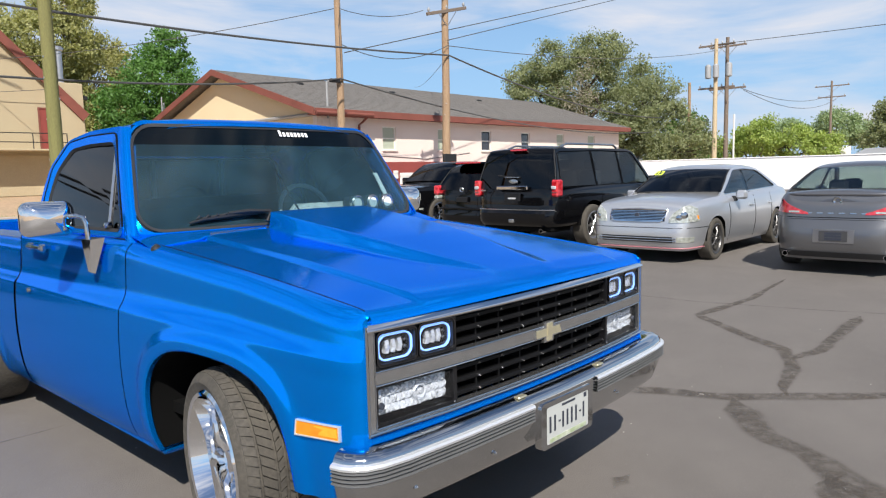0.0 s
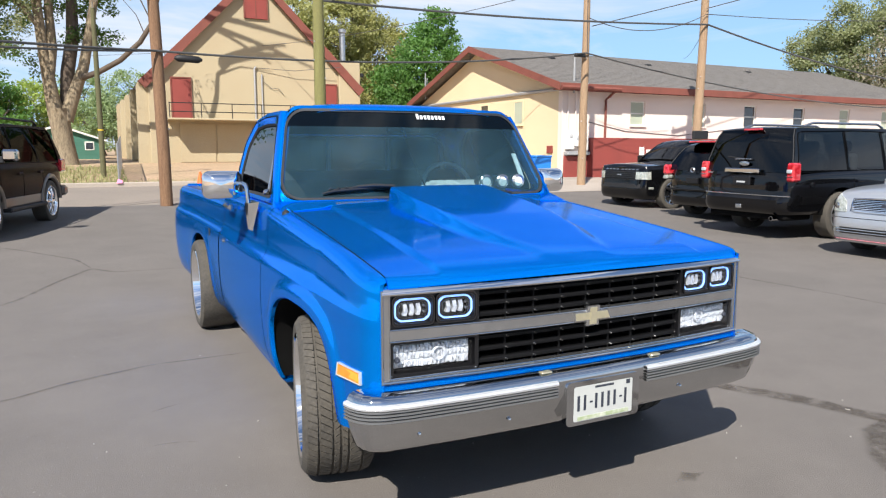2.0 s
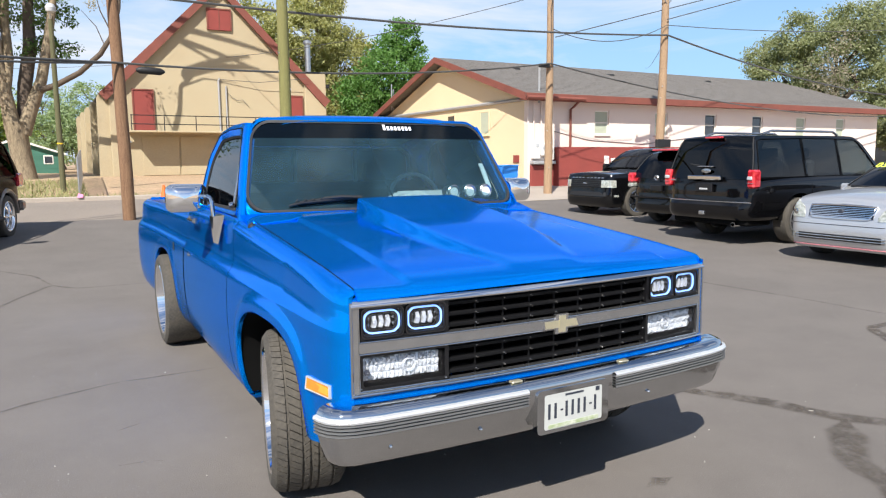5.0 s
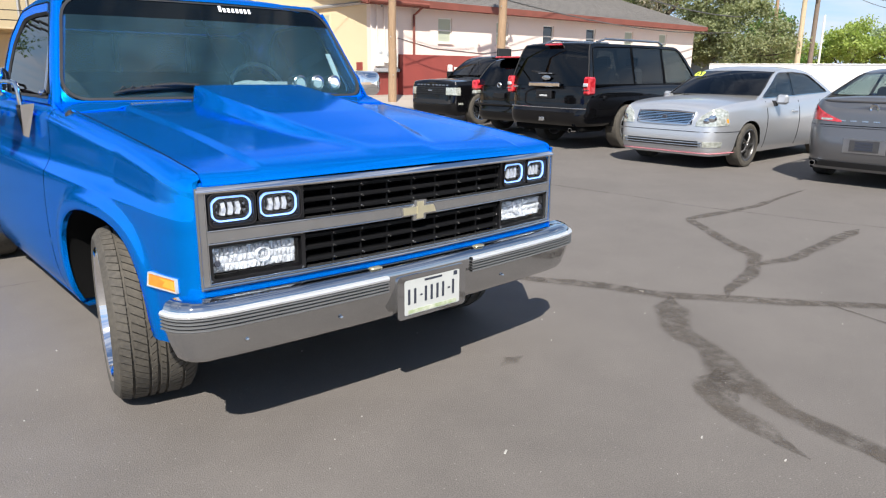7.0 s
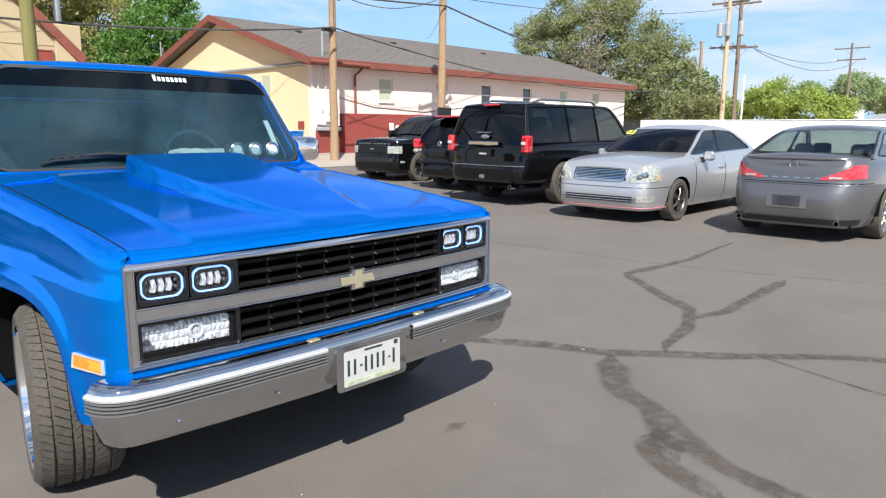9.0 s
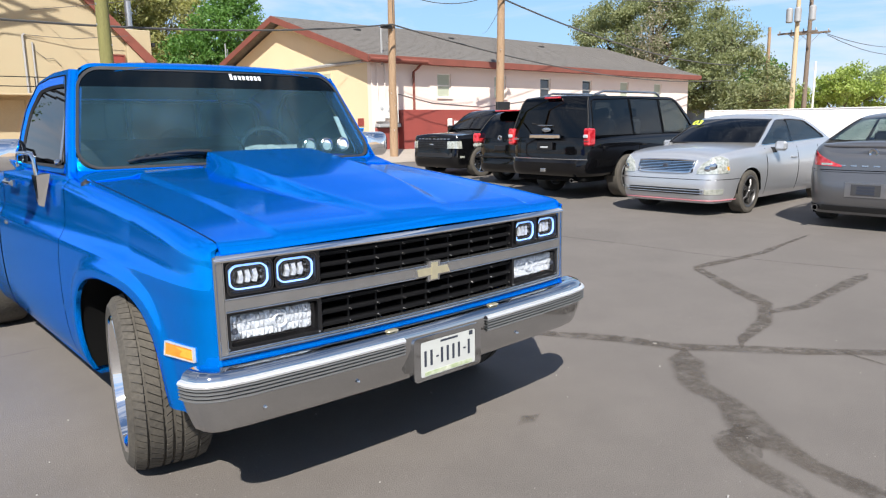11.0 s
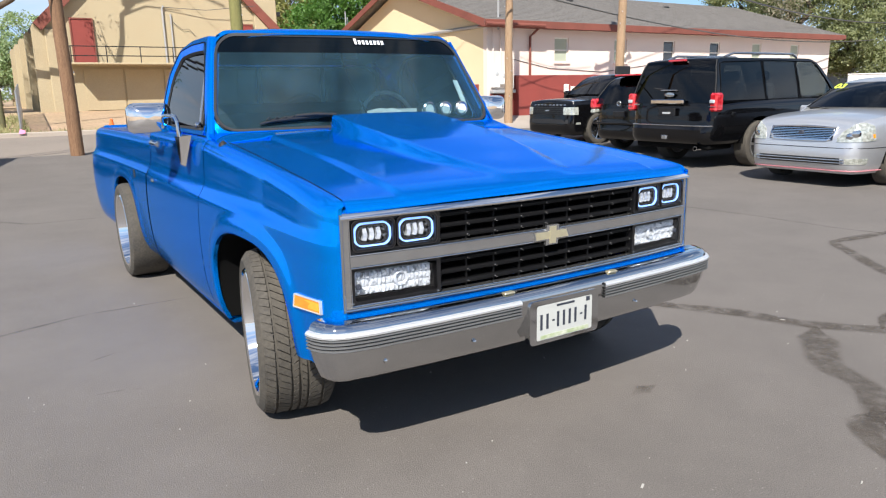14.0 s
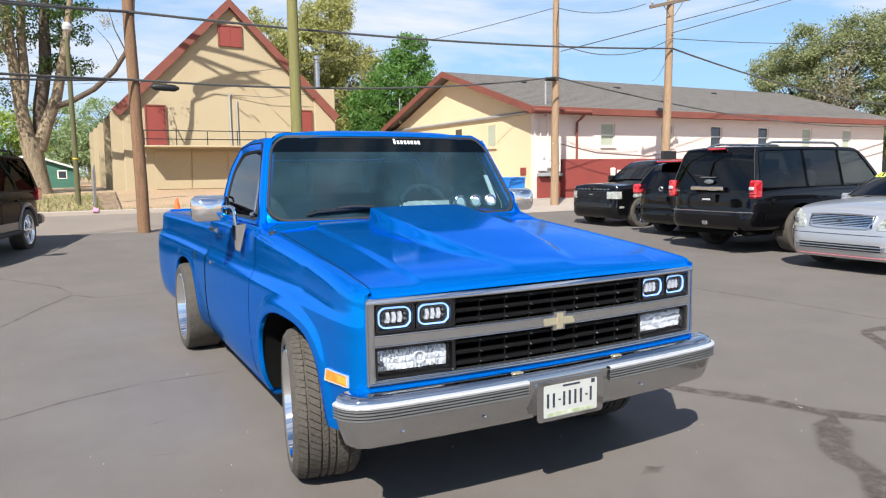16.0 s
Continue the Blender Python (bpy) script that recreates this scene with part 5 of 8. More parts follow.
# wheels
wheel(truck, "wheel", (-0.86, 0.90, 0.375), -11, 0.375, 0.285, 0.325, 5, MIRROR_CHROME, True, 0.10, True, -1, "chrome twin-spoke wheel, steered outwards")
wheel(truck, "wheel", (0.86, 0.90, 0.375), -11, 0.375, 0.285, 0.325, 5, MIRROR_CHROME, True, 0.10, True, 1)
wheel(truck, "wheel", (-0.955, 3.97, 0.375), 0, 0.375, 0.285, 0.30, 5, MIRROR_CHROME, False, 0.12, True, -1, "chrome twin-spoke wheel with deep dish")
wheel(truck, "wheel", (0.955, 3.97, 0.375), 0, 0.375, 0.285, 0.30, 5, MIRROR_CHROME, False, 0.12, True, 1)

# ---- parked vehicles ----
SILVER = car_paint("silver_metallic_paint", (0.55, 0.56, 0.58), 0.68, 0.34)
GREY_PAINT = car_paint("grey_metallic_paint", (0.17, 0.17, 0.175), 0.7, 0.34)
BLACK_PAINT = car_paint("black_paint", (0.003, 0.003, 0.0035), 0.0, 0.1, 0.1, 0.45, 0.22)
BROWN_PAINT = car_paint("dark_brown_metallic_paint", (0.016, 0.010, 0.009), 0.0, 0.2, 0.1, 0.0, 0.2)
BROWN_PAINT.node_tree.nodes["Principled BSDF"].inputs["IOR"].default_value = 1.14
TAN_PAINT = car_paint("tan_lower_paint", (0.15, 0.125, 0.105), 0.3, 0.45)
DARK_ALLOY = material("dark_alloy_wheel", (0.15, 0.145, 0.14), 0.38, 0.8, vary=0.3, scale=12)
ALLOY = material("alloy_wheel", (0.45, 0.44, 0.43), 0.3, 0.9, vary=0.3, scale=12)
HEAD = material("headlamp_reflector", (0.62, 0.64, 0.58), 0.12, 0.4, vary=0.9, scale=26, tint=(0.22, 0.23, 0.19), coat=1.0, bump=0.5, fine_scale=30)




class Body:
    """A car body as stacked plan outlines: side skin with wheel openings, a top sheet, and patches that follow the skin."""

    def __init__(self, length, width, low, tops, insets, front_in, rear_in, arches, power=5.0, step=0.07):
        self.l, self.w, self.low, self.tops, self.insets, self.fin, self.rin, self.arches = length, width, low, tops, insets, front_in, rear_in, arches
        raw = []
        for k in range(720):
            a = 2 * math.pi * k / 720
            c, s = math.cos(a), math.sin(a)
            raw.append(Vector((length / 2 * math.copysign(abs(c) ** (2 / power), c), width / 2 * math.copysign(abs(s) ** (2 / (power * 1.25)), s))))
        self.run = [0.0]
        for a, b in zip(raw, raw[1:] + raw[:1]):
            self.run.append(self.run[-1] + (b - a).length)
        self.raw = raw + raw[:1]
        self.total = self.run[-1]
        self.n = 2 * int(self.total / step / 2)

    def plan(self, t):
        """Outline point and outward normal at t in 0..1, from the nose round by the left side."""
        d = (t % 1.0) * self.total
        lo, hi = 0, len(self.run) - 1
        while hi - lo > 1:
            m = (lo + hi) // 2
            lo, hi = (m, hi) if self.run[m] <= d else (lo, m)
        k = (d - self.run[lo]) / max(1e-9, self.run[hi] - self.run[lo])
        p = self.raw[lo].lerp(self.raw[hi], k)
        a, b = self.raw[(lo - 2) % 720], self.raw[(hi + 2) % 720]
        v = (b - a).normalized()
        return p, Vector((v.y, -v.x))

    def at(self, t, f, out=0.0, z=None):
        """Skin point at f (0 sill to 1 top), or at height z."""
        p, n = self.plan(t)
        top = soft_table(self.tops, p.x)[0]
        if z is not None:
            f = (z - self.low) / (top - self.low)
        zz = self.low + (top - self.low) * f
        side = soft_table(self.insets, f)[0]
        end = soft_table(self.fin if n.x > 0 else self.rin, f)[0]
        q = p - Vector((n.x * end * abs(n.x), n.y * side * abs(n.y))) + n * out
        return Vector((q.x, q.y, zz))

    def t_of(self, x, left=True):
        """The t whose outline lies at x on one side."""
        lo, hi = 0.0, 0.5
        for _ in range(40):
            m = (lo + hi) / 2
            lo, hi = (m, hi) if self.plan(m)[0].x > x else (lo, m)
        return lo if left else 1 - lo

    def shell(self, fs):
        g = Geo()
        n, nf = self.n, len(fs)
        pos, inside = {}, {}
        for i in range(n):
            for j, f in enumerate(fs):
                q = self.at(i / n, f)
                hit = None
                if abs(self.plan(i / n)[1].y) > 0.5:
                    hit = next((a for a in self.arches if arch_value(a, q.x, q.z) < 1), None)
                inside[i, j] = hit is not None
                if hit:
                    cx, cz, ax, bz, p = hit
                    if q.z <= cz:
                        q = Vector((cx + (ax if q.x >= cx else -ax), q.y, q.z))
                    else:
                        v = arch_value(hit, q.x, q.z)
                        k = v ** (-1 / p) if v > 1e-4 else 1
                        q = Vector((cx + (q.x - cx) * k, q.y, cz + (q.z - cz) * k))
                pos[i, j] = q
        idx, vs, faces = {}, [], []
        for i in range(n):
            for j in range(nf - 1):
                quad = [(i, j), ((i + 1) % n, j), ((i + 1) % n, j + 1), (i, j + 1)]
                if all(inside[k] for k in quad):
                    continue
                for k in quad:
                    if k not in idx:
                        idx[k] = len(vs)
                        vs.append(pos[k])
                faces.append([idx[k] for k in quad])
        g.add(vs, faces)
        rows = []
        for i in range(n // 2 + 1):
            a, b = self.at(i / n, 1.0), self.at((n - i) / n, 1.0)
            rows.append([(a.x, a.y + (b.y - a.y) * k / 8, a.z + self.crown * (1 - (2 * k / 8 - 1) ** 2)) for k in range(9)])
        g.grid(rows)
        return g

    crown = 0.05

    def patch(self, t0, t1, z0, z1, out=0.006, n=10, m=4, thick=0.03, shape=None):
        """A piece of skin between two t and two heights, standing proud; shape(u) may give its own z range."""
        rows = []
        for i in range(n + 1):
            u = i / n
            a, b = (z0, z1) if shape is None else shape(u)
            rows.append([self.at(t0 + (t1 - t0) * u, 0, out, a + (b - a) * k / m) for k in range(m + 1)])
        inner = [[self.at(t0 + (t1 - t0) * i / n, 0, out - thick, (r[0].z + (r[-1].z - r[0].z) * k / m)) for k in range(m + 1)] for i, r in enumerate(rows)]
        g = Geo().grid(rows)
        edge = [r[0] for r in rows] + rows[-1][1:] + [r[-1] for r in rows[::-1]][1:] + rows[0][::-1][1:-1]
        edge_in = [r[0] for r in inner] + inner[-1][1:] + [r[-1] for r in inner[::-1]][1:] + inner[0][::-1][1:-1]
        g.grid([edge, edge_in], close=True)
        return g


def cabin(car, paint, xa, xb, xc, xd, za, zd, zr, wb, wr, cuts, tint, tint_front=None, tint_rear=None, trim=None, bow=0.1, crown=0.05, round_=(0.22, 0.2), inset=(0.075, 0.05, 0.13), front_tint=None):
    """Greenhouse: base front xa, roof front xb, roof rear xc, base rear xd; painted side frames with a rounded window opening,
    panes between the pillars at cuts, windshield, rear window and roof."""
    trim = trim or MATT_BLACK
    z_side = zr - 0.035

    def half(z):
        k = max(0.0, (z - za) / (zr - za))
        return wb + (wr - wb) * (0.55 * k + 0.45 * k * k)

    def belt(x):
        return za + (zd - za) * (x - xa) / (xd - xa)

    top = []
    for i, r in ((0, round_[0]), (1, round_[1])):
        a, b, c = ((xa, za), (xb, z_side), (xc, z_side)) if i == 0 else ((xb, z_side), (xc, z_side), (xd, zd))
        a, b, c = Vector(a), Vector(b), Vector(c)
        p, q = b + (a - b).normalized() * r, b + (c - b).normalized() * r
        top += [(1 - t) ** 2 * p + 2 * t * (1 - t) * b + t * t * q for t in [k / 7 for k in range(8)]]
    edge = [Vector((xa, za))] + top + [Vector((xd, zd))]
    # a slight rise of the roof line between its ends
    edge = [Vector((q.x, q.y + 0.03 * max(0.0, 1 - ((q.x - (xb + xc) / 2) / ((xb - xc) / 2)) ** 2) if i not in (0, len(edge) - 1) else q.y)) for i, q in enumerate(edge)]

    def cross_x(z, front):
        """Where the frame's front or rear edge stands at height z."""
        run = edge[:9] if front else edge[:8:-1]
        for a, b in zip(run, run[1:]):
            if a.y <= z <= b.y:
                return a.x + (b.x - a.x) * (z - a.y) / max(1e-6, b.y - a.y)
        return run[-1].x

    def side_pt(x, z, s, out=0.0):
        return Vector((x, s * (half(z) + out), z))

    z_glass = zr - 0.06
    rows = []
    xf_, xr_ = cross_x(z_glass, True), cross_x(z_glass, False)
    line = [Vector((xf_, z_glass))] + [q for q in edge if xr_ < q.x < xf_ and q.y > z_glass] + [Vector((xr_, z_glass))]
    vs_ = [k / 7 - 1 for k in range(15)]
    for i, q in enumerate(line):
        u = (xf_ - q.x) / (xf_ - xr_)
        push = bow * max(0, 1 - u * 2.5) - bow * 0.6 * max(0, (u - 0.6) * 2.5)
        up_ = crown * (0.35 + 0.65 * math.sin(math.pi * min(1, max(0, u))) ** 0.5)
        rows.append([(q.x + push * (1 - v * v), v * half(q.y), q.y + up_ * (1 - v * v) ** 0.8) for v in vs_])
    part("roof", Geo().grid(rows), paint, car, smooth=60)

    def pane(name, front, tint_, bulge):
        z0 = za if front else zd
        g = Geo().grid([[(cross_x(z, front) + bulge * (1 - v * v), v * (half(z) - 0.01), z + crown * 0.35 * (1 - v * v) ** 0.8 * (z - z0) / (z_glass - z0)) for v in vs_] for z in [z0 + (z_glass - z0) * k / 6 for k in range(7)]])
        ob = part(name, g, tint_, car, smooth=60)
        ob.visible_shadow = False
        for s in (-1, 1):
            rim = [(cross_x(z, front) + bulge * (1 - v * v) + (0.004 if front else -0.004), v * (half(z) - 0.01), z + crown * 0.35 * (1 - v * v) ** 0.8 * (z - z0) / (z_glass - z0)) for v, z in [(s * 0.985, z0 + (z_glass - z0) * k / 6) for k in range(7)]]
            part("window_rubber", Geo().tube(rim, 0.011, 5), RUBBER, ob)
        return ob

    pane("windshield", True, tint_front or tint, bow)
    pane("rear_window", False, tint_rear or tint, -bow * 0.6)
    pf, pt, pr = inset
    dlo = fillet([(xa - pf * 2.1, belt(xa) + 0.03), (xb - pf * 0.8, z_side - pt + 0.012), ((xb + xc) / 2, z_side - pt + 0.03), (xc + pr * 0.35, z_side - pt), (xd + pr * 1.6, belt(xd) + 0.03)], 0.09, 6)
    n = 72
    outer = blend_outline([tuple(q) for q in edge], n)
    # start both outlines at the front base corner
    start = min(range(len(dlo)), key=lambda k: (dlo[k][0] - xa) ** 2 + (dlo[k][1] - za) ** 2)
    inner = blend_outline(dlo[start:] + dlo[:start], n)
    for s in (-1, 1):
        part("side_frame", Geo().ring([side_pt(x, z, s) for x, z in outer], [side_pt(x, z, s, 0.002) for x, z in inner], (0, -s * 0.03, 0)), paint, car, smooth=50)
        part("window_trim", Geo().tube([side_pt(x, z, s, 0.004) for x, z in inner + inner[:1]], 0.009, 5), trim, car)
        bounds = [xa + 1, *cuts, xd - 1]
        for n_, (b0, b1) in enumerate(zip(bounds, bounds[1:])):
            ring_ = [(min(max(x, b1), b0), z) for x, z in inner]
            clean = [q for k, q in enumerate(ring_) if (Vector(q) - Vector(ring_[k - 1])).length > 1e-4]
            if len(clean) < 3 or max(q[0] for q in clean) - min(q[0] for q in clean) < 0.06:
                continue
            ob = part("side_window", Geo().add([side_pt(x, z, s, -0.006) for x, z in clean], [tuple(range(len(clean)))]), (front_tint, tint_front, tint)[min(n_, 2)] if front_tint else tint, car, smooth=0)
            ob.visible_shadow = False
        for c in cuts:
            zt = max(z for x, z in inner if abs(x - c) < 0.25) + 0.012
            part("pillar", Geo().prism([side_pt(c - 0.042, belt(c), s, 0.001), side_pt(c + 0.042, belt(c), s, 0.001), side_pt(c + 0.034, zt, s, 0.001), side_pt(c - 0.034, zt, s, 0.001)], (0, -s * 0.02, 0)), GRILLE_BLACK, car)
    # seats and dashboard
    for x in ((xa + xc) / 2 + 0.15, (xa + xc) / 2 - 0.75):
        for y in (-0.38, 0.38):
            seat = part("seat", Geo().box(x - 0.14, x + 0.02, y - 0.24, y + 0.24, 0.55, zr - 0.45, 0.06), INTERIOR, car)
            part("headrest", Geo().box(x - 0.12, x - 0.02, y - 0.13, y + 0.13, zr - 0.43, zr - 0.24, 0.04), INTERIOR, seat)
    part("dashboard", Geo().box(xa - 0.45, xa - 0.02, -wb + 0.1, wb - 0.1, za - 0.25, za - 0.02, 0.05), INTERIOR, car)


def car_base(name, m, label, category, body, paint, fs, wheels, r, rim, tw, metal, spokes, track):
    car = thing(name, m, label, category, "parked cars")
    shell = part("body", body.shell(fs), paint, car, smooth=50)
    part("underbody", Geo().box(-body.l / 2 + 0.25, body.l / 2 - 0.25, -body.w / 2 + 0.22, body.w / 2 - 0.22, body.low - 0.02, body.low + 0.3), UNDER, car)
    for a in body.arches:
        for s in (-1, 1):
            pts = [(a[0] + a[2] * math.cos(math.pi * k / 20), a[1] + a[3] * math.sin(math.pi * k / 20)) for k in range(21)]
            g = Geo().grid([[(x, s * (body.w / 2 - 0.015), z), (x, s * (body.w / 2 - 0.32), z)] for x, z in pts])
            part("wheel_well", g, UNDER, car)
    for x in wheels:
        for s in (-1, 1):
            w = wheel(car, "wheel", (x, s * (track / 2), r), 90, r, rim, tw, spokes, metal, False, 0.03, False, s)
    for s in (-1, 1):
        part("axle", Geo().tube([(wheels[0 if s < 0 else 1], -track / 2, r), (wheels[0 if s < 0 else 1], track / 2, r)], 0.04), UNDER, car)
    return car


def door_lines(car, body, xs, z0, z1, mat=None):
    for x in xs:
        for left in (True, False):
            t = body.t_of(x, left)
            part("door_gap", Geo().tube([body.at(t, 0, 0.0, z0 + (z1 - z0) * k / 6) for k in range(7)], 0.006, 5), UNDER, car)


def handles(car, body, xs, z, mat):
    for x in xs:
        for left in (True, False):
            t = body.t_of(x, left)
            q = body.at(t, 0, 0.0, z)
            s = 1 if left else -1
            part("door_handle", Geo().box(q.x - 0.09, q.x + 0.09, q.y - 0.012, q.y + s * 0.035, z - 0.018, z + 0.018, 0.01), mat, car)


def wing_mirror(car, x, y, z, paint, size=(0.11, 0.22, 0.15)):
    for s in (-1, 1):
        mr = part("wing_mirror", Geo().box(x - size[0] / 2, x + size[0] / 2, s * (y + 0.04), s * (y + size[1]), z - size[2] / 2, z + size[2] / 2, 0.035), paint, car)
        part("mirror_foot", Geo().box(x - 0.03, x + 0.03, s * (y - 0.06), s * (y + 0.06), z - size[2] / 2 - 0.03, z - 0.02, 0.01), MATT_BLACK, mr)
        part("mirror_glass", Geo().box(x - size[0] / 2 - 0.003, x - size[0] / 2 + 0.002, s * (y + 0.06), s * (y + size[1] - 0.02), z - size[2] / 2 + 0.02, z + size[2] / 2 - 0.02), CHROME, mr)


FS = [0, 0.05, 0.12, 0.22, 0.34, 0.46, 0.58, 0.68, 0.76, 0.82, 0.88, 0.93, 0.97, 1.0]
SEDAN_IN = [(0, 0.09), (0.12, 0.04), (0.3, 0.012), (0.5, 0.0), (0.66, 0.004), (0.72, 0.014), (0.86, 0.035), (0.94, 0.06), (1.0, 0.11)]

# silver sedan, nose to the camera
sb = Body(5.0, 1.83, 0.20, [(-2.5, 0.92), (-2.3, 1.02), (-1.7, 1.06), (0, 1.01), (0.95, 1.0), (1.5, 0.985), (2.1, 0.935), (2.38, 0.875), (2.5, 0.81)], SEDAN_IN,
          [(0, 0.10), (0.15, 0.03), (0.4, 0.0), (0.6, 0.015), (0.8, 0.04), (1, 0.12)], [(0, 0.1), (0.3, 0.01), (0.6, 0.0), (1, 0.1)], [(1.53, 0.33, 0.385, 0.37, 2.2), (-1.40, 0.33, 0.385, 0.37, 2.2)], 6.4)
sedan = car_base("silver_sedan", pose(10.28, 3.66, 0, 0, 0, 180), "silver four-door sedan with yellow numerals on its windshield", "car", sb, SILVER, FS, (-1.40, 1.53), 0.33, 0.235, 0.22, DARK_ALLOY, 5, 1.60)
cabin(sedan, SILVER, 1.20, 0.30, -0.95, -1.85, 0.985, 1.05, 1.475, 0.80, 0.60, (-0.18,), SIDE_GLASS, PRIVACY, SIDE_GLASS, CHROME, 0.1, 0.055, (0.28, 0.3), (0.075, 0.05, 0.16))
door_lines(sedan, sb, (0.98, -0.2, -1.05), 0.26, 0.97)
handles(sedan, sb, (0.0, -0.95), 0.80, SILVER)
wing_mirror(sedan, 0.72, 0.86, 1.0, SILVER)
grl = part("grille", sb.patch(-0.036, 0.036, 0.655, 0.825, 0.008, 12, 4, 0.03), DARK_CHROME, sedan, "chrome grille of seven thin bars")
for k in range(7):
    z = 0.668 + k * 0.0225
    part("grille_bar", Geo().tube([sb.at(-0.0345 + 0.069 * i / 8, 0, 0.014, z) for i in range(9)], 0.0085, 6), MIRROR_CHROME, grl)
part("grille_frame", Geo().tube([sb.at(t, 0, 0.012, z) for t, z in ((-0.031, 0.652), (-0.016, 0.648), (0, 0.647), (0.016, 0.648), (0.031, 0.652), (0.036, 0.74), (0.037, 0.82), (0.018, 0.833), (0, 0.836), (-0.018, 0.833), (-0.037, 0.82), (-0.036, 0.74), (-0.031, 0.652))], 0.012, 6), MIRROR_CHROME, grl)
part("emblem", Geo().lathe([(0.001, 0.02), (0.035, 0.018), (0.045, 0.0)], 18, pose(*sb.at(0, 0, 0.014, 0.74))), INK, grl)
for s in (1, -1):
    hl = part("headlight", sb.patch(s * 0.041, s * 0.084, 0.62, 0.80, 0.010, 16, 5, 0.05, lambda u: (0.635 + 0.02 * u * u, 0.69 + 0.205 * math.sqrt(max(0, 1 - (1 - min(1, u * 1.25)) ** 2)) - 0.05 * max(0, u - 0.8) * 5)), HEAD, sedan, "large swept-back headlight")
    part("lamp_cell", Geo().lathe([(0.001, 0.012), (0.045, 0.01), (0.06, 0.0)], 16, pose(*sb.at(s * 0.060, 0, 0.008, 0.745), 0, 0, s * 45)), CHROME, hl)
    part("lamp_cell", Geo().lathe([(0.001, 0.012), (0.035, 0.01), (0.05, 0.0)], 16, pose(*sb.at(s * 0.0535, 0, 0.008, 0.71), 0, 0, s * 25)), CHROME, hl)
    part("indicator", sb.patch(s * 0.080, s * 0.083, 0.69, 0.74, 0.012, 3, 3), AMBER, hl)
    ft = part("fog_light", sb.patch(s * 0.051, s * 0.076, 0.335, 0.415, 0.008, 8, 3), HEAD, sedan)
part("lower_intake", sb.patch(-0.046, 0.046, 0.33, 0.42, 0.008, 14, 3), BLACK, sedan)
part("intake_bar", Geo().tube([sb.at(-0.05 + 0.1 * i / 8, 0, 0.014, 0.395) for i in range(9)], 0.01, 6), SATIN, sedan)
part("intake_bar", Geo().tube([sb.at(-0.05 + 0.1 * i / 8, 0, 0.014, 0.355) for i in range(9)], 0.008, 6), SATIN, sedan)
part("bumper_seam", Geo().tube([sb.at(-0.11 + 0.22 * i / 20, 0, 0.002, 0.555) for i in range(21)], 0.005, 5), MATT_BLACK, sedan)
PINK_LIP = material("pinkish_lip_strip", (0.42, 0.16, 0.18), 0.5)
part("lip_strip", Geo().tube([sb.at(-0.105 + 0.21 * i / 20, 0, 0.010, 0.24) for i in range(21)], 0.009, 6), PINK_LIP, sedan, "pinkish red strip under the bumper")
YELLOW_INK = material("yellow_numerals", (0.72, 0.85, 0.08), 0.5)
num = bpy.data.curves.new("numerals", "FONT")
num.body = "03"
num.size = 0.19
num.extrude = 0.001
num.offset = 0.004
num_ob = new("numerals", num)
num_me = bpy.data.meshes.new_from_object(num_ob.evaluated_get(bpy.context.evaluated_depsgraph_get()))
bpy.data.objects.remove(num_ob)
numerals = new("numerals", num_me)
num_me.materials.append(YELLOW_INK)
numerals.parent = sedan
numerals["label"] = "yellow numerals painted on the windshield"
up_ws = Vector((-0.84, 0, 0.485)).normalized()
across = Vector((0.16, 1, 0)).normalized()
up_ws = (up_ws - across * up_ws.dot(across)).normalized()
out_ws = across.cross(up_ws)
num_at = Vector((1.17 - 0.84 * 0.70 + 0.012, -0.63, 0.99 + 0.485 * 0.70 + 0.012))
numerals.matrix_local = Matrix(((across.x, up_ws.x, out_ws.x, num_at.x), (across.y, up_ws.y, out_ws.y, num_at.y), (across.z, up_ws.z, out_ws.z, num_at.z), (0, 0, 0, 1)))

# grey sedan, tail to the camera
ab = Body(5.0, 1.85, 0.20, [(-2.5, 0.97), (-2.38, 1.055), (-2.2, 1.085), (-1.7, 1.08), (0, 1.01), (1.0, 0.98), (2.1, 0.84), (2.4, 0.76), (2.5, 0.68)], SEDAN_IN,
          [(0, 0.10), (0.15, 0.03), (0.4, 0.0), (0.6, 0.02), (0.8, 0.06), (1, 0.16)], [(0, 0.10), (0.15, 0.04), (0.35, 0.0), (0.55, 0.0), (0.62, 0.05), (0.8, 0.075), (0.94, 0.09), (1, 0.13)], [(1.42, 0.33, 0.385, 0.37, 2.2), (-1.40, 0.33, 0.385, 0.37, 2.2)], 4.2)
tail = car_base("grey_sedan", pose(10.38, 0.89, 0), "dark grey four-door sedan seen from its tail", "car", ab, GREY_PAINT, FS, (-1.40, 1.42), 0.33, 0.235, 0.22, ALLOY, 7, 1.62)
cabin(tail, GREY_PAINT, 1.15, 0.35, -0.92, -1.88, 0.975, 1.075, 1.47, 0.82, 0.62, (-0.15,), CLEAR_GLASS, CLEAR_GLASS, CLEAR_GLASS, MATT_BLACK, 0.1, 0.055, (0.28, 0.3), (0.075, 0.05, 0.16))
door_lines(tail, ab, (1.0, -0.18, -1.05), 0.26, 0.98)
handles(tail, ab, (0.02, -0.95), 0.84, GREY_PAINT)
wing_mirror(tail, 0.78, 0.87, 1.03, GREY_PAINT)
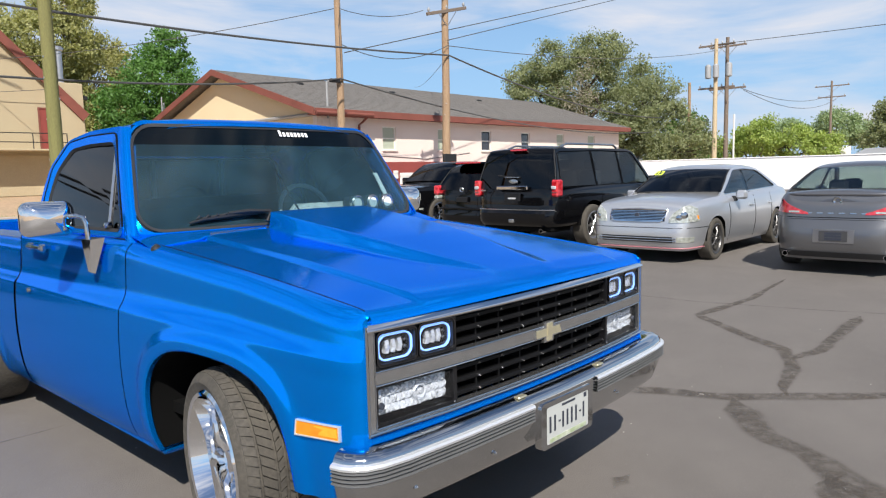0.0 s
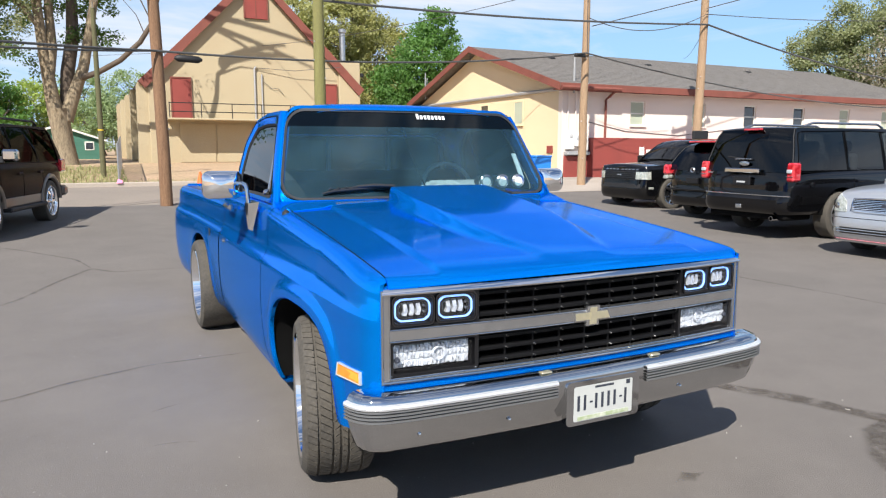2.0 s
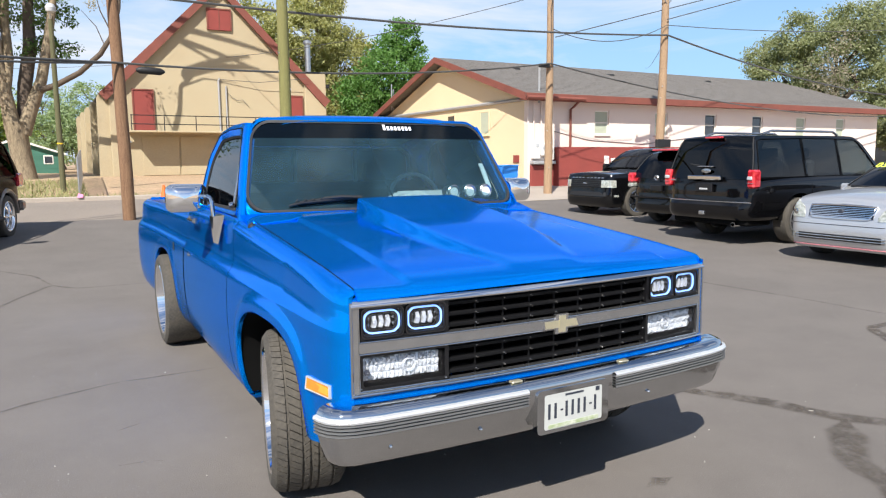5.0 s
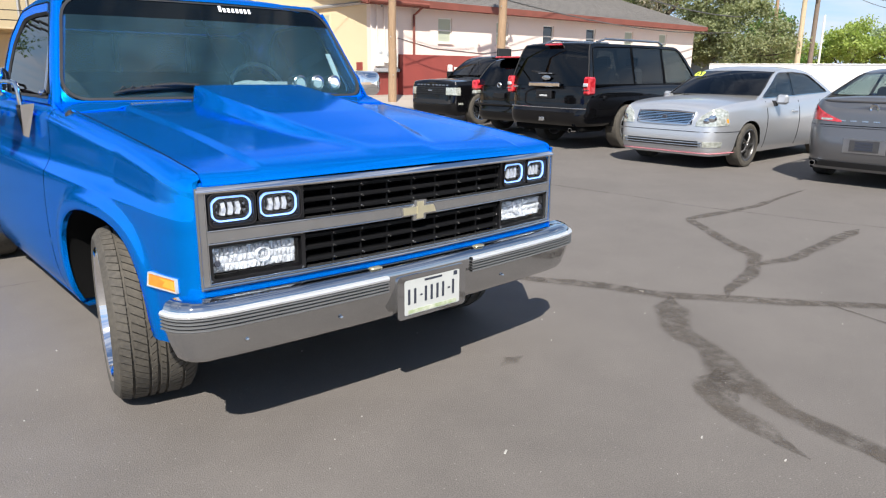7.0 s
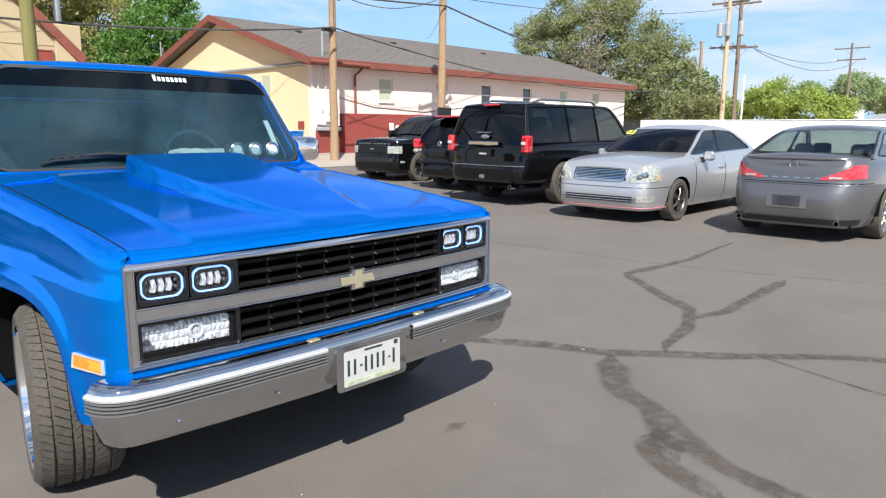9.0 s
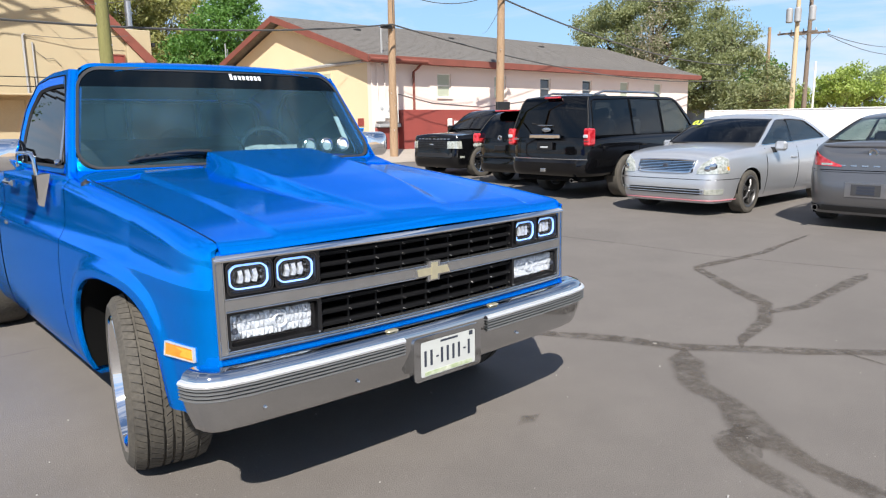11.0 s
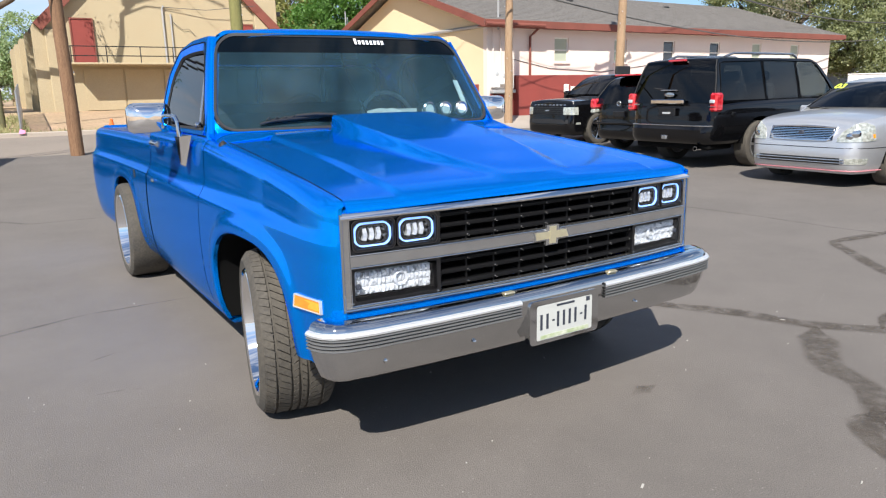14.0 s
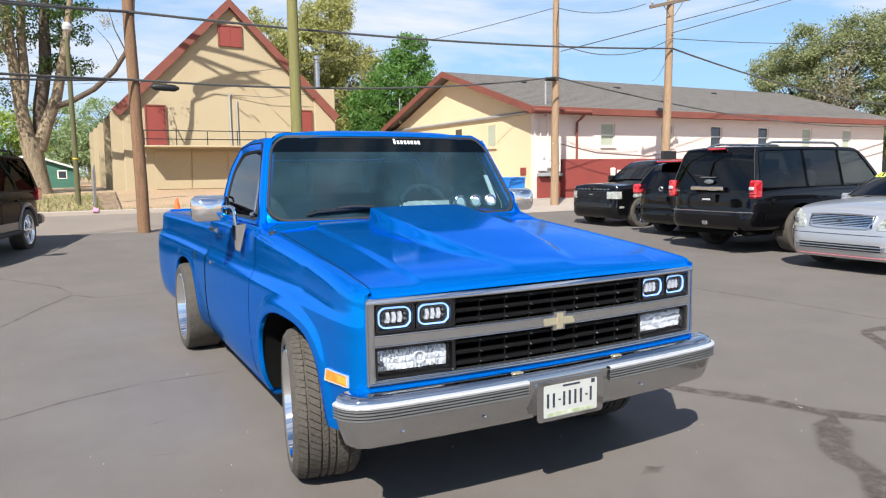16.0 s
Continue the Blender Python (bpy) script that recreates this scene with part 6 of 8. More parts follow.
for s in (1, -1):
    c = 0.5 - s * 0.0
    tl = part("tail_light", ab.patch(0.5 + s * 0.027, 0.5 + s * 0.082, 0.80, 0.96, 0.008, 16, 4, 0.04, lambda u: (0.805 + 0.03 * u, 0.825 + 0.175 * min(1, u * 1.5))), RED_LENS, tail, "pointed red tail light")
    part("reverse_lens", ab.patch(0.5 + s * 0.036, 0.5 + s * 0.048, 0.825, 0.85, 0.012, 5, 2), HEAD, tl)
    ex = part("exhaust_tip", Geo().lathe([(0.036, -0.02), (0.036, 0.1), (0.03, 0.1), (0.03, -0.02)], 18, pose(-2.47, s * 0.60, 0.27), True), CHROME, tail)
pr = part("plate_recess", ab.patch(0.4795, 0.5185, 0.435, 0.615, 0.004, 10, 3), ALLOY, tail, "grey plate holder")
part("plate_card", ab.patch(0.4855, 0.5125, 0.455, 0.595, 0.009, 8, 3), DARK_ALLOY, pr)
for z0, z1 in ((0.475, 0.502), (0.512, 0.539), (0.549, 0.576)):
    part("plate_bar", ab.patch(0.491, 0.507, z0, z1, 0.014, 6, 2), INK, pr)
part("bumper_step", Geo().tube([ab.at(0.5 - 0.11 + 0.22 * i / 20, 0, 0.002, 0.745) for i in range(21)], 0.007, 6), GREY_PAINT, tail)
part("trunk_lip", Geo().tube([ab.at(0.5 - 0.085 + 0.17 * i / 16, 0, -0.03, 1.068) for i in range(17)], 0.022, 8), GREY_PAINT, tail, "low spoiler lip on the trunk")
part("trunk_gap", Geo().tube([ab.at(0.5 - 0.095 + 0.19 * i / 16, 0, 0.001, 0.765) for i in range(17)], 0.005, 5), UNDER, tail)
part("emblem", Geo().lathe([(0.028, 0.0), (0.05, -0.012), (0.058, 0.0)], 20, pose(*ab.at(0.5, 0, 0.004, 0.985))), CHROME, tail)
for k in range(6):
    t = 0.5 + (k - 2.5) * 0.0105
    part("letter_bar", ab.patch(t - 0.003, t + 0.003, 0.815, 0.833, 0.004, 2, 1, 0.006), SATIN, tail)
part("bumper_insert", ab.patch(0.42, 0.58, 0.235, 0.31, 0.012, 20, 3), MATT_BLACK, tail)

SUV_IN = [(0, 0.10), (0.12, 0.04), (0.25, 0.015), (0.5, 0.0), (0.75, 0.006), (0.9, 0.025), (1.0, 0.07)]
SUV_END = [(0, 0.10), (0.15, 0.0), (0.36, 0.0), (0.42, 0.05), (0.8, 0.06), (1, 0.09)]

# black full-size SUV, tail to the camera
eb = Body(5.3, 2.0, 0.43, [(-2.65, 1.13), (0, 1.15), (1.1, 1.15), (1.35, 1.13), (2.4, 1.06), (2.65, 0.95)], SUV_IN, SUV_END, SUV_END, [(1.72, 0.42, 0.47, 0.46, 2.2), (-1.35, 0.42, 0.47, 0.46, 2.2)], 7.0)
suv = car_base("black_suv", pose(10.90, 6.42, height(6.4)), "glossy black full-size SUV with red tail lights", "car", eb, BLACK_PAINT, FS, (-1.35, 1.72), 0.40, 0.26, 0.27, ALLOY, 6, 1.74)
cabin(suv, BLACK_PAINT, 1.25, 0.55, -2.36, -2.55, 1.135, 1.13, 1.90, 0.93, 0.74, (-0.10, -1.12), PRIVACY, SIDE_GLASS, PRIVACY, GRILLE_BLACK, 0.06, 0.05, (0.22, 0.12), (0.07, 0.06, 0.08), CLEAR_GLASS)
door_lines(suv, eb, (1.15, 0.0, -1.05), 0.45, 1.12)
handles(suv, eb, (0.12, -0.92), 0.98, BLACK_PAINT)
wing_mirror(suv, 0.85, 0.98, 1.2, BLACK_PAINT, (0.12, 0.3, 0.22))
for s in (1, -1):
    g = Geo().box(-2.60, -2.40, s * 0.83, s * 0.975, 0.985, 1.295, 0.03)
    tl = part("tail_light", g, RED_LENS, suv, "tall red tail light")
    part("reverse_lens", Geo().box(-2.622, -2.58, s * 0.85, s * 0.945, 1.125, 1.185, 0.01), BEAD, tl)
    part("lens_rib", Geo().box(-2.612, -2.58, s * 0.84, s * 0.965, 1.065, 1.075, 0.003), SATIN, tl)
    part("roof_rack", Geo().tube([(0.2, s * 0.60, 1.90), (0.05, s * 0.60, 1.962), (-1.7, s * 0.60, 1.962), (-1.95, s * 0.60, 1.90)], 0.022, 8), SATIN, suv, "silver roof rack rail")
part("high_brake_light", Geo().box(-2.47, -2.38, -0.17, 0.17, 1.835, 1.87, 0.01), RED_LENS, suv)
part("chrome_strip", Geo().box(-2.672, -2.60, -0.36, 0.36, 1.11, 1.19, 0.015), CHROME, suv, "wide chrome tailgate strip")
part("plate_card", Geo().box(-2.66, -2.61, -0.18, 0.18, 0.90, 1.05, 0.01), BLACK, suv)
part("plate_bar", Geo().box(-2.664, -2.655, -0.09, 0.09, 0.94, 0.97, 0.003), PALE_PLASTIC, suv)
part("bumper", eb.patch(0.385, 0.615, 0.44, 0.735, 0.022, 40, 5, 0.05), BLACK_PAINT, suv, "rear bumper with pale step edge")
part("bumper_edge", Geo().tube([eb.at(0.5 - 0.065 + 0.13 * i / 20, 0, 0.022, 0.742) for i in range(21)], 0.011, 6), SATIN, suv)
# dark box added in place of the shade under the tail, hiding the wheel
part("under_tray", Geo().box(-2.5, -1.85, -0.80, 0.80, 0.33, 0.45, 0.03), UNDER, suv)
part("tow_hitch", Geo().box(-2.70, -2.5, -0.06, 0.06, 0.50, 0.57, 0.012), SATIN, suv)
part("exhaust_tip", Geo().lathe([(0.04, -0.02), (0.04, 0.12), (0.033, 0.12), (0.033, -0.02)], 16, pose(-2.60, -0.62, 0.36), True), CHROME, suv)
part("rear_wiper", Geo().tube([(-2.56, 0.02, 1.345), (-2.53, 0.28, 1.37), (-2.52, 0.42, 1.385)], 0.014, 6), MATT_BLACK, suv)
part("wiper_pivot", Geo().box(-2.585, -2.53, -0.12, 0.22, 1.335, 1.355, 0.008), SATIN, suv)
part("emblem", Geo().lathe([(0.001, -0.012), (0.06, -0.008), (0.07, 0.0)], 20, pose(-2.60, 0, 1.27) @ Matrix.Diagonal((1, 1.5, 0.6, 1))), SATIN, suv)
part("letter_bar", Geo().box(-2.672, -2.66, 0.62, 0.74, 1.09, 1.115, 0.003), SATIN, suv)

# dark crossover, tail to the camera
nb = Body(4.7, 1.86, 0.28, [(-2.35, 1.02), (0, 1.04), (1.0, 1.03), (2.1, 0.92), (2.35, 0.8)], SUV_IN, SUV_END, SUV_END, [(1.45, 0.38, 0.42, 0.41, 2.2), (-1.35, 0.38, 0.42, 0.41, 2.2)], 5.0)
cross = car_base("dark_crossover", pose(11.85, 8.76, height(8.8)), "dark blue-black crossover with red tail lights", "car", nb, BLACK_PAINT, FS, (-1.35, 1.45), 0.36, 0.24, 0.23, ALLOY, 5, 1.6)
cabin(cross, BLACK_PAINT, 1.2, 0.35, -1.85, -2.25, 1.03, 1.03, 1.62, 0.86, 0.64, (-0.1, -1.15), PRIVACY, SIDE_GLASS, PRIVACY, BLACK_PAINT, 0.08)
part("spoiler", Geo().box(-2.10, -1.75, -0.52, 0.52, 1.60, 1.645, 0.02), BLACK_PAINT, cross)
part("high_brake_light", Geo().box(-2.135, -2.08, -0.35, 0.35, 1.615, 1.65, 0.01), RED_LENS, cross)
for s in (1, -1):
    part("tail_light", Geo().box(-2.33, -2.0, s * 0.74, s * 0.90, 0.92, 1.14, 0.04), RED_LENS, cross, "red and white tail light")
    part("indicator", Geo().box(-2.325, -2.02, s * 0.75, s * 0.895, 0.82, 0.915, 0.03), HEAD, cross)
part("emblem", Geo().lathe([(0.03, 0.0), (0.05, -0.012), (0.06, 0.0)], 18, pose(-2.345, 0, 1.04)), SATIN, cross)
part("bumper_edge", Geo().box(-2.37, -2.30, -0.75, 0.75, 0.60, 0.64, 0.01), BLACK_PAINT, cross)
part("plate_card", Geo().box(-2.36, -2.30, -0.16, 0.16, 0.76, 0.88, 0.01), BLACK, cross)

# black off-road wagon, nose to the camera
rb = Body(4.78, 1.96, 0.25, [(-2.39, 1.12), (0, 1.14), (1.0, 1.13), (1.3, 1.10), (2.25, 1.05), (2.39, 0.98)], SUV_IN, [(0, 0.10), (0.12, 0.02), (0.35, 0.0), (0.5, 0.02), (0.85, 0.03), (1, 0.08)], SUV_END, [(1.5, 0.41, 0.45, 0.44, 2.2), (-1.25, 0.41, 0.45, 0.44, 2.2)], 6.0)
wag = car_base("black_wagon", pose(12.35, 11.62, height(11.6) - 0.03, 0, 0, 180), "black boxy off-road wagon with clear headlights", "car", rb, BLACK_PAINT, FS, (-1.25, 1.5), 0.385, 0.27, 0.25, CHROME, 7, 1.68)
cabin(wag, BLACK_PAINT, 1.05, 0.35, -2.1, -2.3, 1.12, 1.12, 1.70, 0.89, 0.70, (-0.15, -1.1), PRIVACY, SIDE_GLASS, PRIVACY, BLACK_PAINT, 0.06)
part("grille", rb.patch(-0.045, 0.045, 0.74, 0.92, 0.006, 10, 3), MATT_BLACK, wag, "black mesh grille")
for k in range(4):
    part("grille_bar", Geo().tube([rb.at(-0.044 + 0.088 * i / 8, 0, 0.01, 0.765 + k * 0.045) for i in range(9)], 0.01, 5), BLACK, wag)
for s in (1, -1):
    part("headlight", rb.patch(s * 0.046, s * 0.079, 0.735, 0.915, 0.008, 8, 3), HEAD, wag, "square clear headlight")
    part("fog_light", rb.patch(s * 0.075, s * 0.085, 0.5, 0.55, 0.006, 4, 2), HEAD, wag)
    part("side_vent", Geo().box(1.0, 1.12, s * 0.955, s * 0.97, 0.75, 0.98, 0.01), BLACK, wag)
for k in range(9):
    t = (k - 4) * 0.0105 + (0.004 if k > 3 else 0)
    part("letter_bar", rb.patch(t - 0.003, t + 0.003, 0.955, 0.985, 0.006, 2, 1, 0.008), SATIN, wag)
part("lower_intake", rb.patch(-0.07, 0.07, 0.52, 0.62, 0.004, 10, 2), MATT_BLACK, wag)
part("emblem", rb.patch(-0.006, 0.006, 0.82, 0.85, 0.018, 4, 2, 0.01), SATIN, wag)
wing_mirror(wag, 0.7, 0.95, 1.2, BLACK_PAINT, (0.12, 0.26, 0.2))
handles(wag, rb, (0.05, -0.9), 0.98, BLACK_PAINT)

# brown SUV across the lot
qb = Body(4.75, 1.92, 0.36, [(-2.375, 1.12), (0, 1.15), (1.0, 1.14), (1.24, 1.11), (2.2, 1.03), (2.375, 0.92)], SUV_IN, SUV_END, SUV_END, [(1.38, 0.43, 0.46, 0.43, 2.1), (-1.30, 0.43, 0.46, 0.43, 2.1)], 6.0)
q_turn = -105
q_at = (-3.875, 12.315)
brown = car_base("brown_suv", pose(*q_at, height(12.4), 0, 0, q_turn), "dark brown SUV with tan wheel flares and bright alloy wheels", "car", qb, BROWN_PAINT, FS, (-1.30, 1.38), 0.40, 0.28, 0.27, MIRROR_CHROME, 6, 1.66)
cabin(brown, BROWN_PAINT, 1.06, 0.32, -2.02, -2.28, 1.14, 1.12, 1.85, 0.88, 0.70, (0.08, -0.98), DULL_GLASS, SIDE_GLASS, DULL_GLASS, BROWN_PAINT, 0.06)
door_lines(brown, qb, (0.98, 0.03, -0.92), 0.5, 1.11)
handles(brown, qb, (0.18, -0.8), 0.98, BROWN_PAINT)
wing_mirror(brown, 0.90, 0.94, 1.30, CHROME, (0.14, 0.28, 0.19))
for s in (1, -1):
    for a in qb.arches:
        flare = []
        for k in range(21):
            th = math.pi * k / 20
            flare.append((a[0] + (a[2] + 0.03) * math.cos(th), a[1] + (a[3] + 0.03) * math.sin(th)))
        part("wheel_flare", Geo().tube([(x, s * 0.935, z) for x, z in flare], 0.05, 8), TAN_PAINT, brown, "tan wheel-arch flare")
    part("running_board", Geo().box(-0.80, 0.88, s * 0.88, s * 1.05, 0.36, 0.43, 0.02), MATT_BLACK, brown)
    part("sill_panel", Geo().box(-0.84, 0.92, s * 0.91, s * 0.952, 0.42, 0.60, 0.02), TAN_PAINT, brown)
    part("tail_light", Geo().box(-2.345, -2.05, s * 0.81, s * 0.925, 0.94, 1.2, 0.03), RED_LENS, brown)
    part("roof_rack", Geo().tube([(0.1, s * 0.58, 1.86), (0.0, s * 0.58, 1.93), (-1.7, s * 0.58, 1.93), (-1.85, s * 0.58, 1.86)], 0.022, 8), MATT_BLACK, brown)
part("rear_bumper", Geo().box(-2.45, -2.2, -0.91, 0.91, 0.45, 0.66, 0.05), TAN_PAINT, brown)

# pale van end showing behind the pickup's cab
vb = Body(4.6, 1.85, 0.28, [(-2.3, 1.0), (0, 1.02), (1.2, 1.0), (2.1, 0.86), (2.3, 0.74)], SUV_IN, SUV_END, SUV_END, [(1.4, 0.36, 0.42, 0.41, 2.2), (-1.3, 0.36, 0.42, 0.41, 2.2)], 5.0)
van = car_base("silver_van", pose(10.35, 20.6, height(20)), "silver van mostly hidden behind the blue pickup", "car", vb, SILVER, FS, (-1.3, 1.4), 0.34, 0.23, 0.22, ALLOY, 5, 1.6)
cabin(van, SILVER, 1.6, 0.9, -2.0, -2.2, 1.0, 1.0, 1.62, 0.85, 0.66, (0.0, -1.1), PRIVACY, SIDE_GLASS, PRIVACY, SILVER, 0.08)

# ---- the gabled hall ----
DARK_PANE = material("dark_window_pane", (0.02, 0.022, 0.025), 0.08, coat=1.0)
BLIND = material("pale_blind", (0.40, 0.43, 0.33), 0.6, vary=0.25, scale=1.5, tint=(0.30, 0.33, 0.26), stretch=(0.3, 0.3, 12))
WHITE_FRAME = material("white_window_frame", (0.75, 0.72, 0.66), 0.6, vary=0.2, scale=5)


def gable_wall(x0, x1, xm, z0, ze, za, y, t):
    return [(x0, y, z0), (x1, y, z0), (x1, y, ze), (xm, y, za), (x0, y, ze)], (0, t, 0)


hall = thing("hall", pose(5.7, 34, 0.8), "cream stucco hall with steep red-edged gable and an outside landing", "building")


def hp(name, geo, mat, label="", parent=None, smooth=30):
    ob = part(name, geo, mat, parent or hall, label, smooth)
    if parent is None:
        ob.matrix_parent_inverse = pose(-5.7, -34, -0.8)
    return ob


front = hp("front_wall", Geo().prism(*gable_wall(0.5, 10.9, 5.7, 0.7, 4.75, 9.75, 34.0, 0.3)), STUCCO)
hp("side_wall", Geo().box(0.5, 0.8, 34.3, 57.6, 0.6, 4.7), STUCCO)
hp("side_wall", Geo().box(10.6, 10.9, 34.3, 57.6, 0.6, 4.7), STUCCO)
hp("back_wall", Geo().prism(*gable_wall(0.5, 10.9, 5.7, 0.6, 4.75, 9.75, 57.4, 0.3)), STUCCO)
for sgn in (-1, 1):
    e = Vector((5.7 + sgn * 5.45, 0, 4.52))
    a = Vector((5.7, 0, 9.97))
    n = Vector((sgn * 0.69, 0, 0.72)) * 0.14
    sheet_ = [(e.x, 33.75, e.z), (a.x, 33.75, a.z), (a.x, 33.75, a.z + 0.2), (e.x + n.x, 33.75, e.z + n.z)]
    hp("roof", Geo().prism(sheet_, (0, 24.2, 0)), SHINGLE, "dark shingled roof slope")
    dd = (a - e).normalized()
    down = Vector((-sgn * 0.69, 0, -0.72)) * 0.30
    board = [e + n, a + Vector((0, 0, 0.2)), a + Vector((0, 0, -0.24)), e + down]
    hp("verge_board", Geo().prism([(q.x, 33.70, q.z) for q in board], (0, 0.12, 0)), TRIM_RED, "rust-red verge board")
for k in range(6):
    y = 34.02 + k * 4.6
    d = -0.021 * (y - 34)
    hp("buttress", Geo().prism([(0.503, y, 0.6), (0.02 + d, y, 0.6), (0.05 + d, y, 2.0), (0.08 + d, y, 4.45), (0.16 + d, y, 4.6), (0.503, y, 4.66)], (0, 0.4, 0)), STUCCO, "sloping stucco buttress")
    if k < 5:
        for z0, z1 in ((1.2, 2.4), (2.8, 4.0)):
            w = hp("window", Geo().box(0.42, 0.52, y + 1.3, y + 3.6, z0, z1, 0.02), DARK_PANE)
            part("sill", Geo().box(0.36, 0.5, y + 1.2, y + 3.7, z0 - 0.1, z0, 0.01), STUCCO, w)


def hall_door(name, x0, x1, z0, z1, label):
    d = hp(name, Geo().box(x0, x1, 33.93, 34.02, z0, z1, 0.01), RED_PAINT, label)
    part("frame", Geo().ring([(x, 33.90, z) for x, z in ((x0 - 0.06, z0), (x1 + 0.06, z0), (x1 + 0.06, z1 + 0.06), (x0 - 0.06, z1 + 0.06))], [(x, 33.90, z) for x, z in ((x0, z0), (x1, z0), (x1, z1), (x0, z1))], (0, 0.08, 0)), TRIM_RED, d)
    return d


hall_door("door", 1.63, 2.47, 2.96, 4.84, "dark red door opening onto the landing")
hall_door("door", 9.14, 9.76, 2.96, 4.80, "dark red door beside the chimney")
up = hall_door("shutter", 5.19, 6.25, 7.86, 8.84, "dark red shuttered opening under the ridge")
part("batten", Geo().box(5.70, 5.74, 33.915, 33.935, 7.86, 8.84), TRIM_RED, up)
landing = hp("landing", Geo().box(1.3, 9.9, 32.75, 34.0, 2.84, 2.93, 0.02), STUCCO, "stucco landing slab with steel railing")
for z in (3.22, 3.50, 3.62):
    if z != 3.50:
        part("rail", Geo().tube([(1.35, 32.8, z), (9.85, 32.8, z)], 0.022, 6), MATT_BLACK, landing)
for k in range(7):
    x = 1.38 + k * 1.41
    part("baluster", Geo().tube([(x, 32.8, 2.93), (x, 32.8, 3.64)], 0.022, 6), MATT_BLACK, landing)
for x0, x1 in ((1.9, 3.55), (3.62, 5.3), (5.37, 7.0), (7.07, 9.6)):
    hp("lower_panel", Geo().box(x0, x1, 33.95, 34.01, 0.85, 2.70, 0.01), STUCCO, "recessed stucco panel below the landing")
hp("corner_pier", Geo().box(0.56, 1.25, 33.85, 34.05, 0.6, 4.4, 0.03), STUCCO)
hp("conduit", Geo().tube([(5.55, 33.93, 2.95), (5.55, 33.93, 5.45), (5.62, 33.9, 5.55)], 0.05, 6), GREY_METAL)
hp("conduit", Geo().tube([(5.9, 33.93, 2.95), (5.9, 33.93, 5.2)], 0.04, 6), GREY_METAL)
hp("service_wire", Geo().tube([(5.62, 33.9, 5.5), (7.5, 33.7, 5.42), (9.9, 33.5, 5.7)], 0.014, 5), CABLE)
hp("service_wire", Geo().tube([(5.9, 33.92, 4.9), (6.4, 33.93, 4.5), (6.7, 33.93, 4.55), (7.0, 33.93, 4.2)], 0.012, 5), CABLE)
ch = hp("chimney", Geo().box(9.9, 11.06, 33.8, 35.3, 0.7, 6.05, 0.03), STUCCO, "square stucco chimney stack")
part("shoulder", Geo().box(11.06, 11.22, 33.85, 35.2, 0.7, 3.8, 0.03), STUCCO, ch)
flue = part("flue", Geo().tube([(10.3, 34.4, 6.0), (10.3, 34.4, 7.55)], 0.15, 14), STEEL, ch, "galvanised steel flue")
part("flue_cap", Geo().tube([(10.3, 34.4, 7.55), (10.3, 34.4, 7.6), (10.3, 34.4, 7.7), (10.3, 34.4, 7.78)], [0.15, 0.22, 0.22, 0.15], 14), STEEL, ch)
part("flood_lamp", Geo().box(11.08, 11.3, 33.9, 34.1, 5.3, 5.5, 0.03), MATT_BLACK, ch)

# ---- the long low building ----
long_b = thing("long_building", pose(26.8, 27.6, 0.3), "long low building with pale pink side and cream gable end", "building")


def lp(name, geo, mat, label="", parent=None, smooth=30):
    ob = part(name, geo, mat, parent or long_b, label, smooth)
    if parent is None:
        ob.matrix_parent_inverse = pose(-26.8, -27.6, -0.3)
    return ob


BX0, BX1, BY0, BY1, EZ, RZ = 14.8, 38.9, 20.8, 34.4, 3.92, 6.15
WIN_X = (18.27, 21.75, 24.95, 28.3, 31.7, 35.1)


def wall_with_holes(x0, x1, z0, z1, holes, y, t):
    """A wall along x with rectangular openings through it, one closed skin."""
    xs = sorted({x0, x1, *[q for h in holes for q in h[:2]]})
    zs = sorted({z0, z1, *[q for h in holes for q in h[2:]]})
    nx, nz = len(xs), len(zs)
    solid = {(i, k) for i in range(nx - 1) for k in range(nz - 1) if not any(h[0] <= xs[i] and xs[i + 1] <= h[1] and h[2] <= zs[k] and zs[k + 1] <= h[3] for h in holes)}
    vs = [(x, yy, z) for yy in (y, y + t) for x in xs for z in zs]
    at = lambda s, i, k: (s * nx + i) * nz + k
    fs = []
    for i, k in solid:
        fs.append((at(0, i, k), at(0, i + 1, k), at(0, i + 1, k + 1), at(0, i, k + 1)))
        fs.append((at(1, i, k), at(1, i, k + 1), at(1, i + 1, k + 1), at(1, i + 1, k)))
        for di, dk, p, q in ((-1, 0, (i, k), (i, k + 1)), (1, 0, (i + 1, k + 1), (i + 1, k)), (0, -1, (i + 1, k), (i, k)), (0, 1, (i, k + 1), (i + 1, k + 1))):
            if (i + di, k + dk) not in solid:
                fs.append((at(0, *p), at(0, *q), at(1, *q), at(1, *p)))
    return Geo().add(vs, fs)


holes = [(x, x + 0.78, 2.50, 3.50) for x in WIN_X]
lp("side_wall", wall_with_holes(BX0, BX1, 0.0, EZ, holes, BY0, 0.25), PINK, "pale pink painted wall", smooth=0)
lp("back_wall", Geo().box(BX0, BX1, BY1 - 0.25, BY1, 0.3, EZ), PINK)
gw = [(BY0 + 0.25, 0.2), (BY1 - 0.25, 0.2), (BY1 - 0.25, EZ + 0.03), ((BY0 + BY1) / 2, RZ - 0.1), (BY0 + 0.25, EZ + 0.03)]
lp("gable_wall", Geo().prism([(BX0 - 0.004, y, z) for y, z in gw], (0.25, 0, 0)), CREAM, "cream painted gable wall")
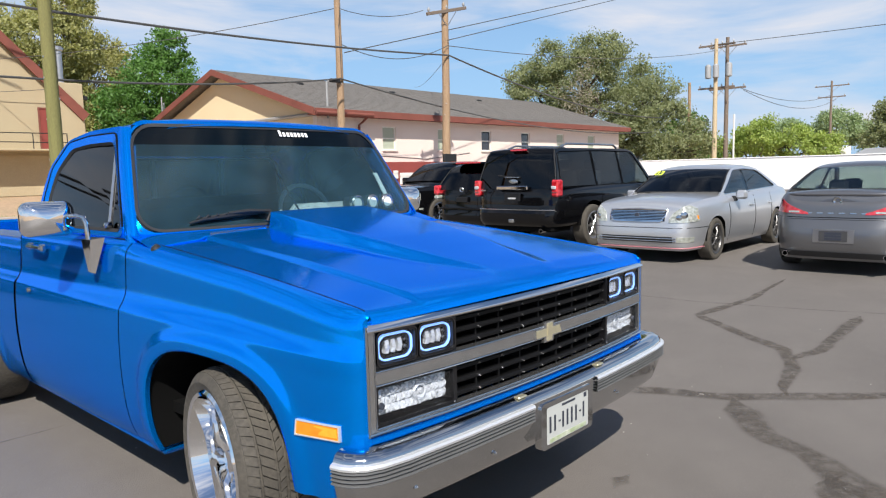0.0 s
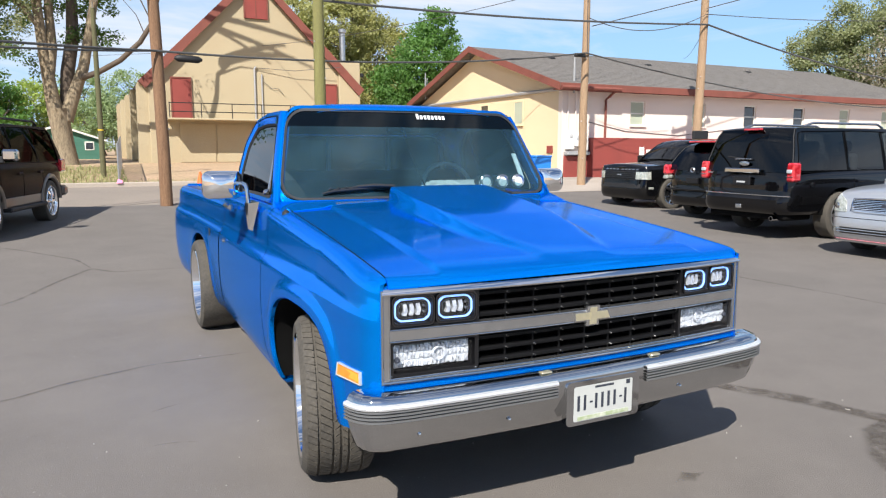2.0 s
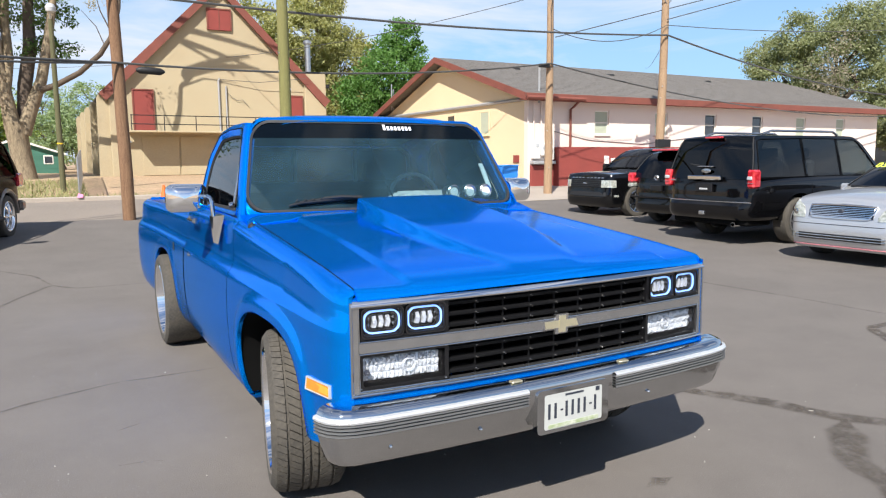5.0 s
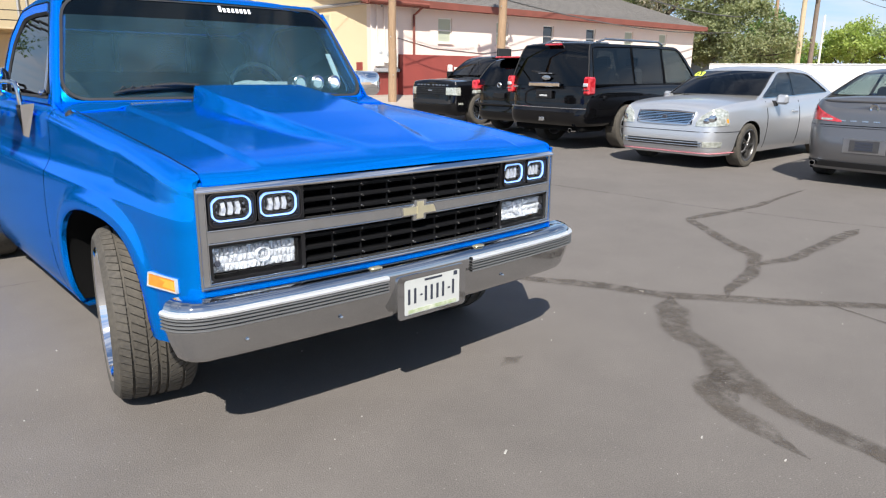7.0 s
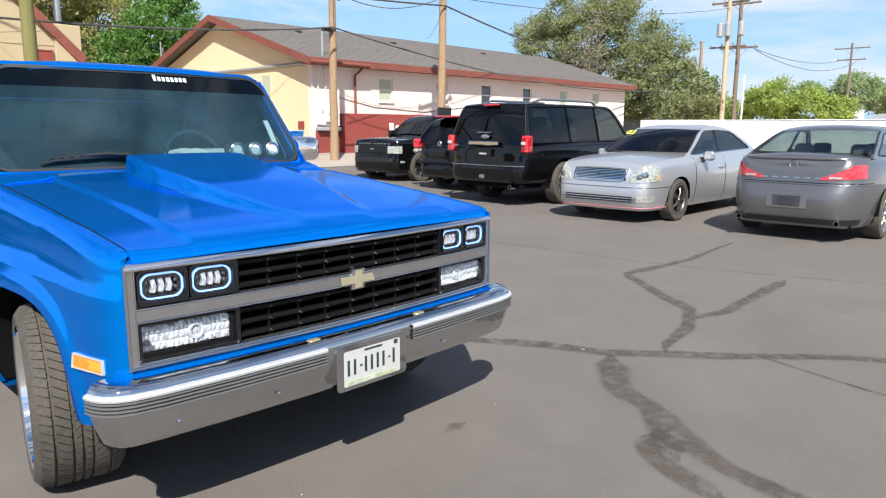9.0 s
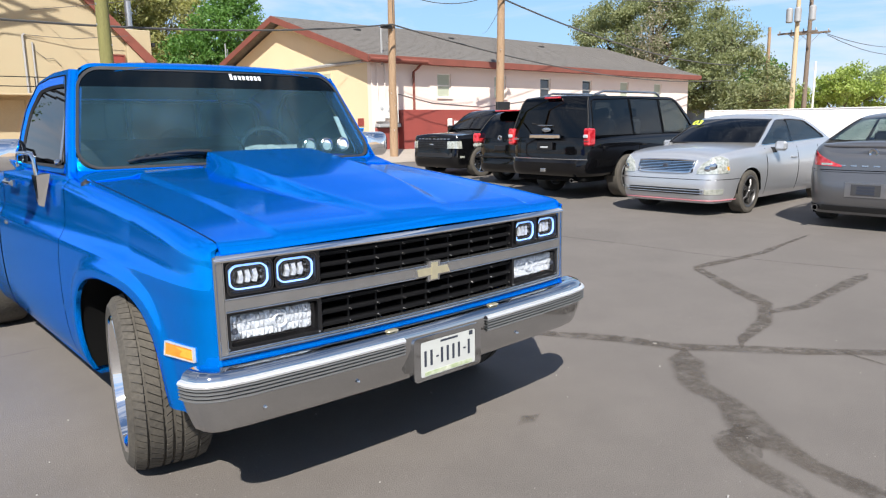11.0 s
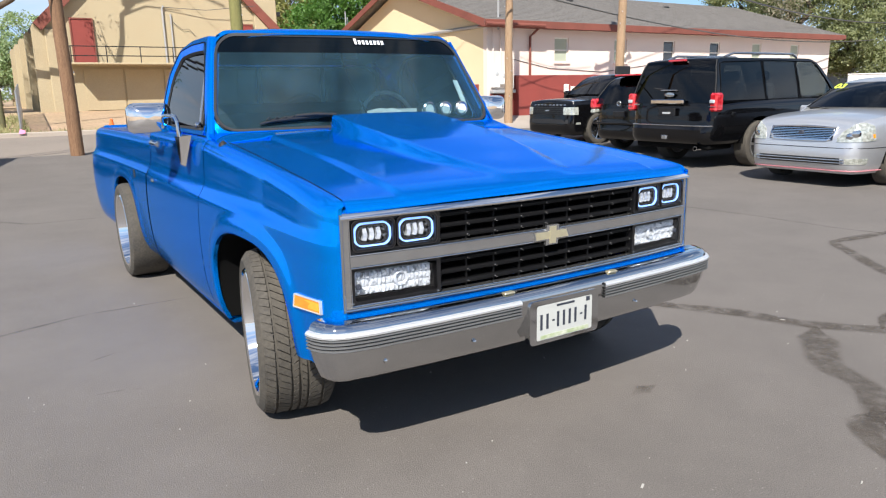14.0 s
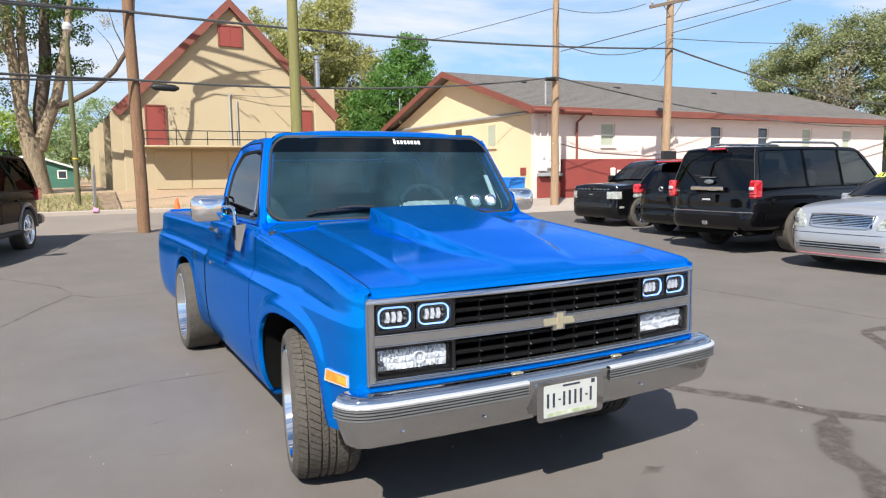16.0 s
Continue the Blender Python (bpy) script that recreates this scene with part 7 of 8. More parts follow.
lp("gable_wall", Geo().prism([(BX1 - 0.25, y, z) for y, z in gw], (0.254, 0, 0)), CREAM)
lp("band", Geo().tube([(BX0 - 0.06, BY0 - 0.02, 3.86), (BX0 - 0.06, BY1, 3.86)], 0.07, 6), GREY_METAL, "grey pipe along the gable wall")
for sgn in (-1, 1):
    ye, ym = (BY0 - 0.55, 27.6) if sgn < 0 else (BY1 + 0.55, 27.6)
    ez = EZ - 0.02
    lp("roof", Geo().prism([(BX0 - 0.5, ye, ez), (BX0 - 0.5, ym, RZ), (BX0 - 0.5, ym, RZ + 0.13), (BX0 - 0.5, ye, ez + 0.13)], (BX1 - BX0 + 1.0, 0, 0)), SHINGLE, "grey shingle roof slope")
    lp("verge_board", Geo().prism([(BX0 - 0.56, ye, ez - 0.14), (BX0 - 0.56, ym, RZ - 0.12), (BX0 - 0.56, ym, RZ + 0.15), (BX0 - 0.56, ye, ez + 0.15)], (0.055, 0, 0)), TRIM_RED, "rust-red verge board")
    lp("eave_board", Geo().box(BX0 - 0.5, BX1 + 0.5, ye - 0.06 if sgn < 0 else ye, ye if sgn < 0 else ye + 0.06, ez - 0.13, ez + 0.14, 0.01), TRIM_RED, "rust-red eave board")
    lp("soffit", Geo().box(BX0 - 0.45, BX1 + 0.45, min(ye, BY0 if sgn < 0 else BY1), max(ye, BY0 if sgn < 0 else BY1), ez - 0.10, ez - 0.06), TRIM_RED)
# courses of shingles, each a thin lapped strip
import_courses = Geo()
n_course = 26
for k in range(n_course):
    t0, t1 = k / n_course, (k + 1.04) / n_course
    y0, z0 = BY0 - 0.55 + (27.6 - BY0 + 0.55) * t0, EZ - 0.02 + (RZ - EZ + 0.02) * t0
    y1, z1 = BY0 - 0.55 + (27.6 - BY0 + 0.55) * t1, EZ - 0.02 + (RZ - EZ + 0.02) * t1
    import_courses.add([(BX0 - 0.5, y0, z0 + 0.16), (BX1 + 0.5, y0, z0 + 0.16), (BX1 + 0.5, y1, z1 + 0.138), (BX0 - 0.5, y1, z1 + 0.138), (BX0 - 0.5, y0, z0 + 0.13), (BX1 + 0.5, y0, z0 + 0.13)], [(0, 1, 2, 3), (4, 5, 1, 0)])
tagged(lp("shingle_layer", import_courses, SHINGLE, "lapped grey shingle courses", smooth=0), kind="stuff")
for k, x in enumerate((17.5, 23.4, 30.6)):
    lp("roof_vent", Geo().box(x, x + 0.35, 25.6, 25.95, 5.45, 5.78, 0.05), MATT_BLACK)
lp("downspout", Geo().tube([(16.95, BY0 - 0.58, 3.82), (16.92, BY0 - 0.3, 3.62), (16.9, BY0 - 0.08, 3.5), (16.9, BY0 - 0.08, 0.4)], 0.05, 8), TRIM_RED, "rust-red downspout")
lp("gutter", Geo().tube([(BX0 - 0.5, BY0 - 0.64, EZ - 0.05), (17.2, BY0 - 0.64, EZ - 0.05)], 0.07, 8), TRIM_RED)
for k, x in enumerate(WIN_X):
    y = BY0 + 0.06
    w = lp("window", Geo().ring([(a, y, b) for a, b in ((x, 2.5), (x + 0.78, 2.5), (x + 0.78, 3.5), (x, 3.5))], [(a, y, b) for a, b in ((x + 0.05, 2.55), (x + 0.73, 2.55), (x + 0.73, 3.45), (x + 0.05, 3.45))], (0, 0.08, 0)), WHITE_FRAME, "sash window with pale blind" if k in (0, 1, 4, 5) else "dark open sash window")
    part("pane", Geo().box(x + 0.05, x + 0.73, y + 0.03, y + 0.04, 2.55, 3.45), BLIND if k in (0, 1, 4, 5) else DARK_PANE, w)
    part("meeting_rail", Geo().box(x + 0.05, x + 0.73, y + 0.01, y + 0.06, 2.97, 3.02), WHITE_FRAME, w)
    part("sill", Geo().box(x - 0.05, x + 0.83, BY0 - 0.07, BY0 + 0.06, 2.43, 2.5, 0.01), PINK, w)
for y0 in (23.6, 26.55, 30.2):
    w = lp("window", Geo().ring([(BX0 - 0.03, a, b) for a, b in ((y0, 2.55), (y0 + 0.75, 2.55), (y0 + 0.75, 3.58), (y0, 3.58))], [(BX0 - 0.03, a, b) for a, b in ((y0 + 0.06, 2.61), (y0 + 0.69, 2.61), (y0 + 0.69, 3.52), (y0 + 0.06, 3.52))], (0.05, 0, 0)), CREAM)
    part("pane", Geo().box(BX0 - 0.02, BX0 - 0.01, y0 + 0.06, y0 + 0.69, 2.61, 3.52), BLIND if y0 < 25 else DARK_PANE, w)
    part("sill", Geo().box(BX0 - 0.08, BX0 - 0.03, y0 - 0.05, y0 + 0.8, 2.49, 2.55, 0.01), CREAM, w)
lp("plinth", Geo().box(16.05, 24.2, BY0 - 0.42, BY0 - 0.004, 0.0, 1.97, 0.02), RED_PAINT, "dark red painted low annex wall")
lp("plinth", Geo().box(14.9, 16.05, BY0 - 0.10, BY0 - 0.004, 0.0, 1.25, 0.02), RED_PAINT)
for x0, x1, z0, z1 in ((14.95, 15.3, 1.5, 2.2), (15.33, 15.62, 1.62, 2.12), (15.66, 16.0, 1.45, 1.98)):
    m_ = lp("meter_box", Geo().box(x0, x1, BY0 - 0.2, BY0 - 0.004, z0, z1, 0.02), WHITE_FRAME, "pale electric meter box")
    part("dial", Geo().lathe([(0.001, 0.03), (0.08, 0.02), (0.09, 0)], 14, pose((x0 + x1) / 2, BY0 - 0.2, z1 - 0.16, 0, 0, -90)), PALE_PLASTIC, m_)
lp("meter_shelf", Geo().box(14.9, 16.02, BY0 - 0.3, BY0 - 0.004, 1.28, 1.42, 0.02), GREY_METAL)
for x in (15.05, 15.42, 15.75):
    lp("conduit", Geo().tube([(x, BY0 - 0.06, 2.1), (x, BY0 - 0.06, 3.85)], 0.03, 6), PINK)
lp("mast", Geo().tube([(15.2, BY0 - 0.2, 3.7), (15.2, BY0 - 0.2, 5.1), (15.3, BY0 - 0.3, 5.18)], 0.04, 8), GREY_METAL)
lp("hydrant_cabinet", Geo().box(18.4, 18.62, BY0 - 0.56, BY0 - 0.43, 1.25, 1.6, 0.03), WHITE_FRAME)
lp("notice_board", Geo().box(18.8, 19.6, BY0 - 0.47, BY0 - 0.425, 0.95, 1.5, 0.01), WHITE_FRAME)
lp("brown_plaque", Geo().box(BX0 - 0.05, BX0 - 0.01, 21.35, 21.75, 1.35, 1.65, 0.01), RED_PAINT)
lp("wall_cable", Geo().tube([(16.1, BY0 - 0.02, 2.6), (18, BY0 - 0.02, 2.25), (21, BY0 - 0.02, 2.1), (24, BY0 - 0.02, 2.4)], 0.012, 5), CABLE)
for k in range(3):
    lp("roof_antenna", Geo().tube([(14.6 + k * 0.25, 33.2 + k * 0.3, 4.2), (14.6 + k * 0.25, 33.2 + k * 0.3, 5.6 - 0.25 * k)], 0.03, 6), GREY_METAL)

# white boundary wall and what stands behind it
ww = part("wall_east", Geo().box(40, 40.22, -40, 20.2, 0, 1.87, 0.02), WHITE_WALL)
tagged(ww, "white painted boundary wall behind the parked cars", "wall", kind="structure")
part("wall_cap", Geo().box(39.96, 40.26, -40, 20.2, 1.872, 1.93, 0.015), WHITE_WALL, ww)
wr = part("wall_return", Geo().box(40.22, 60, 20.0, 20.2, 0, 1.87, 0.02), WHITE_WALL, ww)
depot = thing("depot", pose(60, 10, 0), "low white shed with grey roof beyond the wall", "shed")
part("body", Geo().box(0, 12, -14, 1.9, 0, 1.95), WHITE_WALL, depot)
part("roof", Geo().prism([(-0.3, -14, 1.95), (-0.3, 2.2, 1.95), (2.5, 1.6, 2.62), (2.5, -14, 2.62)], (9, 0, 0)), GREY_METAL, depot)
sign = tagged(part("signboard", Geo().box(59.3, 59.4, 12.0, 15.4, 1.6, 2.78, 0.02), WHITE_WALL), "white signboard with a row of dark bars", "sign")
for k in range(9):
    y = 12.35 + k * 0.32 + (0.15 if k > 4 else 0)
    part("letter_bar", Geo().box(59.28, 59.302, y, y + 0.2, 1.98, 2.36), GREY_METAL, sign)
HOUSE_GREY = material("grey_siding", (0.42, 0.40, 0.38), 0.8, vary=0.2, scale=1)
far_house = thing("house", pose(47, 27, 0), "small grey house half hidden by trees", "house")
part("wall", Geo().box(-3, 3, -2, 4, 0, 2.3), HOUSE_GREY, far_house)
part("roof", Geo().prism([(-3.4, -2.4, 2.2), (3.4, -2.4, 2.2), (0, -2.4, 3.6)], (0, 7, 0)), SHINGLE, far_house)

GREEN_SIDING = material("green_siding", (0.05, 0.16, 0.115), 0.75, vary=0.3, scale=1.2, bump=0.4, bump_scale=4, stretch=(0.2, 0.2, 9))
shed = thing("garden_shed", pose(-3.6, 44, 0.85), "green boarded shed with white-edged gable roof", "shed")
part("wall", Geo().prism([(-2.2, 0, 0), (2.1, 0, 0), (2.1, 0, 1.15), (-0.05, 0, 1.9), (-2.2, 0, 1.15)], (0, 3.2, 0)), GREEN_SIDING, shed)
for k in range(8):
    part("board", Geo().box(-2.2, 2.1, -0.02, 0.0, 0.02 + k * 0.14, 0.15 + k * 0.14, 0.004), GREEN_SIDING, shed)
for sgn in (-1, 1):
    part("roof", Geo().prism([(-0.05, -0.25, 1.9), (-0.05 + sgn * 2.45, -0.25, 1.05), (-0.05 + sgn * 2.45, -0.25, 1.15), (-0.05, -0.25, 2.02)], (0, 3.8, 0)), WHITE_FRAME, shed)
wd = part("window", Geo().box(1.25, 1.75, -0.05, 0.02, 0.55, 1.05, 0.01), WHITE_FRAME, shed)
part("pane", Geo().box(1.31, 1.69, -0.06, -0.045, 0.61, 0.99), DARK_PANE, wd)

# ---- poles and cables ----
GREY_WOOD = material("grey_brown_pole", (0.17, 0.13, 0.10), 0.9, vary=0.5, scale=5, fine=0.3, fine_scale=30, bump=0.5, stretch=(6, 6, 0.5))
def utility_pole(x, y, top, r, mat, label, lean_=(0, 0), seed=1):
    z0 = height(y)
    ob = thing("utility_pole", pose(x, y, z0), label, "utility pole", "utility poles")
    rnd = random.Random(seed)
    n = 9
    pts = [(lean_[0] * k / n + rnd.uniform(-0.01, 0.01), lean_[1] * k / n + rnd.uniform(-0.01, 0.01), -0.1 + (top - z0 + 0.1) * k / n) for k in range(n + 1)]
    part("shaft", Geo().tube(pts, [r * (1 - 0.3 * k / n) for k in range(n + 1)], 14), mat, ob)
    for k in range(10):
        z = 0.9 + k * 0.42
        if z < top - z0:
            a = rnd.uniform(0, 6.28)
            part("staple", Geo().box(-0.012, 0.012, -0.012, 0.012, z, z + 0.04, 0.003, pose(r * 0.93 * math.cos(a), r * 0.93 * math.sin(a), 0, 0, 0, 0)), STEEL, ob)
    return ob


utility_pole(-0.385, 15.13, 10.9, 0.14, OLD_WOOD, "leaning dark brown wooden utility pole with staples", (-0.14, 0), 1)
utility_pole(3.14, 14.5, 11.5, 0.15, GREEN_POLE, "plain greenish treated wooden pole", (-0.02, 0), 2)
pole_b = utility_pole(13.3, 17.5, 7.35, 0.15, PALE_WOOD, "short pale wooden service pole", (0.03, 0), 3)
pole_c = utility_pole(18.1, 17.0, 9.2, 0.175, PALE_WOOD, "brown wooden pole with a single crossarm", (0.15, 0), 4)


def crossarm(ob, z, half, along, tilt=0, insul=4, y=0.14, x=0.0):
    m = pose(x, 0, z, 0, 0, along) @ pose(0, 0, 0, 0, tilt, 0)
    arm = part("crossarm", Geo().box(-half, half, -y, -y + 0.09, -0.06, 0.06, 0.01, m), GREY_WOOD, ob)
    for k in range(insul):
        u = -half + 0.12 + (2 * half - 0.24) * k / max(1, insul - 1)
        q = m @ Vector((u, -y + 0.045, 0.06))
        part("insulator", Geo().tube([q, q + Vector((0, 0, 0.05)), q + Vector((0, 0, 0.09)), q + Vector((0, 0, 0.16))], [0.015, 0.05, 0.055, 0.03], 8), GREY_METAL, arm)
    for u in (-half * 0.45, half * 0.45):
        part("brace", Geo().tube([m @ Vector((u, -y, -0.05)), Vector((x, -0.1, z - 0.6))], 0.018, 5), STEEL, arm)
    return arm


crossarm(pole_c, 7.63 - height(17), 1.15, 0, -14, 3, x=0.12)
part("notice_box", Geo().box(-0.42, 0.3, -0.3, -0.19, 1.62, 1.92, 0.02), MATT_BLACK, pole_c, "black box fixed to the pole")
part("top_box", Geo().box(-0.3, 0.05, -0.28, -0.1, 8.05, 8.25, 0.02), GREY_METAL, pole_c)
part("service_drop_bracket", Geo().box(-0.5, -0.1, -0.2, -0.05, 4.3, 4.42, 0.02), MATT_BLACK, pole_b)


def cable(points, r, sag=0.0, label="black overhead cable strung between poles", n=14):
    g = Geo()
    for a, b in zip(points, points[1:]):
        a, b = Vector(a), Vector(b)
        g.tube([a + (b - a) * (k / n) - Vector((0, 0, 4 * sag * (k / n) * (1 - k / n))) for k in range(n + 1)], r, 6)
    return tagged(part("overhead_cable", g, CABLE), label, "cable", "overhead cables")


A1, A2 = (-0.47, 14.99, 5.16), (-0.45, 14.98, 3.67)
B2, C1 = (13.2, 17.32, 4.72), (18.15, 16.8, 5.95)
T1, T2 = (50.1, 21, 5.3), (50.1, 21, 4.55)
cable([(-9, 9.5, 4.15), A1], 0.032, 0.1)
cable([(-9, 9.5, 4.2), A1], 0.018, 0.06)
cable([A1, C1], 0.03, 0.22, "thick black telephone cable between poles")
cable([C1, T1], 0.032, 0.9, "thick black telephone cable between poles", 24)
cable([(-9, 9.6, 3.35), A2], 0.026, 0.12)
cable([(-9, 9.6, 3.25), A2], 0.022, 0.2)
cable([A2, B2], 0.026, 0.28)
cable([B2, T2], 0.026, 1.1, n=24)
splice = tagged(part("cable_splice", Geo().tube([(-0.07, 15.05, 3.545), (-0.03, 15.05, 3.545), (0.01, 15.05, 3.545), (0.45, 15.1, 3.535), (0.49, 15.1, 3.535), (0.54, 15.1, 3.535)], [0.028, 0.056, 0.08, 0.08, 0.056, 0.028], 12), MATT_BLACK), "grey splice box hung on a cable", "splice box")
BT, CA = (13.33, 17.5, 7.1), (16.9, 16.9, 7.45)
cable([BT, CA], 0.012, 0.25)
cable([BT, (6, 34, 6.6), (-10, 62, 8.5)], 0.012, 0.3)
cable([(13.4, 17.3, 5.6), (42, 16.8, 13.35)], 0.017, 0.0)
cable([(18.1, 16.8, 6.5), (42, 16.8, 13.1)], 0.017, 0.0)
cable([C1, (60, 60, 12)], 0.012, 0.4)
cable([(13.3, 17.4, 5.9), (18.1, 16.8, 6.3), (44.5, 16.7, 9.0)], 0.014, 0.5)
cable([(44.5, 16.7, 9.4), (44.5, -60, 10.5)], 0.02, 0.8)
cable([(44.5, 15.3, 6.5), (84.5, 19.6, 9.0)], 0.02, 0.8)
cable([(44.5, 15.0, 6.3), (84.5, 19.1, 8.5)], 0.02, 1.1)
part("drop_wire", Geo().tube([(0.02, -0.16, 6.9), (-0.1, -0.2, 6.2), (-0.05, -0.18, 4.4)], 0.01, 5), CABLE, pole_b)

BLEACHED = material("bleached_pole", (0.46, 0.36, 0.23), 0.85, vary=0.5, scale=5, tint=(0.32, 0.25, 0.16), fine=0.3, fine_scale=30, bump=0.5, stretch=(6, 6, 0.5))
utility_pole(50.2, 21, 7.8, 0.15, PALE_WOOD, "slender wooden pole carrying cables", (0, 0), 5)
tp1 = utility_pole(44.5, 16.8, 9.75, 0.17, BLEACHED, "pale wooden transformer pole with crossarms", (0, 0), 6)
tp2 = utility_pole(45.4, 16.4, 9.9, 0.16, GREY_WOOD, "dark wooden pole beside the transformer pole", (0, 0), 7)
part("conduit", Geo().tube([(-0.2, -0.6, 0), (-0.2, -0.6, 4.6)], 0.06, 8), WHITE_FRAME, tp2, "white conduit strapped beside the pole")
for ob_, off in ((tp1, -0.3), (tp2, 0.3)):
    crossarm(ob_, 9.35 - height(16.5), 1.2, 90, 0, 4)
    crossarm(ob_, 6.6 - height(16.5), 1.2, 90, 0, 4)
for k, y in enumerate((0.4, -0.1, -0.95)):
    can = part("transformer", Geo().tube([(-0.25, y, 6.95), (-0.25, y, 7.0), (-0.25, y, 7.75), (-0.25, y, 7.85)], [0.15, 0.2, 0.2, 0.11], 14), GREY_METAL, tp1, "grey pole transformer can")
fp = utility_pole(84.5, 19.6, 10.5, 0.15, GREY_WOOD, "distant pole with two crossarms", (0, 0), 8)
crossarm(fp, 9.6, 1.7, 90, 0, 3)
crossarm(fp, 8.4, 1.4, 90, 0, 3)

GREY_GREEN = material("grey_green_post", (0.10, 0.095, 0.045), 0.9, vary=0.5, scale=4, fine=0.3, fine_scale=30, bump=0.4, stretch=(6, 6, 0.5))
lamp_post = thing("street_lamp", pose(-1.6, 24.5, height(24.5)), "old wooden lamp post with a white globe lamp", "street lamp")
part("post", Geo().tube([(0, 0, -0.1), (0, 0, 5.6)], [0.095, 0.075], 12), GREY_GREEN, lamp_post)
part("lamp_arm", Geo().tube([(0, 0, 5.5), (0.02, -0.15, 5.85), (0.02, -0.3, 5.9)], 0.03, 6), STEEL, lamp_post)
part("globe", Geo().tube([(0.02, -0.3, 5.75), (0.02, -0.3, 5.8), (0.02, -0.3, 5.92), (0.02, -0.3, 6.02), (0.02, -0.3, 6.06)], [0.05, 0.14, 0.16, 0.11, 0.03], 14), PALE_PLASTIC, lamp_post)
part("marker_band", Geo().tube([(0, 0, 1.58), (0, 0, 1.62)], 0.1, 12), material("yellow_tape", (0.75, 0.5, 0.03), 0.6), lamp_post)

# chain-link fence and litter by the kerb
fence = thing("chain_link_fence", pose(-1.2, 21.6, height(21.6)), "galvanised chain-link fence beside the yard", "fence")
for k in range(5):
    part("post", Geo().tube([(0.1 * k, 2.6 * k, height(21.6 + 2.6 * k) - height(21.6) - 0.05), (0.1 * k, 2.6 * k, height(21.6 + 2.6 * k) - height(21.6) + 1.25)], 0.03, 8), STEEL, fence)
part("top_rail", Geo().tube([(0, 0, 1.22), (0.4, 10.4, 1.22 + height(32) - height(21.6))], 0.02, 6), STEEL, fence)
g = Geo()
for k in range(140):
    y = 10.4 * k / 140
    zz = height(21.6 + y) - height(21.6)
    for dy in (0.6, -0.6):
        y2 = min(10.4, max(0, y + dy))
        if abs(y2 - y) > 0.05:
            f_ = abs(y2 - y) / 0.6
            g.tube([(0.0385 * y, y, zz + 0.04), (0.0385 * y2, y2, zz + 0.04 + 1.16 * f_)], 0.006, 3, False)
tagged(part("mesh_wire", g, STEEL, fence, smooth=0), kind="stuff")
CONE = material("orange_cone", (0.85, 0.14, 0.02), 0.55, vary=0.2, scale=8)
cone = thing("traffic_cone", pose(0.9, 19.3, height(19.3)), "orange traffic cone standing on the street", "traffic cone")
part("body", Geo().tube([(0, 0, 0.02), (0, 0, 0.5)], [0.13, 0.03], 16), CONE, cone)
part("base", Geo().box(-0.18, 0.18, -0.18, 0.18, 0, 0.03, 0.01), CONE, cone)
BIN_BLUE = material("blue_bin_plastic", (0.02, 0.2, 0.62), 0.5, vary=0.2, scale=5)
bin_ = thing("waste_bin", pose(12.95, 19.6, height(19.6)), "blue plastic wheeled waste bin", "bin")
part("body", Geo().prism([(-0.3, -0.3, 0.1), (0.3, -0.3, 0.1), (0.34, -0.3, 0.85), (-0.34, -0.3, 0.85)], (0, 0.6, 0)), BIN_BLUE, bin_)
part("lid", Geo().box(-0.36, 0.36, -0.34, 0.36, 0.85, 0.93, 0.03), BIN_BLUE, bin_)
PINK_PAINT = material("pink_marker", (0.85, 0.25, 0.42), 0.6)
for x in (-1.3,):
    tagged(part("kerb_flag", Geo().prism([(x, 20.55, height(20.6) + 0.1), (x + 0.15, 20.55, height(20.6) + 0.1), (x + 0.17, 20.58, height(20.6) + 0.18), (x + 0.04, 20.6, height(20.6) + 0.23)], (0, 0.02, 0)), PINK_PAINT), "pink marker flag lying at the kerb", "marker flag", "marker flags")

# ---- trees ----
def leaves(rng, centres, radii, per, size, flat=0.7):
    """Many small bent leaf sprays round cluster centres; returns verts and faces."""
    per = int(per * 1.9)
    n = len(centres) * per
    c = np.repeat(np.array(centres, float), per, 0)
    r = np.repeat(np.array(radii, float), per)
    d = rng.normal(size=(n, 3))
    d /= np.linalg.norm(d, axis=1)[:, None]
    p = c + d * (r * rng.uniform(0.1, 1.25, n) ** 0.7)[:, None] * np.array((1, 1, flat))
    u = rng.normal(size=(n, 3))
    u[:, 2] -= 0.35
    u /= np.linalg.norm(u, axis=1)[:, None]
    v = np.cross(u, rng.normal(size=(n, 3)))
    v /= np.linalg.norm(v, axis=1)[:, None]
    s = size * 0.66 * rng.uniform(0.55, 1.35, n)[:, None]
    quad = np.stack([p - u * s * 0.5, p + v * s * 0.26, p + u * s * 0.5, p - v * s * 0.26], 1).reshape(-1, 3)
    g = Geo()
    g.v = [tuple(q) for q in quad.tolist()]
    g.f = [(i, i + 1, i + 2, i + 3) for i in range(0, 4 * n, 4)]
    return g


def limb(g, a, b, r0, r1, rng, bend=0.12, n=6):
    a, b = Vector(a), Vector(b)
    l = (b - a).length
    off = [Vector(rng.normal(size=3).tolist()) * bend * l * math.sin(math.pi * k / n) * 0.5 for k in range(n + 1)]
    g.tube([a + (b - a) * (k / n) + off[k] * 0.6 for k in range(n + 1)], [r0 + (r1 - r0) * k / n for k in range(n + 1)], 7)


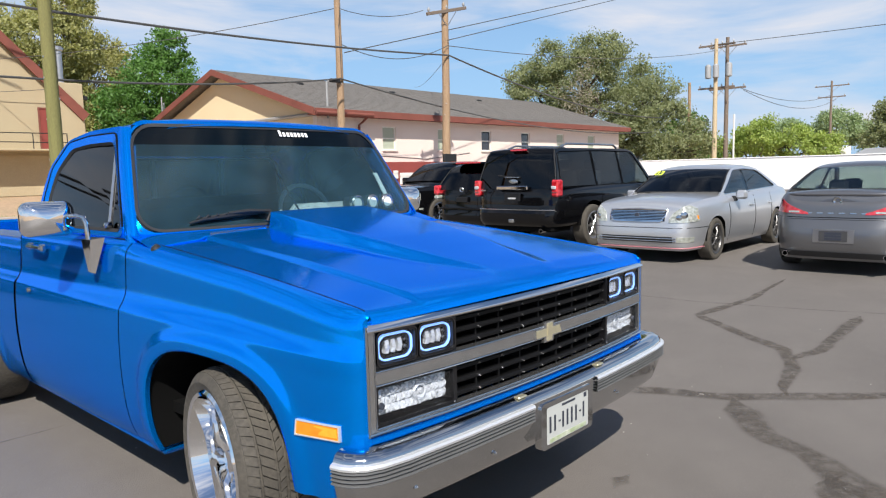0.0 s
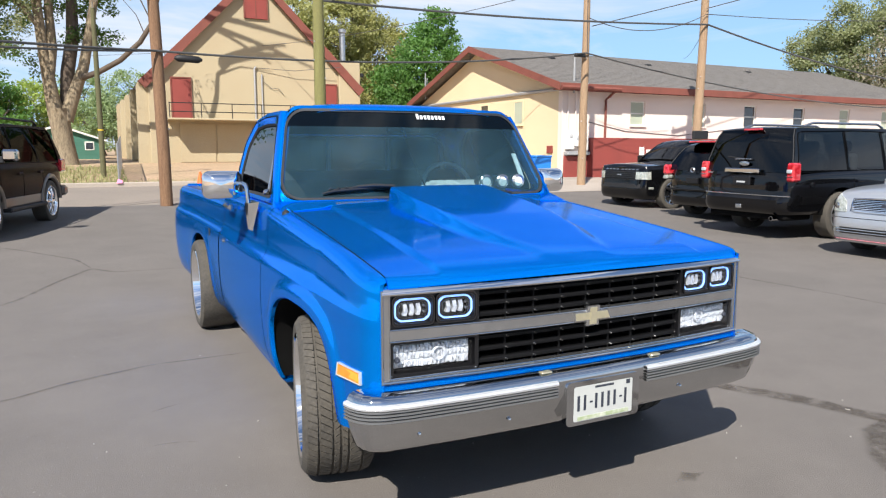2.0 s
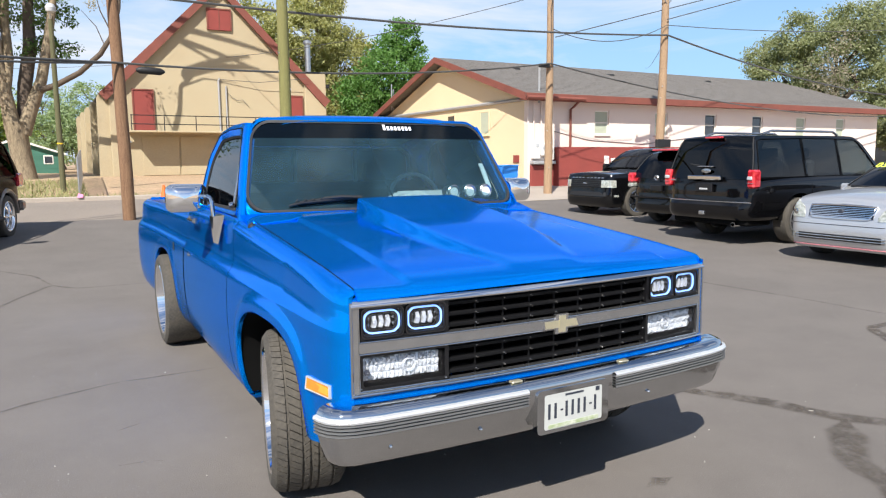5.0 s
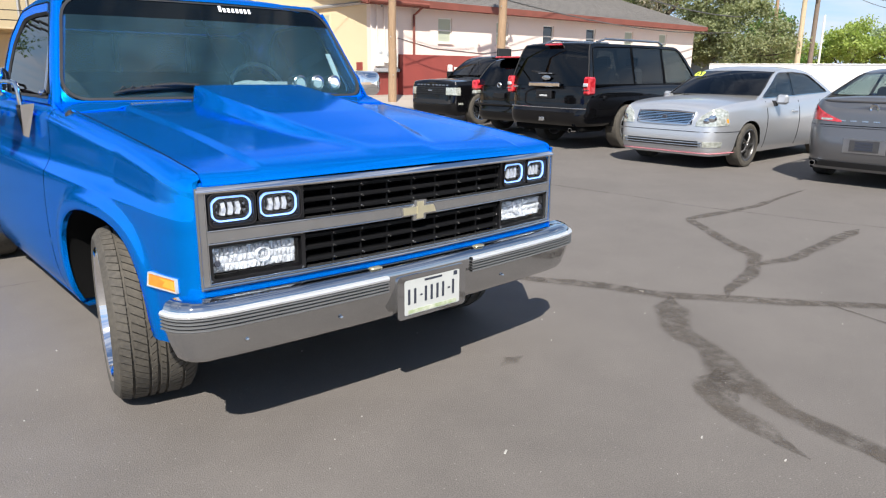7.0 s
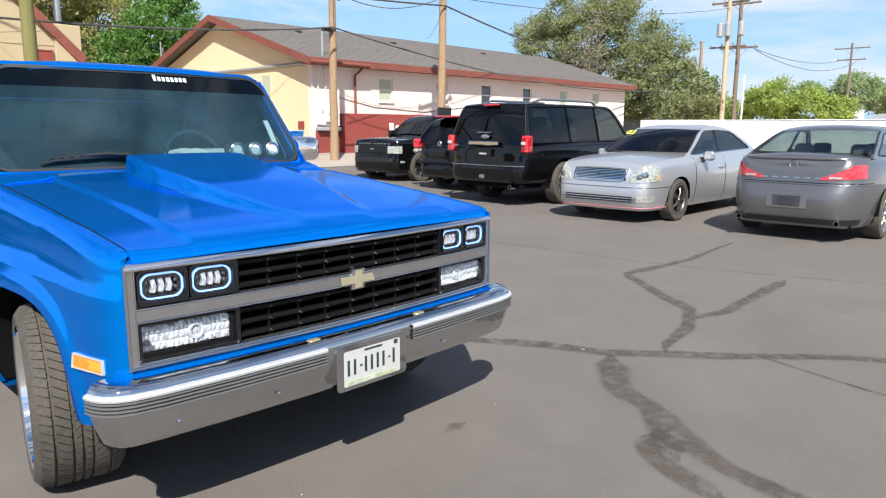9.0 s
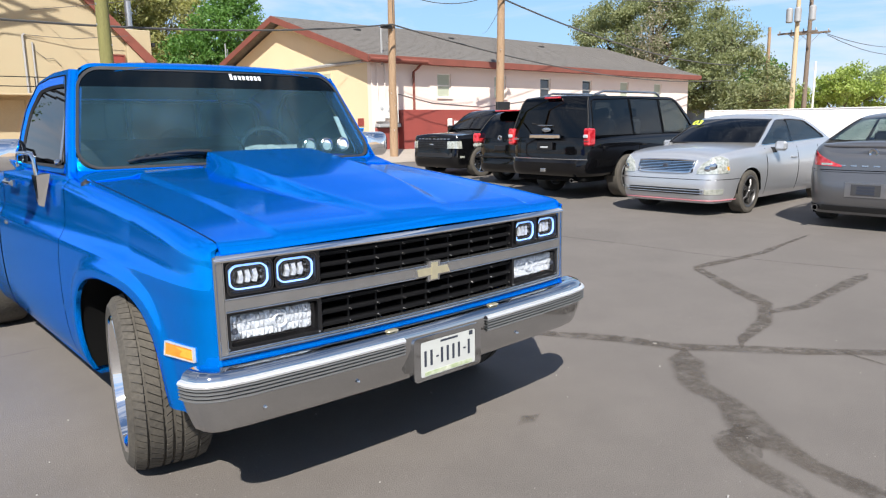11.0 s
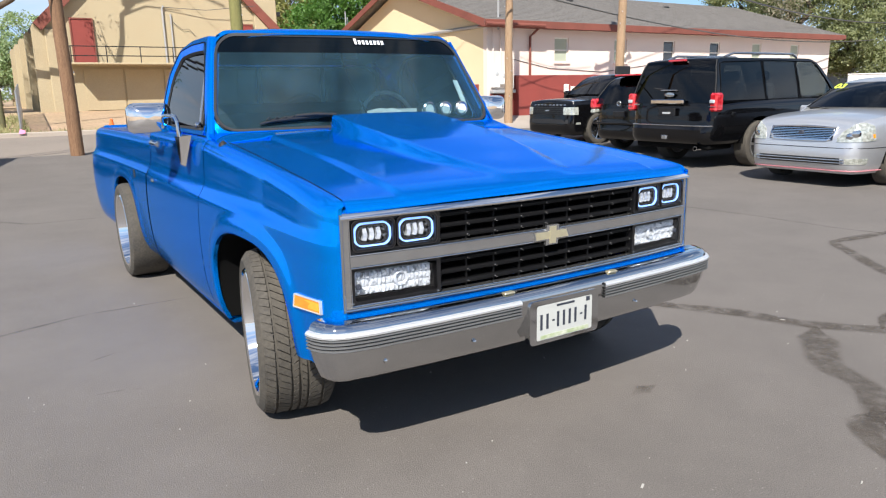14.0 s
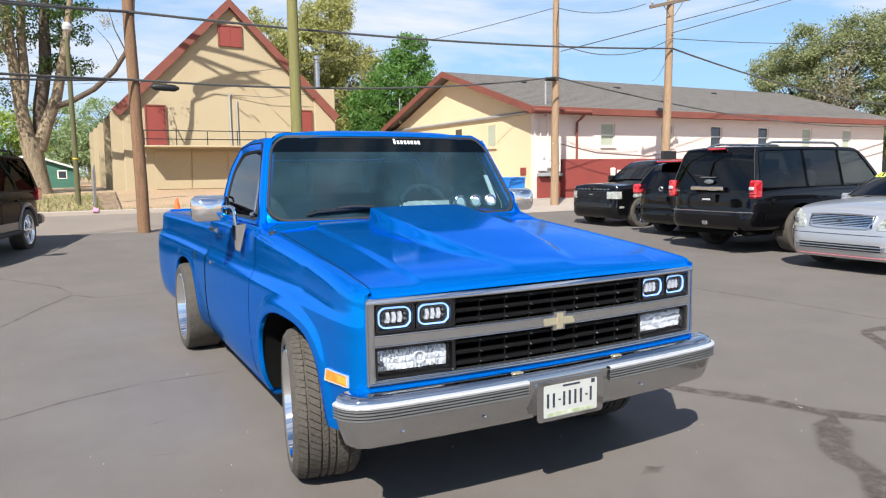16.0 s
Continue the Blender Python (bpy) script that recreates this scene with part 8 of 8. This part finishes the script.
def tree(name, x, y, z0, trunk, lobes, per, size, mat, bark, label, seed, density=9, cl=0.75, trunk_r=0.3, extra=None):
    """A trunk with limbs into each lobe of the crown; lobes are (dx, dy, dz, radius x, radius z)."""
    rng = np.random.default_rng(seed)
    ob = thing(name, pose(x, y, z0), label, "tree")
    g = Geo()
    limb(g, (0, 0, -0.3), (rng.normal() * 0.2, rng.normal() * 0.2, trunk), trunk_r, trunk_r * 0.7, rng, 0.05)
    cs, rs = [], []
    for dx, dy, dz, rx, rz in lobes:
        limb(g, (0, 0, trunk * 0.85), (dx, dy, dz), trunk_r * 0.5, trunk_r * 0.12, rng, 0.2)
        m = max(4, int(density * rx * rx * 0.8 + density * rx * rz * 0.5))
        for k in range(m):
            d = rng.normal(size=3)
            d /= np.linalg.norm(d)
            q = rng.uniform(0.45, 1.0) ** 0.5
            wob = 0.82 + 0.3 * noise.noise(Vector((d * 2.1 + dx).tolist()))
            p = np.array((dx, dy, dz)) + d * np.array((rx, rx, rz)) * q * wob
            cs.append(p)
            rs.append(cl * rng.uniform(0.5, 1.15))
            if k % 5 == 0:
                limb(g, (dx * 0.8, dy * 0.8, dz - rz * 0.3), tuple(p), trunk_r * 0.12, 0.015, rng, 0.15, 4)
    part("trunk", g, bark, ob, smooth=60)
    tagged(part("crown", leaves(rng, cs, rs, per, size), mat, ob, smooth=0, normals=False), kind="stuff")
    if extra:
        m2, cs2, rs2, per2, size2, name2 = extra
        tagged(part(name2, leaves(rng, cs2, rs2, per2, size2, 1.2), m2, ob, smooth=0, normals=False), kind="stuff")
    return ob


# big grey-green willow-like tree past the end of the long building
tree("willow_tree", 45, 27, 0.5, 3.2, [(0, 0, 7.6, 3.6, 3.6), (0, 4.2, 6.6, 2.8, 3.0), (0.5, -3.8, 6.0, 2.6, 3.2), (-1, -5.5, 3.6, 1.8, 2.4), (0, 5.8, 8.2, 1.6, 1.4), (-0.5, -1.8, 9.3, 2.2, 1.9), (-1, 2.6, 9.2, 1.8, 1.7), (-1.5, 1.5, 3.6, 2.6, 1.8), (-0.5, -3.5, 3.0, 2.4, 1.8), (0, 2.5, 2.0, 2.2, 1.5), (0, -6.5, 2.0, 2.0, 1.4), (0, -6.0, 5.4, 2.2, 2.6), (0, -8.2, 2.6, 2.2, 1.9), (-1, 3.6, 4.6, 2.4, 2.2)],
     84, 0.27, LEAF_GREY, DARK_BARK, "large grey-green willow-like tree with a dead grey patch", 11, 7.4, 0.85, 0.55,
     (LEAF_DRY, [(-3.2 + 0.3 * (k % 3), -1.2 - 0.25 * (k % 5), 2.6 + 0.42 * k) for k in range(15)] + [(-3.4 + 0.3 * (k % 2), -0.4 - 0.3 * (k % 4), 3.6 + 0.4 * k) for k in range(9)], [0.85] * 24, 55, 0.22, "dead_growth"))
tree("lime_tree", 58, 18.2, 0, 2.0, [(0, 0, 3.6, 2.4, 1.8), (0, 2.4, 3.0, 1.9, 1.6), (0, -2.6, 3.1, 2.0, 1.7), (0, -4.6, 2.6, 1.5, 1.5), (0, 4.6, 2.6, 1.6, 1.6)], 60, 0.32, LEAF_LIME, DARK_BARK, "row of bright lime-green small trees behind the wall", 12, 9, 0.7, 0.2)
tree("young_tree", 54, 23, 0, 2.2, [(0, 0, 4.2, 2.0, 2.2), (0, 1.6, 3.2, 1.6, 1.6), (0, -1.4, 2.6, 1.4, 1.4)], 60, 0.32, LEAF_BRIGHT, DARK_BARK, "mid-green tree behind the slender pole", 13, 9, 0.7, 0.2)
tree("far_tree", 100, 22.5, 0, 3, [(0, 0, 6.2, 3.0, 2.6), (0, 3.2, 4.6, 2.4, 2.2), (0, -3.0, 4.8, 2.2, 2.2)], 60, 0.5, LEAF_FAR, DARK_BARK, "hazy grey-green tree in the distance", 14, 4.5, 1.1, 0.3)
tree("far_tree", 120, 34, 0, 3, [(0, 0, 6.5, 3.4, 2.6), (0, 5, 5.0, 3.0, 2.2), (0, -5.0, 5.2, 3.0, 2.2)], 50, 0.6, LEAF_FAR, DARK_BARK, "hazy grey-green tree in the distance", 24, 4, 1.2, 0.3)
tree("dark_tree", 70, 10.6, 0, 2.4, [(0, 0, 5.2, 2.6, 2.5), (0, -2.6, 4.2, 2.2, 2.2), (0, 1.6, 3.2, 1.8, 1.6)], 60, 0.36, LEAF_GREY, DARK_BARK, "dark grey-green tree beyond the depot", 15, 7, 0.8, 0.3)
# trees between hall and long building
tree("poplar_tree", 21.6, 47.5, 0.9, 3, [(0, 0, 6.8, 3.3, 3.6), (-2.2, 0, 5.4, 2.6, 3.0), (2.2, 0, 5.2, 2.4, 3.2), (0.3, 0, 9.6, 2.0, 1.8), (1.9, -0.5, 2.8, 2.6, 2.0), (-2.6, 0, 2.8, 2.6, 2.2)], 64, 0.34, LEAF_BRIGHT, DARK_BARK, "dense bright green broadleaf tree", 16, 9, 0.75, 0.4)
tree("elm_tree", 17.0, 55, 1, 5, [(0, 0, 10.0, 4.2, 4.2), (-3.0, 0, 7.0, 3.2, 3.6), (3.4, 0, 8.2, 3.4, 3.6), (1.2, 0, 13.4, 2.4, 2.2), (0, 0, 5.0, 4.2, 3.2), (4.2, 0, 4.8, 3.0, 2.8)], 52, 0.36, LEAF_OLIVE, BARK, "tall thin olive-yellow tree behind the hall", 17, 10, 0.85, 0.35)
tree("elm_tree", 13.2, 58, 1, 6, [(0, 0, 11.6, 2.6, 2.8), (-1.6, 0, 8.2, 2.6, 2.6), (1.8, 0, 9.0, 2.6, 2.6), (0, 0, 5.5, 3.4, 2.8)], 44, 0.38, LEAF_OLIVE, BARK, "tall thin olive-yellow tree behind the hall", 18, 9, 0.85, 0.3)
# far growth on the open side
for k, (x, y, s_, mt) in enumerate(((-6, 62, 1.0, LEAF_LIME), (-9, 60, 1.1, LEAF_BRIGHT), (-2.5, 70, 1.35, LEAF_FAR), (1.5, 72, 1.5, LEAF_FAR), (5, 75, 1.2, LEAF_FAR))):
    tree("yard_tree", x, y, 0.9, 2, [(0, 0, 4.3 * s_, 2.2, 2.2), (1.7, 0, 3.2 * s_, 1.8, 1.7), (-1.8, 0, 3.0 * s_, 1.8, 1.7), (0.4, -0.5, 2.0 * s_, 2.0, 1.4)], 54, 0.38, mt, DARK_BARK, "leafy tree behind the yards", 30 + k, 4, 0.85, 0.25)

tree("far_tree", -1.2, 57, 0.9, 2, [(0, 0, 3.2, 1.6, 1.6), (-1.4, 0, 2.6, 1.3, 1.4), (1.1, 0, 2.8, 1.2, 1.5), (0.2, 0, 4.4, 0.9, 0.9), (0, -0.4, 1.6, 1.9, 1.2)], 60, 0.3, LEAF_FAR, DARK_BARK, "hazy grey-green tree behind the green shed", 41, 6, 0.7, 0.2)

# the old cottonwood
rng = np.random.default_rng(5)
cw_ = thing("cottonwood_tree", pose(-3.0, 33, height(33)), "old forked tree with pale furrowed trunk and long bare limb", "tree")
g = Geo()
g.tube([(0, 0, -0.3), (0.02, 0, 0.1), (0, 0, 0.7), (-0.1, 0, 1.6), (-0.15, 0, 2.4)], [0.684, 0.499, 0.418, 0.403, 0.451], 16)
g.tube([(-0.25, 0, 2.1), (-0.4, 0, 3.4), (-0.55, 0.1, 4.8), (-0.65, 0, 6.4), (-0.75, 0, 8.4), (-0.9, 0, 10.5)], [0.338, 0.273, 0.226, 0.201, 0.161, 0.096], 12)
g.tube([(-0.4, 0, 3.6), (-0.2, 0.1, 5.0), (-0.25, 0.2, 6.6), (-0.1, 0.1, 8.6), (0.1, 0, 10.5)], [0.201, 0.193, 0.177, 0.145, 0.081], 10)
g.tube([(0.1, 0, 1.9), (0.45, 0, 2.9), (0.95, 0, 4.2), (1.25, 0, 5.6), (1.55, 0, 7.2), (1.9, 0, 9.6)], [0.322, 0.273, 0.226, 0.201, 0.161, 0.081], 12)
g.tube([(-0.5, 0, 5.6), (-1.2, 0, 6.6), (-2.2, 0, 7.3), (-3.6, 0, 8.4)], [0.129, 0.112, 0.089, 0.040], 9)
part("trunk", g, BARK, cw_, smooth=60)
g = Geo()
g.tube([(0.15, 0.3, 2.4), (0.3, 0.5, 4.0), (0.6, 0.6, 5.6), (0.65, 0.6, 7.4), (0.9, 0.5, 9.8)], [0.273, 0.290, 0.273, 0.210, 0.096], 12)
g.tube([(0.9, -0.3, 3.75), (1.5, -0.7, 3.95), (2.4, -1.3, 4.45), (3.2, -1.8, 5.2), (3.7, -2.0, 6.0), (4.0, -2.0, 7.1), (4.1, -2.0, 8.2), (4.9, -2.2, 9.4)], [0.137, 0.121, 0.112, 0.105, 0.096, 0.081, 0.068, 0.040], 10)
g.tube([(3.7, -2.0, 6.0), (3.3, -2.0, 6.9), (3.1, -2.0, 7.8)], [0.032, 0.024, 0.010], 6)
g.tube([(3.4, -1.9, 5.5), (3.1, -1.9, 6.3), (2.6, -1.9, 6.9)], [0.024, 0.016, 0.009], 6)
g.tube([(4.1, -2.0, 8.2), (5.0, -2.2, 8.9), (6.2, -2.6, 9.3)], [0.040, 0.028, 0.012], 6)
part("dark_limb", g, DARK_BARK, cw_, smooth=60)
cs, rs = [], []
for k in range(210):
    a, r_ = rng.uniform(0, 6.28), 4.8 * math.sqrt(rng.uniform(0.02, 1))
    p = np.array((-1.6 + r_ * math.cos(a), r_ * math.sin(a) * 0.8, 8.4 + rng.uniform(-1.9, 3.6)))
    if not (0.6 < p[0] < 3.6 and p[2] < 6.6):
        cs.append(p)
        rs.append(rng.uniform(0.4, 0.85))
for k in range(34):
    cs.append(np.array((-2.8 + rng.normal() * 1.1, rng.normal(), 5.4 + rng.normal() * 0.8)))
    rs.append(0.55)
for k in range(46):
    cs.append(np.array((1.6 + rng.normal() * 0.55, 0.4 + rng.normal() * 0.5, 6.3 + rng.uniform(-1.2, 2.2))))
    rs.append(0.42)
for x, z in ((4.9, 9.2), (5.6, 9.0), (6.2, 8.9), (6.3, 8.5), (5.2, 9.6), (6.0, 9.5)):
    cs.append(np.array((x, -2.4, z)))
    rs.append(0.38)
# high clusters out of view; those that shade the hall are dropped below
for k in range(16):
    cs.append(np.array((rng.uniform(0.5, 6.5), rng.uniform(-7.5, -2.5), rng.uniform(11.2, 15.5))))
    rs.append(rng.uniform(0.35, 0.75))
def shades_hall(p):
    """Whether a leaf cluster's shadow would land on the hall's front."""
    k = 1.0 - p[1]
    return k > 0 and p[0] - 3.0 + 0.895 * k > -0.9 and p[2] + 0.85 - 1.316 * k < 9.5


# nearly all clusters that would shade the hall's front are left out
kept = [(c, r) for n, (c, r) in enumerate(zip(cs, rs)) if not shades_hall(c) or n % 24 == 0]
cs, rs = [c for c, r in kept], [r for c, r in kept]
# limbs out of view overhead, added to cast shadows on the hall
high = Geo()
for k in range(6):
    e_ = (rng.uniform(1.0, 6.5), rng.uniform(-7.0, -2.5), rng.uniform(11.5, 15.5))
    a_, e_ = Vector((1.6 if k % 2 else 4.3, -0.2 if k % 2 else -2.1, 9.0)), Vector(e_)
    m_ = a_.lerp(e_, 0.5) + Vector((rng.uniform(-0.5, 0.5), rng.uniform(-0.4, 0.4), rng.uniform(0.3, 1.1)))
    high.tube([(1 - t) ** 2 * a_ + 2 * t * (1 - t) * m_ + t * t * e_ for t in [q / 9 for q in range(10)]], [0.15 - 0.012 * q for q in range(10)], 8)
part("high_limb", high, DARK_BARK, cw_, smooth=60)
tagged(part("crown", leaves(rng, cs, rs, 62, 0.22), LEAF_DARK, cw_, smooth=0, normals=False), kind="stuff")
# sunlit look put into the colour: paler sprays over the dark crown
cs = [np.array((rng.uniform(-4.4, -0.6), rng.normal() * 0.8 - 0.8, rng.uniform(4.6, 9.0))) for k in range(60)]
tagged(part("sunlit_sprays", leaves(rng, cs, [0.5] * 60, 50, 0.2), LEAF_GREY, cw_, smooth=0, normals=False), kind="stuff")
cs = [np.array((3.2 + rng.normal() * 0.5, -1.9 + rng.normal() * 0.3, 7.2 + rng.normal() * 0.5)) for k in range(5)]
tagged(part("dry_sprays", leaves(rng, cs, [0.45] * 5, 14, 0.16), LEAF_DRY, cw_, smooth=0, normals=False), kind="stuff")

# weeds by the kerb
rng = np.random.default_rng(8)
g = Geo()
for k in range(9000):
    x, y = rng.uniform(-9, -0.9), rng.uniform(20.85, 31)
    if rng.uniform() < 0.25:
        x, y = rng.uniform(-9, 9), rng.uniform(20.85, 21.5)
    z = height(y) - 0.03
    h_, a = rng.uniform(0.05, 0.24), rng.uniform(0, 6.28)
    w_ = rng.uniform(0.008, 0.022)
    g.add([(x - w_ * math.cos(a), y - w_ * math.sin(a), z), (x + w_ * math.cos(a), y + w_ * math.sin(a), z), (x + rng.normal() * 0.08, y + rng.normal() * 0.08, z + h_)], [(0, 1, 2)])
tagged(part("weed_growth", g, GRASS, smooth=0, normals=False), "dry green weeds on the yard verge", "weeds", kind="stuff")

# ---- sealed cracks, stains and litter on the asphalt ----
def crack(points, widths, seed, label="dark sealed crack wandering over the asphalt", mat=None):
    """A ragged flat strip of sealer along a line."""
    rng = np.random.default_rng(seed)
    pts = [Vector((*p, 0)) for p in points]
    dense_, wid = [], []
    for i, (a, b) in enumerate(zip(pts, pts[1:])):
        n = max(2, int((b - a).length / 0.05))
        w0, w1 = widths[min(i, len(widths) - 1)], widths[min(i + 1, len(widths) - 1)]
        for k in range(n):
            dense_.append(a + (b - a) * (k / n))
            wid.append(w0 + (w1 - w0) * k / n)
    dense_.append(pts[-1])
    wid.append(widths[-1])
    # soften the corners
    for _ in range(3):
        dense_ = [dense_[0]] + [(dense_[i - 1] + dense_[i] * 2 + dense_[i + 1]) / 4 for i in range(1, len(dense_) - 1)] + [dense_[-1]]
    rows = []
    for i, p in enumerate(dense_):
        d = (dense_[min(i + 1, len(dense_) - 1)] - dense_[max(i - 1, 0)]).normalized()
        s = Vector((-d.y, d.x, 0))
        j = Vector((rng.normal() * 0.002, rng.normal() * 0.002, 0))
        w0 = wid[i] * (1.15 + 0.55 * noise.noise(Vector((i * 0.16, seed, 0.3)))) / 2 * 1.35
        w1 = wid[i] * (1.15 + 0.55 * noise.noise(Vector((i * 0.16, seed, 7.3)))) / 2 * 1.35
        taper = min(1, i / 4, (len(dense_) - 1 - i) / 4) * 0.9 + 0.1
        z = height(p.y) + 0.003
        a, b = p + s * w0 * taper + j, p - s * w1 * taper + j
        rows.append([(a.x, a.y, z), (p.x + j.x, p.y + j.y, z + 0.0015), (b.x, b.y, z)])
    ob = part("crack_seal", Geo().grid(rows), mat or SEALER, smooth=0)
    layer = ob.data.uv_layers.new(name="strip")
    for loop in ob.data.loops:
        i, k = divmod(loop.vertex_index, 3)
        layer.data[loop.index].uv = (i * 0.05, k - 1.0)
    return tagged(ob, label, "crack", "sealed cracks")


crack([(1.55, 1.2), (1.76, 0.87), (1.92, 0.63), (2.08, 0.29), (2.13, 0.11), (2.38, -0.17), (2.67, -0.54), (2.99, -0.86), (3.19, -1.15), (3.3, -1.6)], [0.07, 0.10, 0.10, 0.11, 0.13, 0.11, 0.10, 0.09], 1)
crack([(7.29, 1.29), (5.56, 1.17), (4.47, 1.29), (3.95, 0.71), (3.59, 0.22), (3.06, -0.01), (2.55, -0.08), (2.38, -0.17)], [0.03, 0.08, 0.09, 0.10, 0.11, 0.09, 0.07], 2)
crack([(5.3, 0.03), (4.15, 0.0), (3.64, -0.02), (3.47, 0.06), (3.26, 0.08)], [0.09, 0.1, 0.09, 0.08], 3)
crack([(2.13, 0.09), (1.85, -0.10), (1.61, -0.27), (1.46, -0.57), (1.21, -0.81), (1.11, -1.08), (1.03, -1.44), (0.95, -1.63), (0.9, -2.0)], [0.14, 0.15, 0.13, 0.14, 0.17, 0.11, 0.09, 0.07], 4, "broad dark tar-stained crack seal")
crack([(1.30, -0.72), (1.08, -0.66), (0.97, -0.82), (0.91, -0.94), (0.82, -1.16), (0.78, -1.30)], [0.05, 0.10, 0.12, 0.12, 0.11, 0.09], 5, "broad dark tar-stained crack seal")
crack([(1.30, -0.66), (1.14, -0.78), (1.02, -0.9)], [0.1, 0.2, 0.1], 15, "broad dark tar-stained crack seal")
crack([(2.78, -0.57), (2.67, -0.93), (2.55, -1.36), (2.58, -1.7)], [0.03, 0.02, 0.035, 0.02], 6)
crack([(5.01, 3.9), (5.13, 2.46), (5.14, 1.57), (5.39, 0.42), (5.79, -0.85), (6.0, -2.2)], [0.04, 0.035, 0.04, 0.035], 7, "thin straight joint in the asphalt", FAINT)
crack([(-3.2, 2.3), (-2.38, 2.61), (-2.07, 2.8), (-1.53, 2.99), (-0.84, 3.0)], [0.02, 0.025, 0.03, 0.02], 8, "thin straight joint in the asphalt", FAINT)
crack([(-3.2, 4.9), (-2.61, 5.83), (-2.28, 6.73), (-1.93, 7.49), (-1.69, 7.11), (-0.91, 7.08)], [0.04, 0.05, 0.04, 0.04], 9, "faint old crack in the asphalt", FAINT)
crack([(-3.6, 10.4), (-2.86, 9.45), (-2.13, 8.28), (-1.93, 7.49)], [0.03, 0.04, 0.03], 10, "faint old crack in the asphalt", FAINT)
crack([(-1.62, 1.52), (-1.52, 1.53), (-1.42, 1.48)], [0.02, 0.03, 0.02], 11, "small dark stain on the asphalt", FAINT)
crack([(0.50, 0.04), (0.60, 0.06), (0.69, 0.05)], [0.05, 0.13, 0.05], 12, "small brown oil stain on the asphalt", FAINT)
crack([(-1.60, 2.03), (-1.53, 2.06), (-1.46, 2.09)], [0.015, 0.03, 0.012], 13, "small dark stain on the asphalt", FAINT)
# small stones, paper bits and leaves
PAPER = material("paper_scrap", (0.4, 0.38, 0.35), 0.8)
PEBBLE = material("pale_pebble", (0.36, 0.34, 0.31), 0.8, per_object=0.6)
rng = np.random.default_rng(21)
for x, y, l, a in ((0.62, -0.95, 0.010, 20), (1.02, -1.93, 0.011, 70), (0.70, -1.24, 0.009, 5), (-0.05, -0.52, 0.014, 30), (2.08, 0.27, 0.014, -60)):
    tagged(part("paper_scrap", Geo().box(-l, l, -l * 0.3, l * 0.3, 0, 0.004, 0.001, pose(x, y, 0.001, 0, 0, a)), PAPER), "small pale paper scrap on the asphalt", "litter", "litter scraps")
base_peb = Geo().lathe([(0.001, -0.5), (0.42, -0.3), (0.5, 0.05), (0.3, 0.42), (0.001, 0.5)], 6)
peb_me = None
for k in range(130):
    x, y = rng.uniform(-2.6, 4.5), rng.uniform(-1.9, 5.5)
    s_ = rng.uniform(0.0022, 0.006)
    if peb_me is None:
        pb = part("pebble", base_peb, PEBBLE, smooth=0)
        peb_me = pb.data
    else:
        pb = new("pebble", peb_me)
    pb.matrix_world = pose(x, y, height(y) + s_ * 0.3, rng.uniform(0, 360), rng.uniform(0, 360), 0) @ Matrix.Diagonal((s_ * 2, s_ * 1.6, s_ * 1.2, 1))
    tagged(pb, "tiny pale pebble lying on asphalt", "pebble", "pebbles")
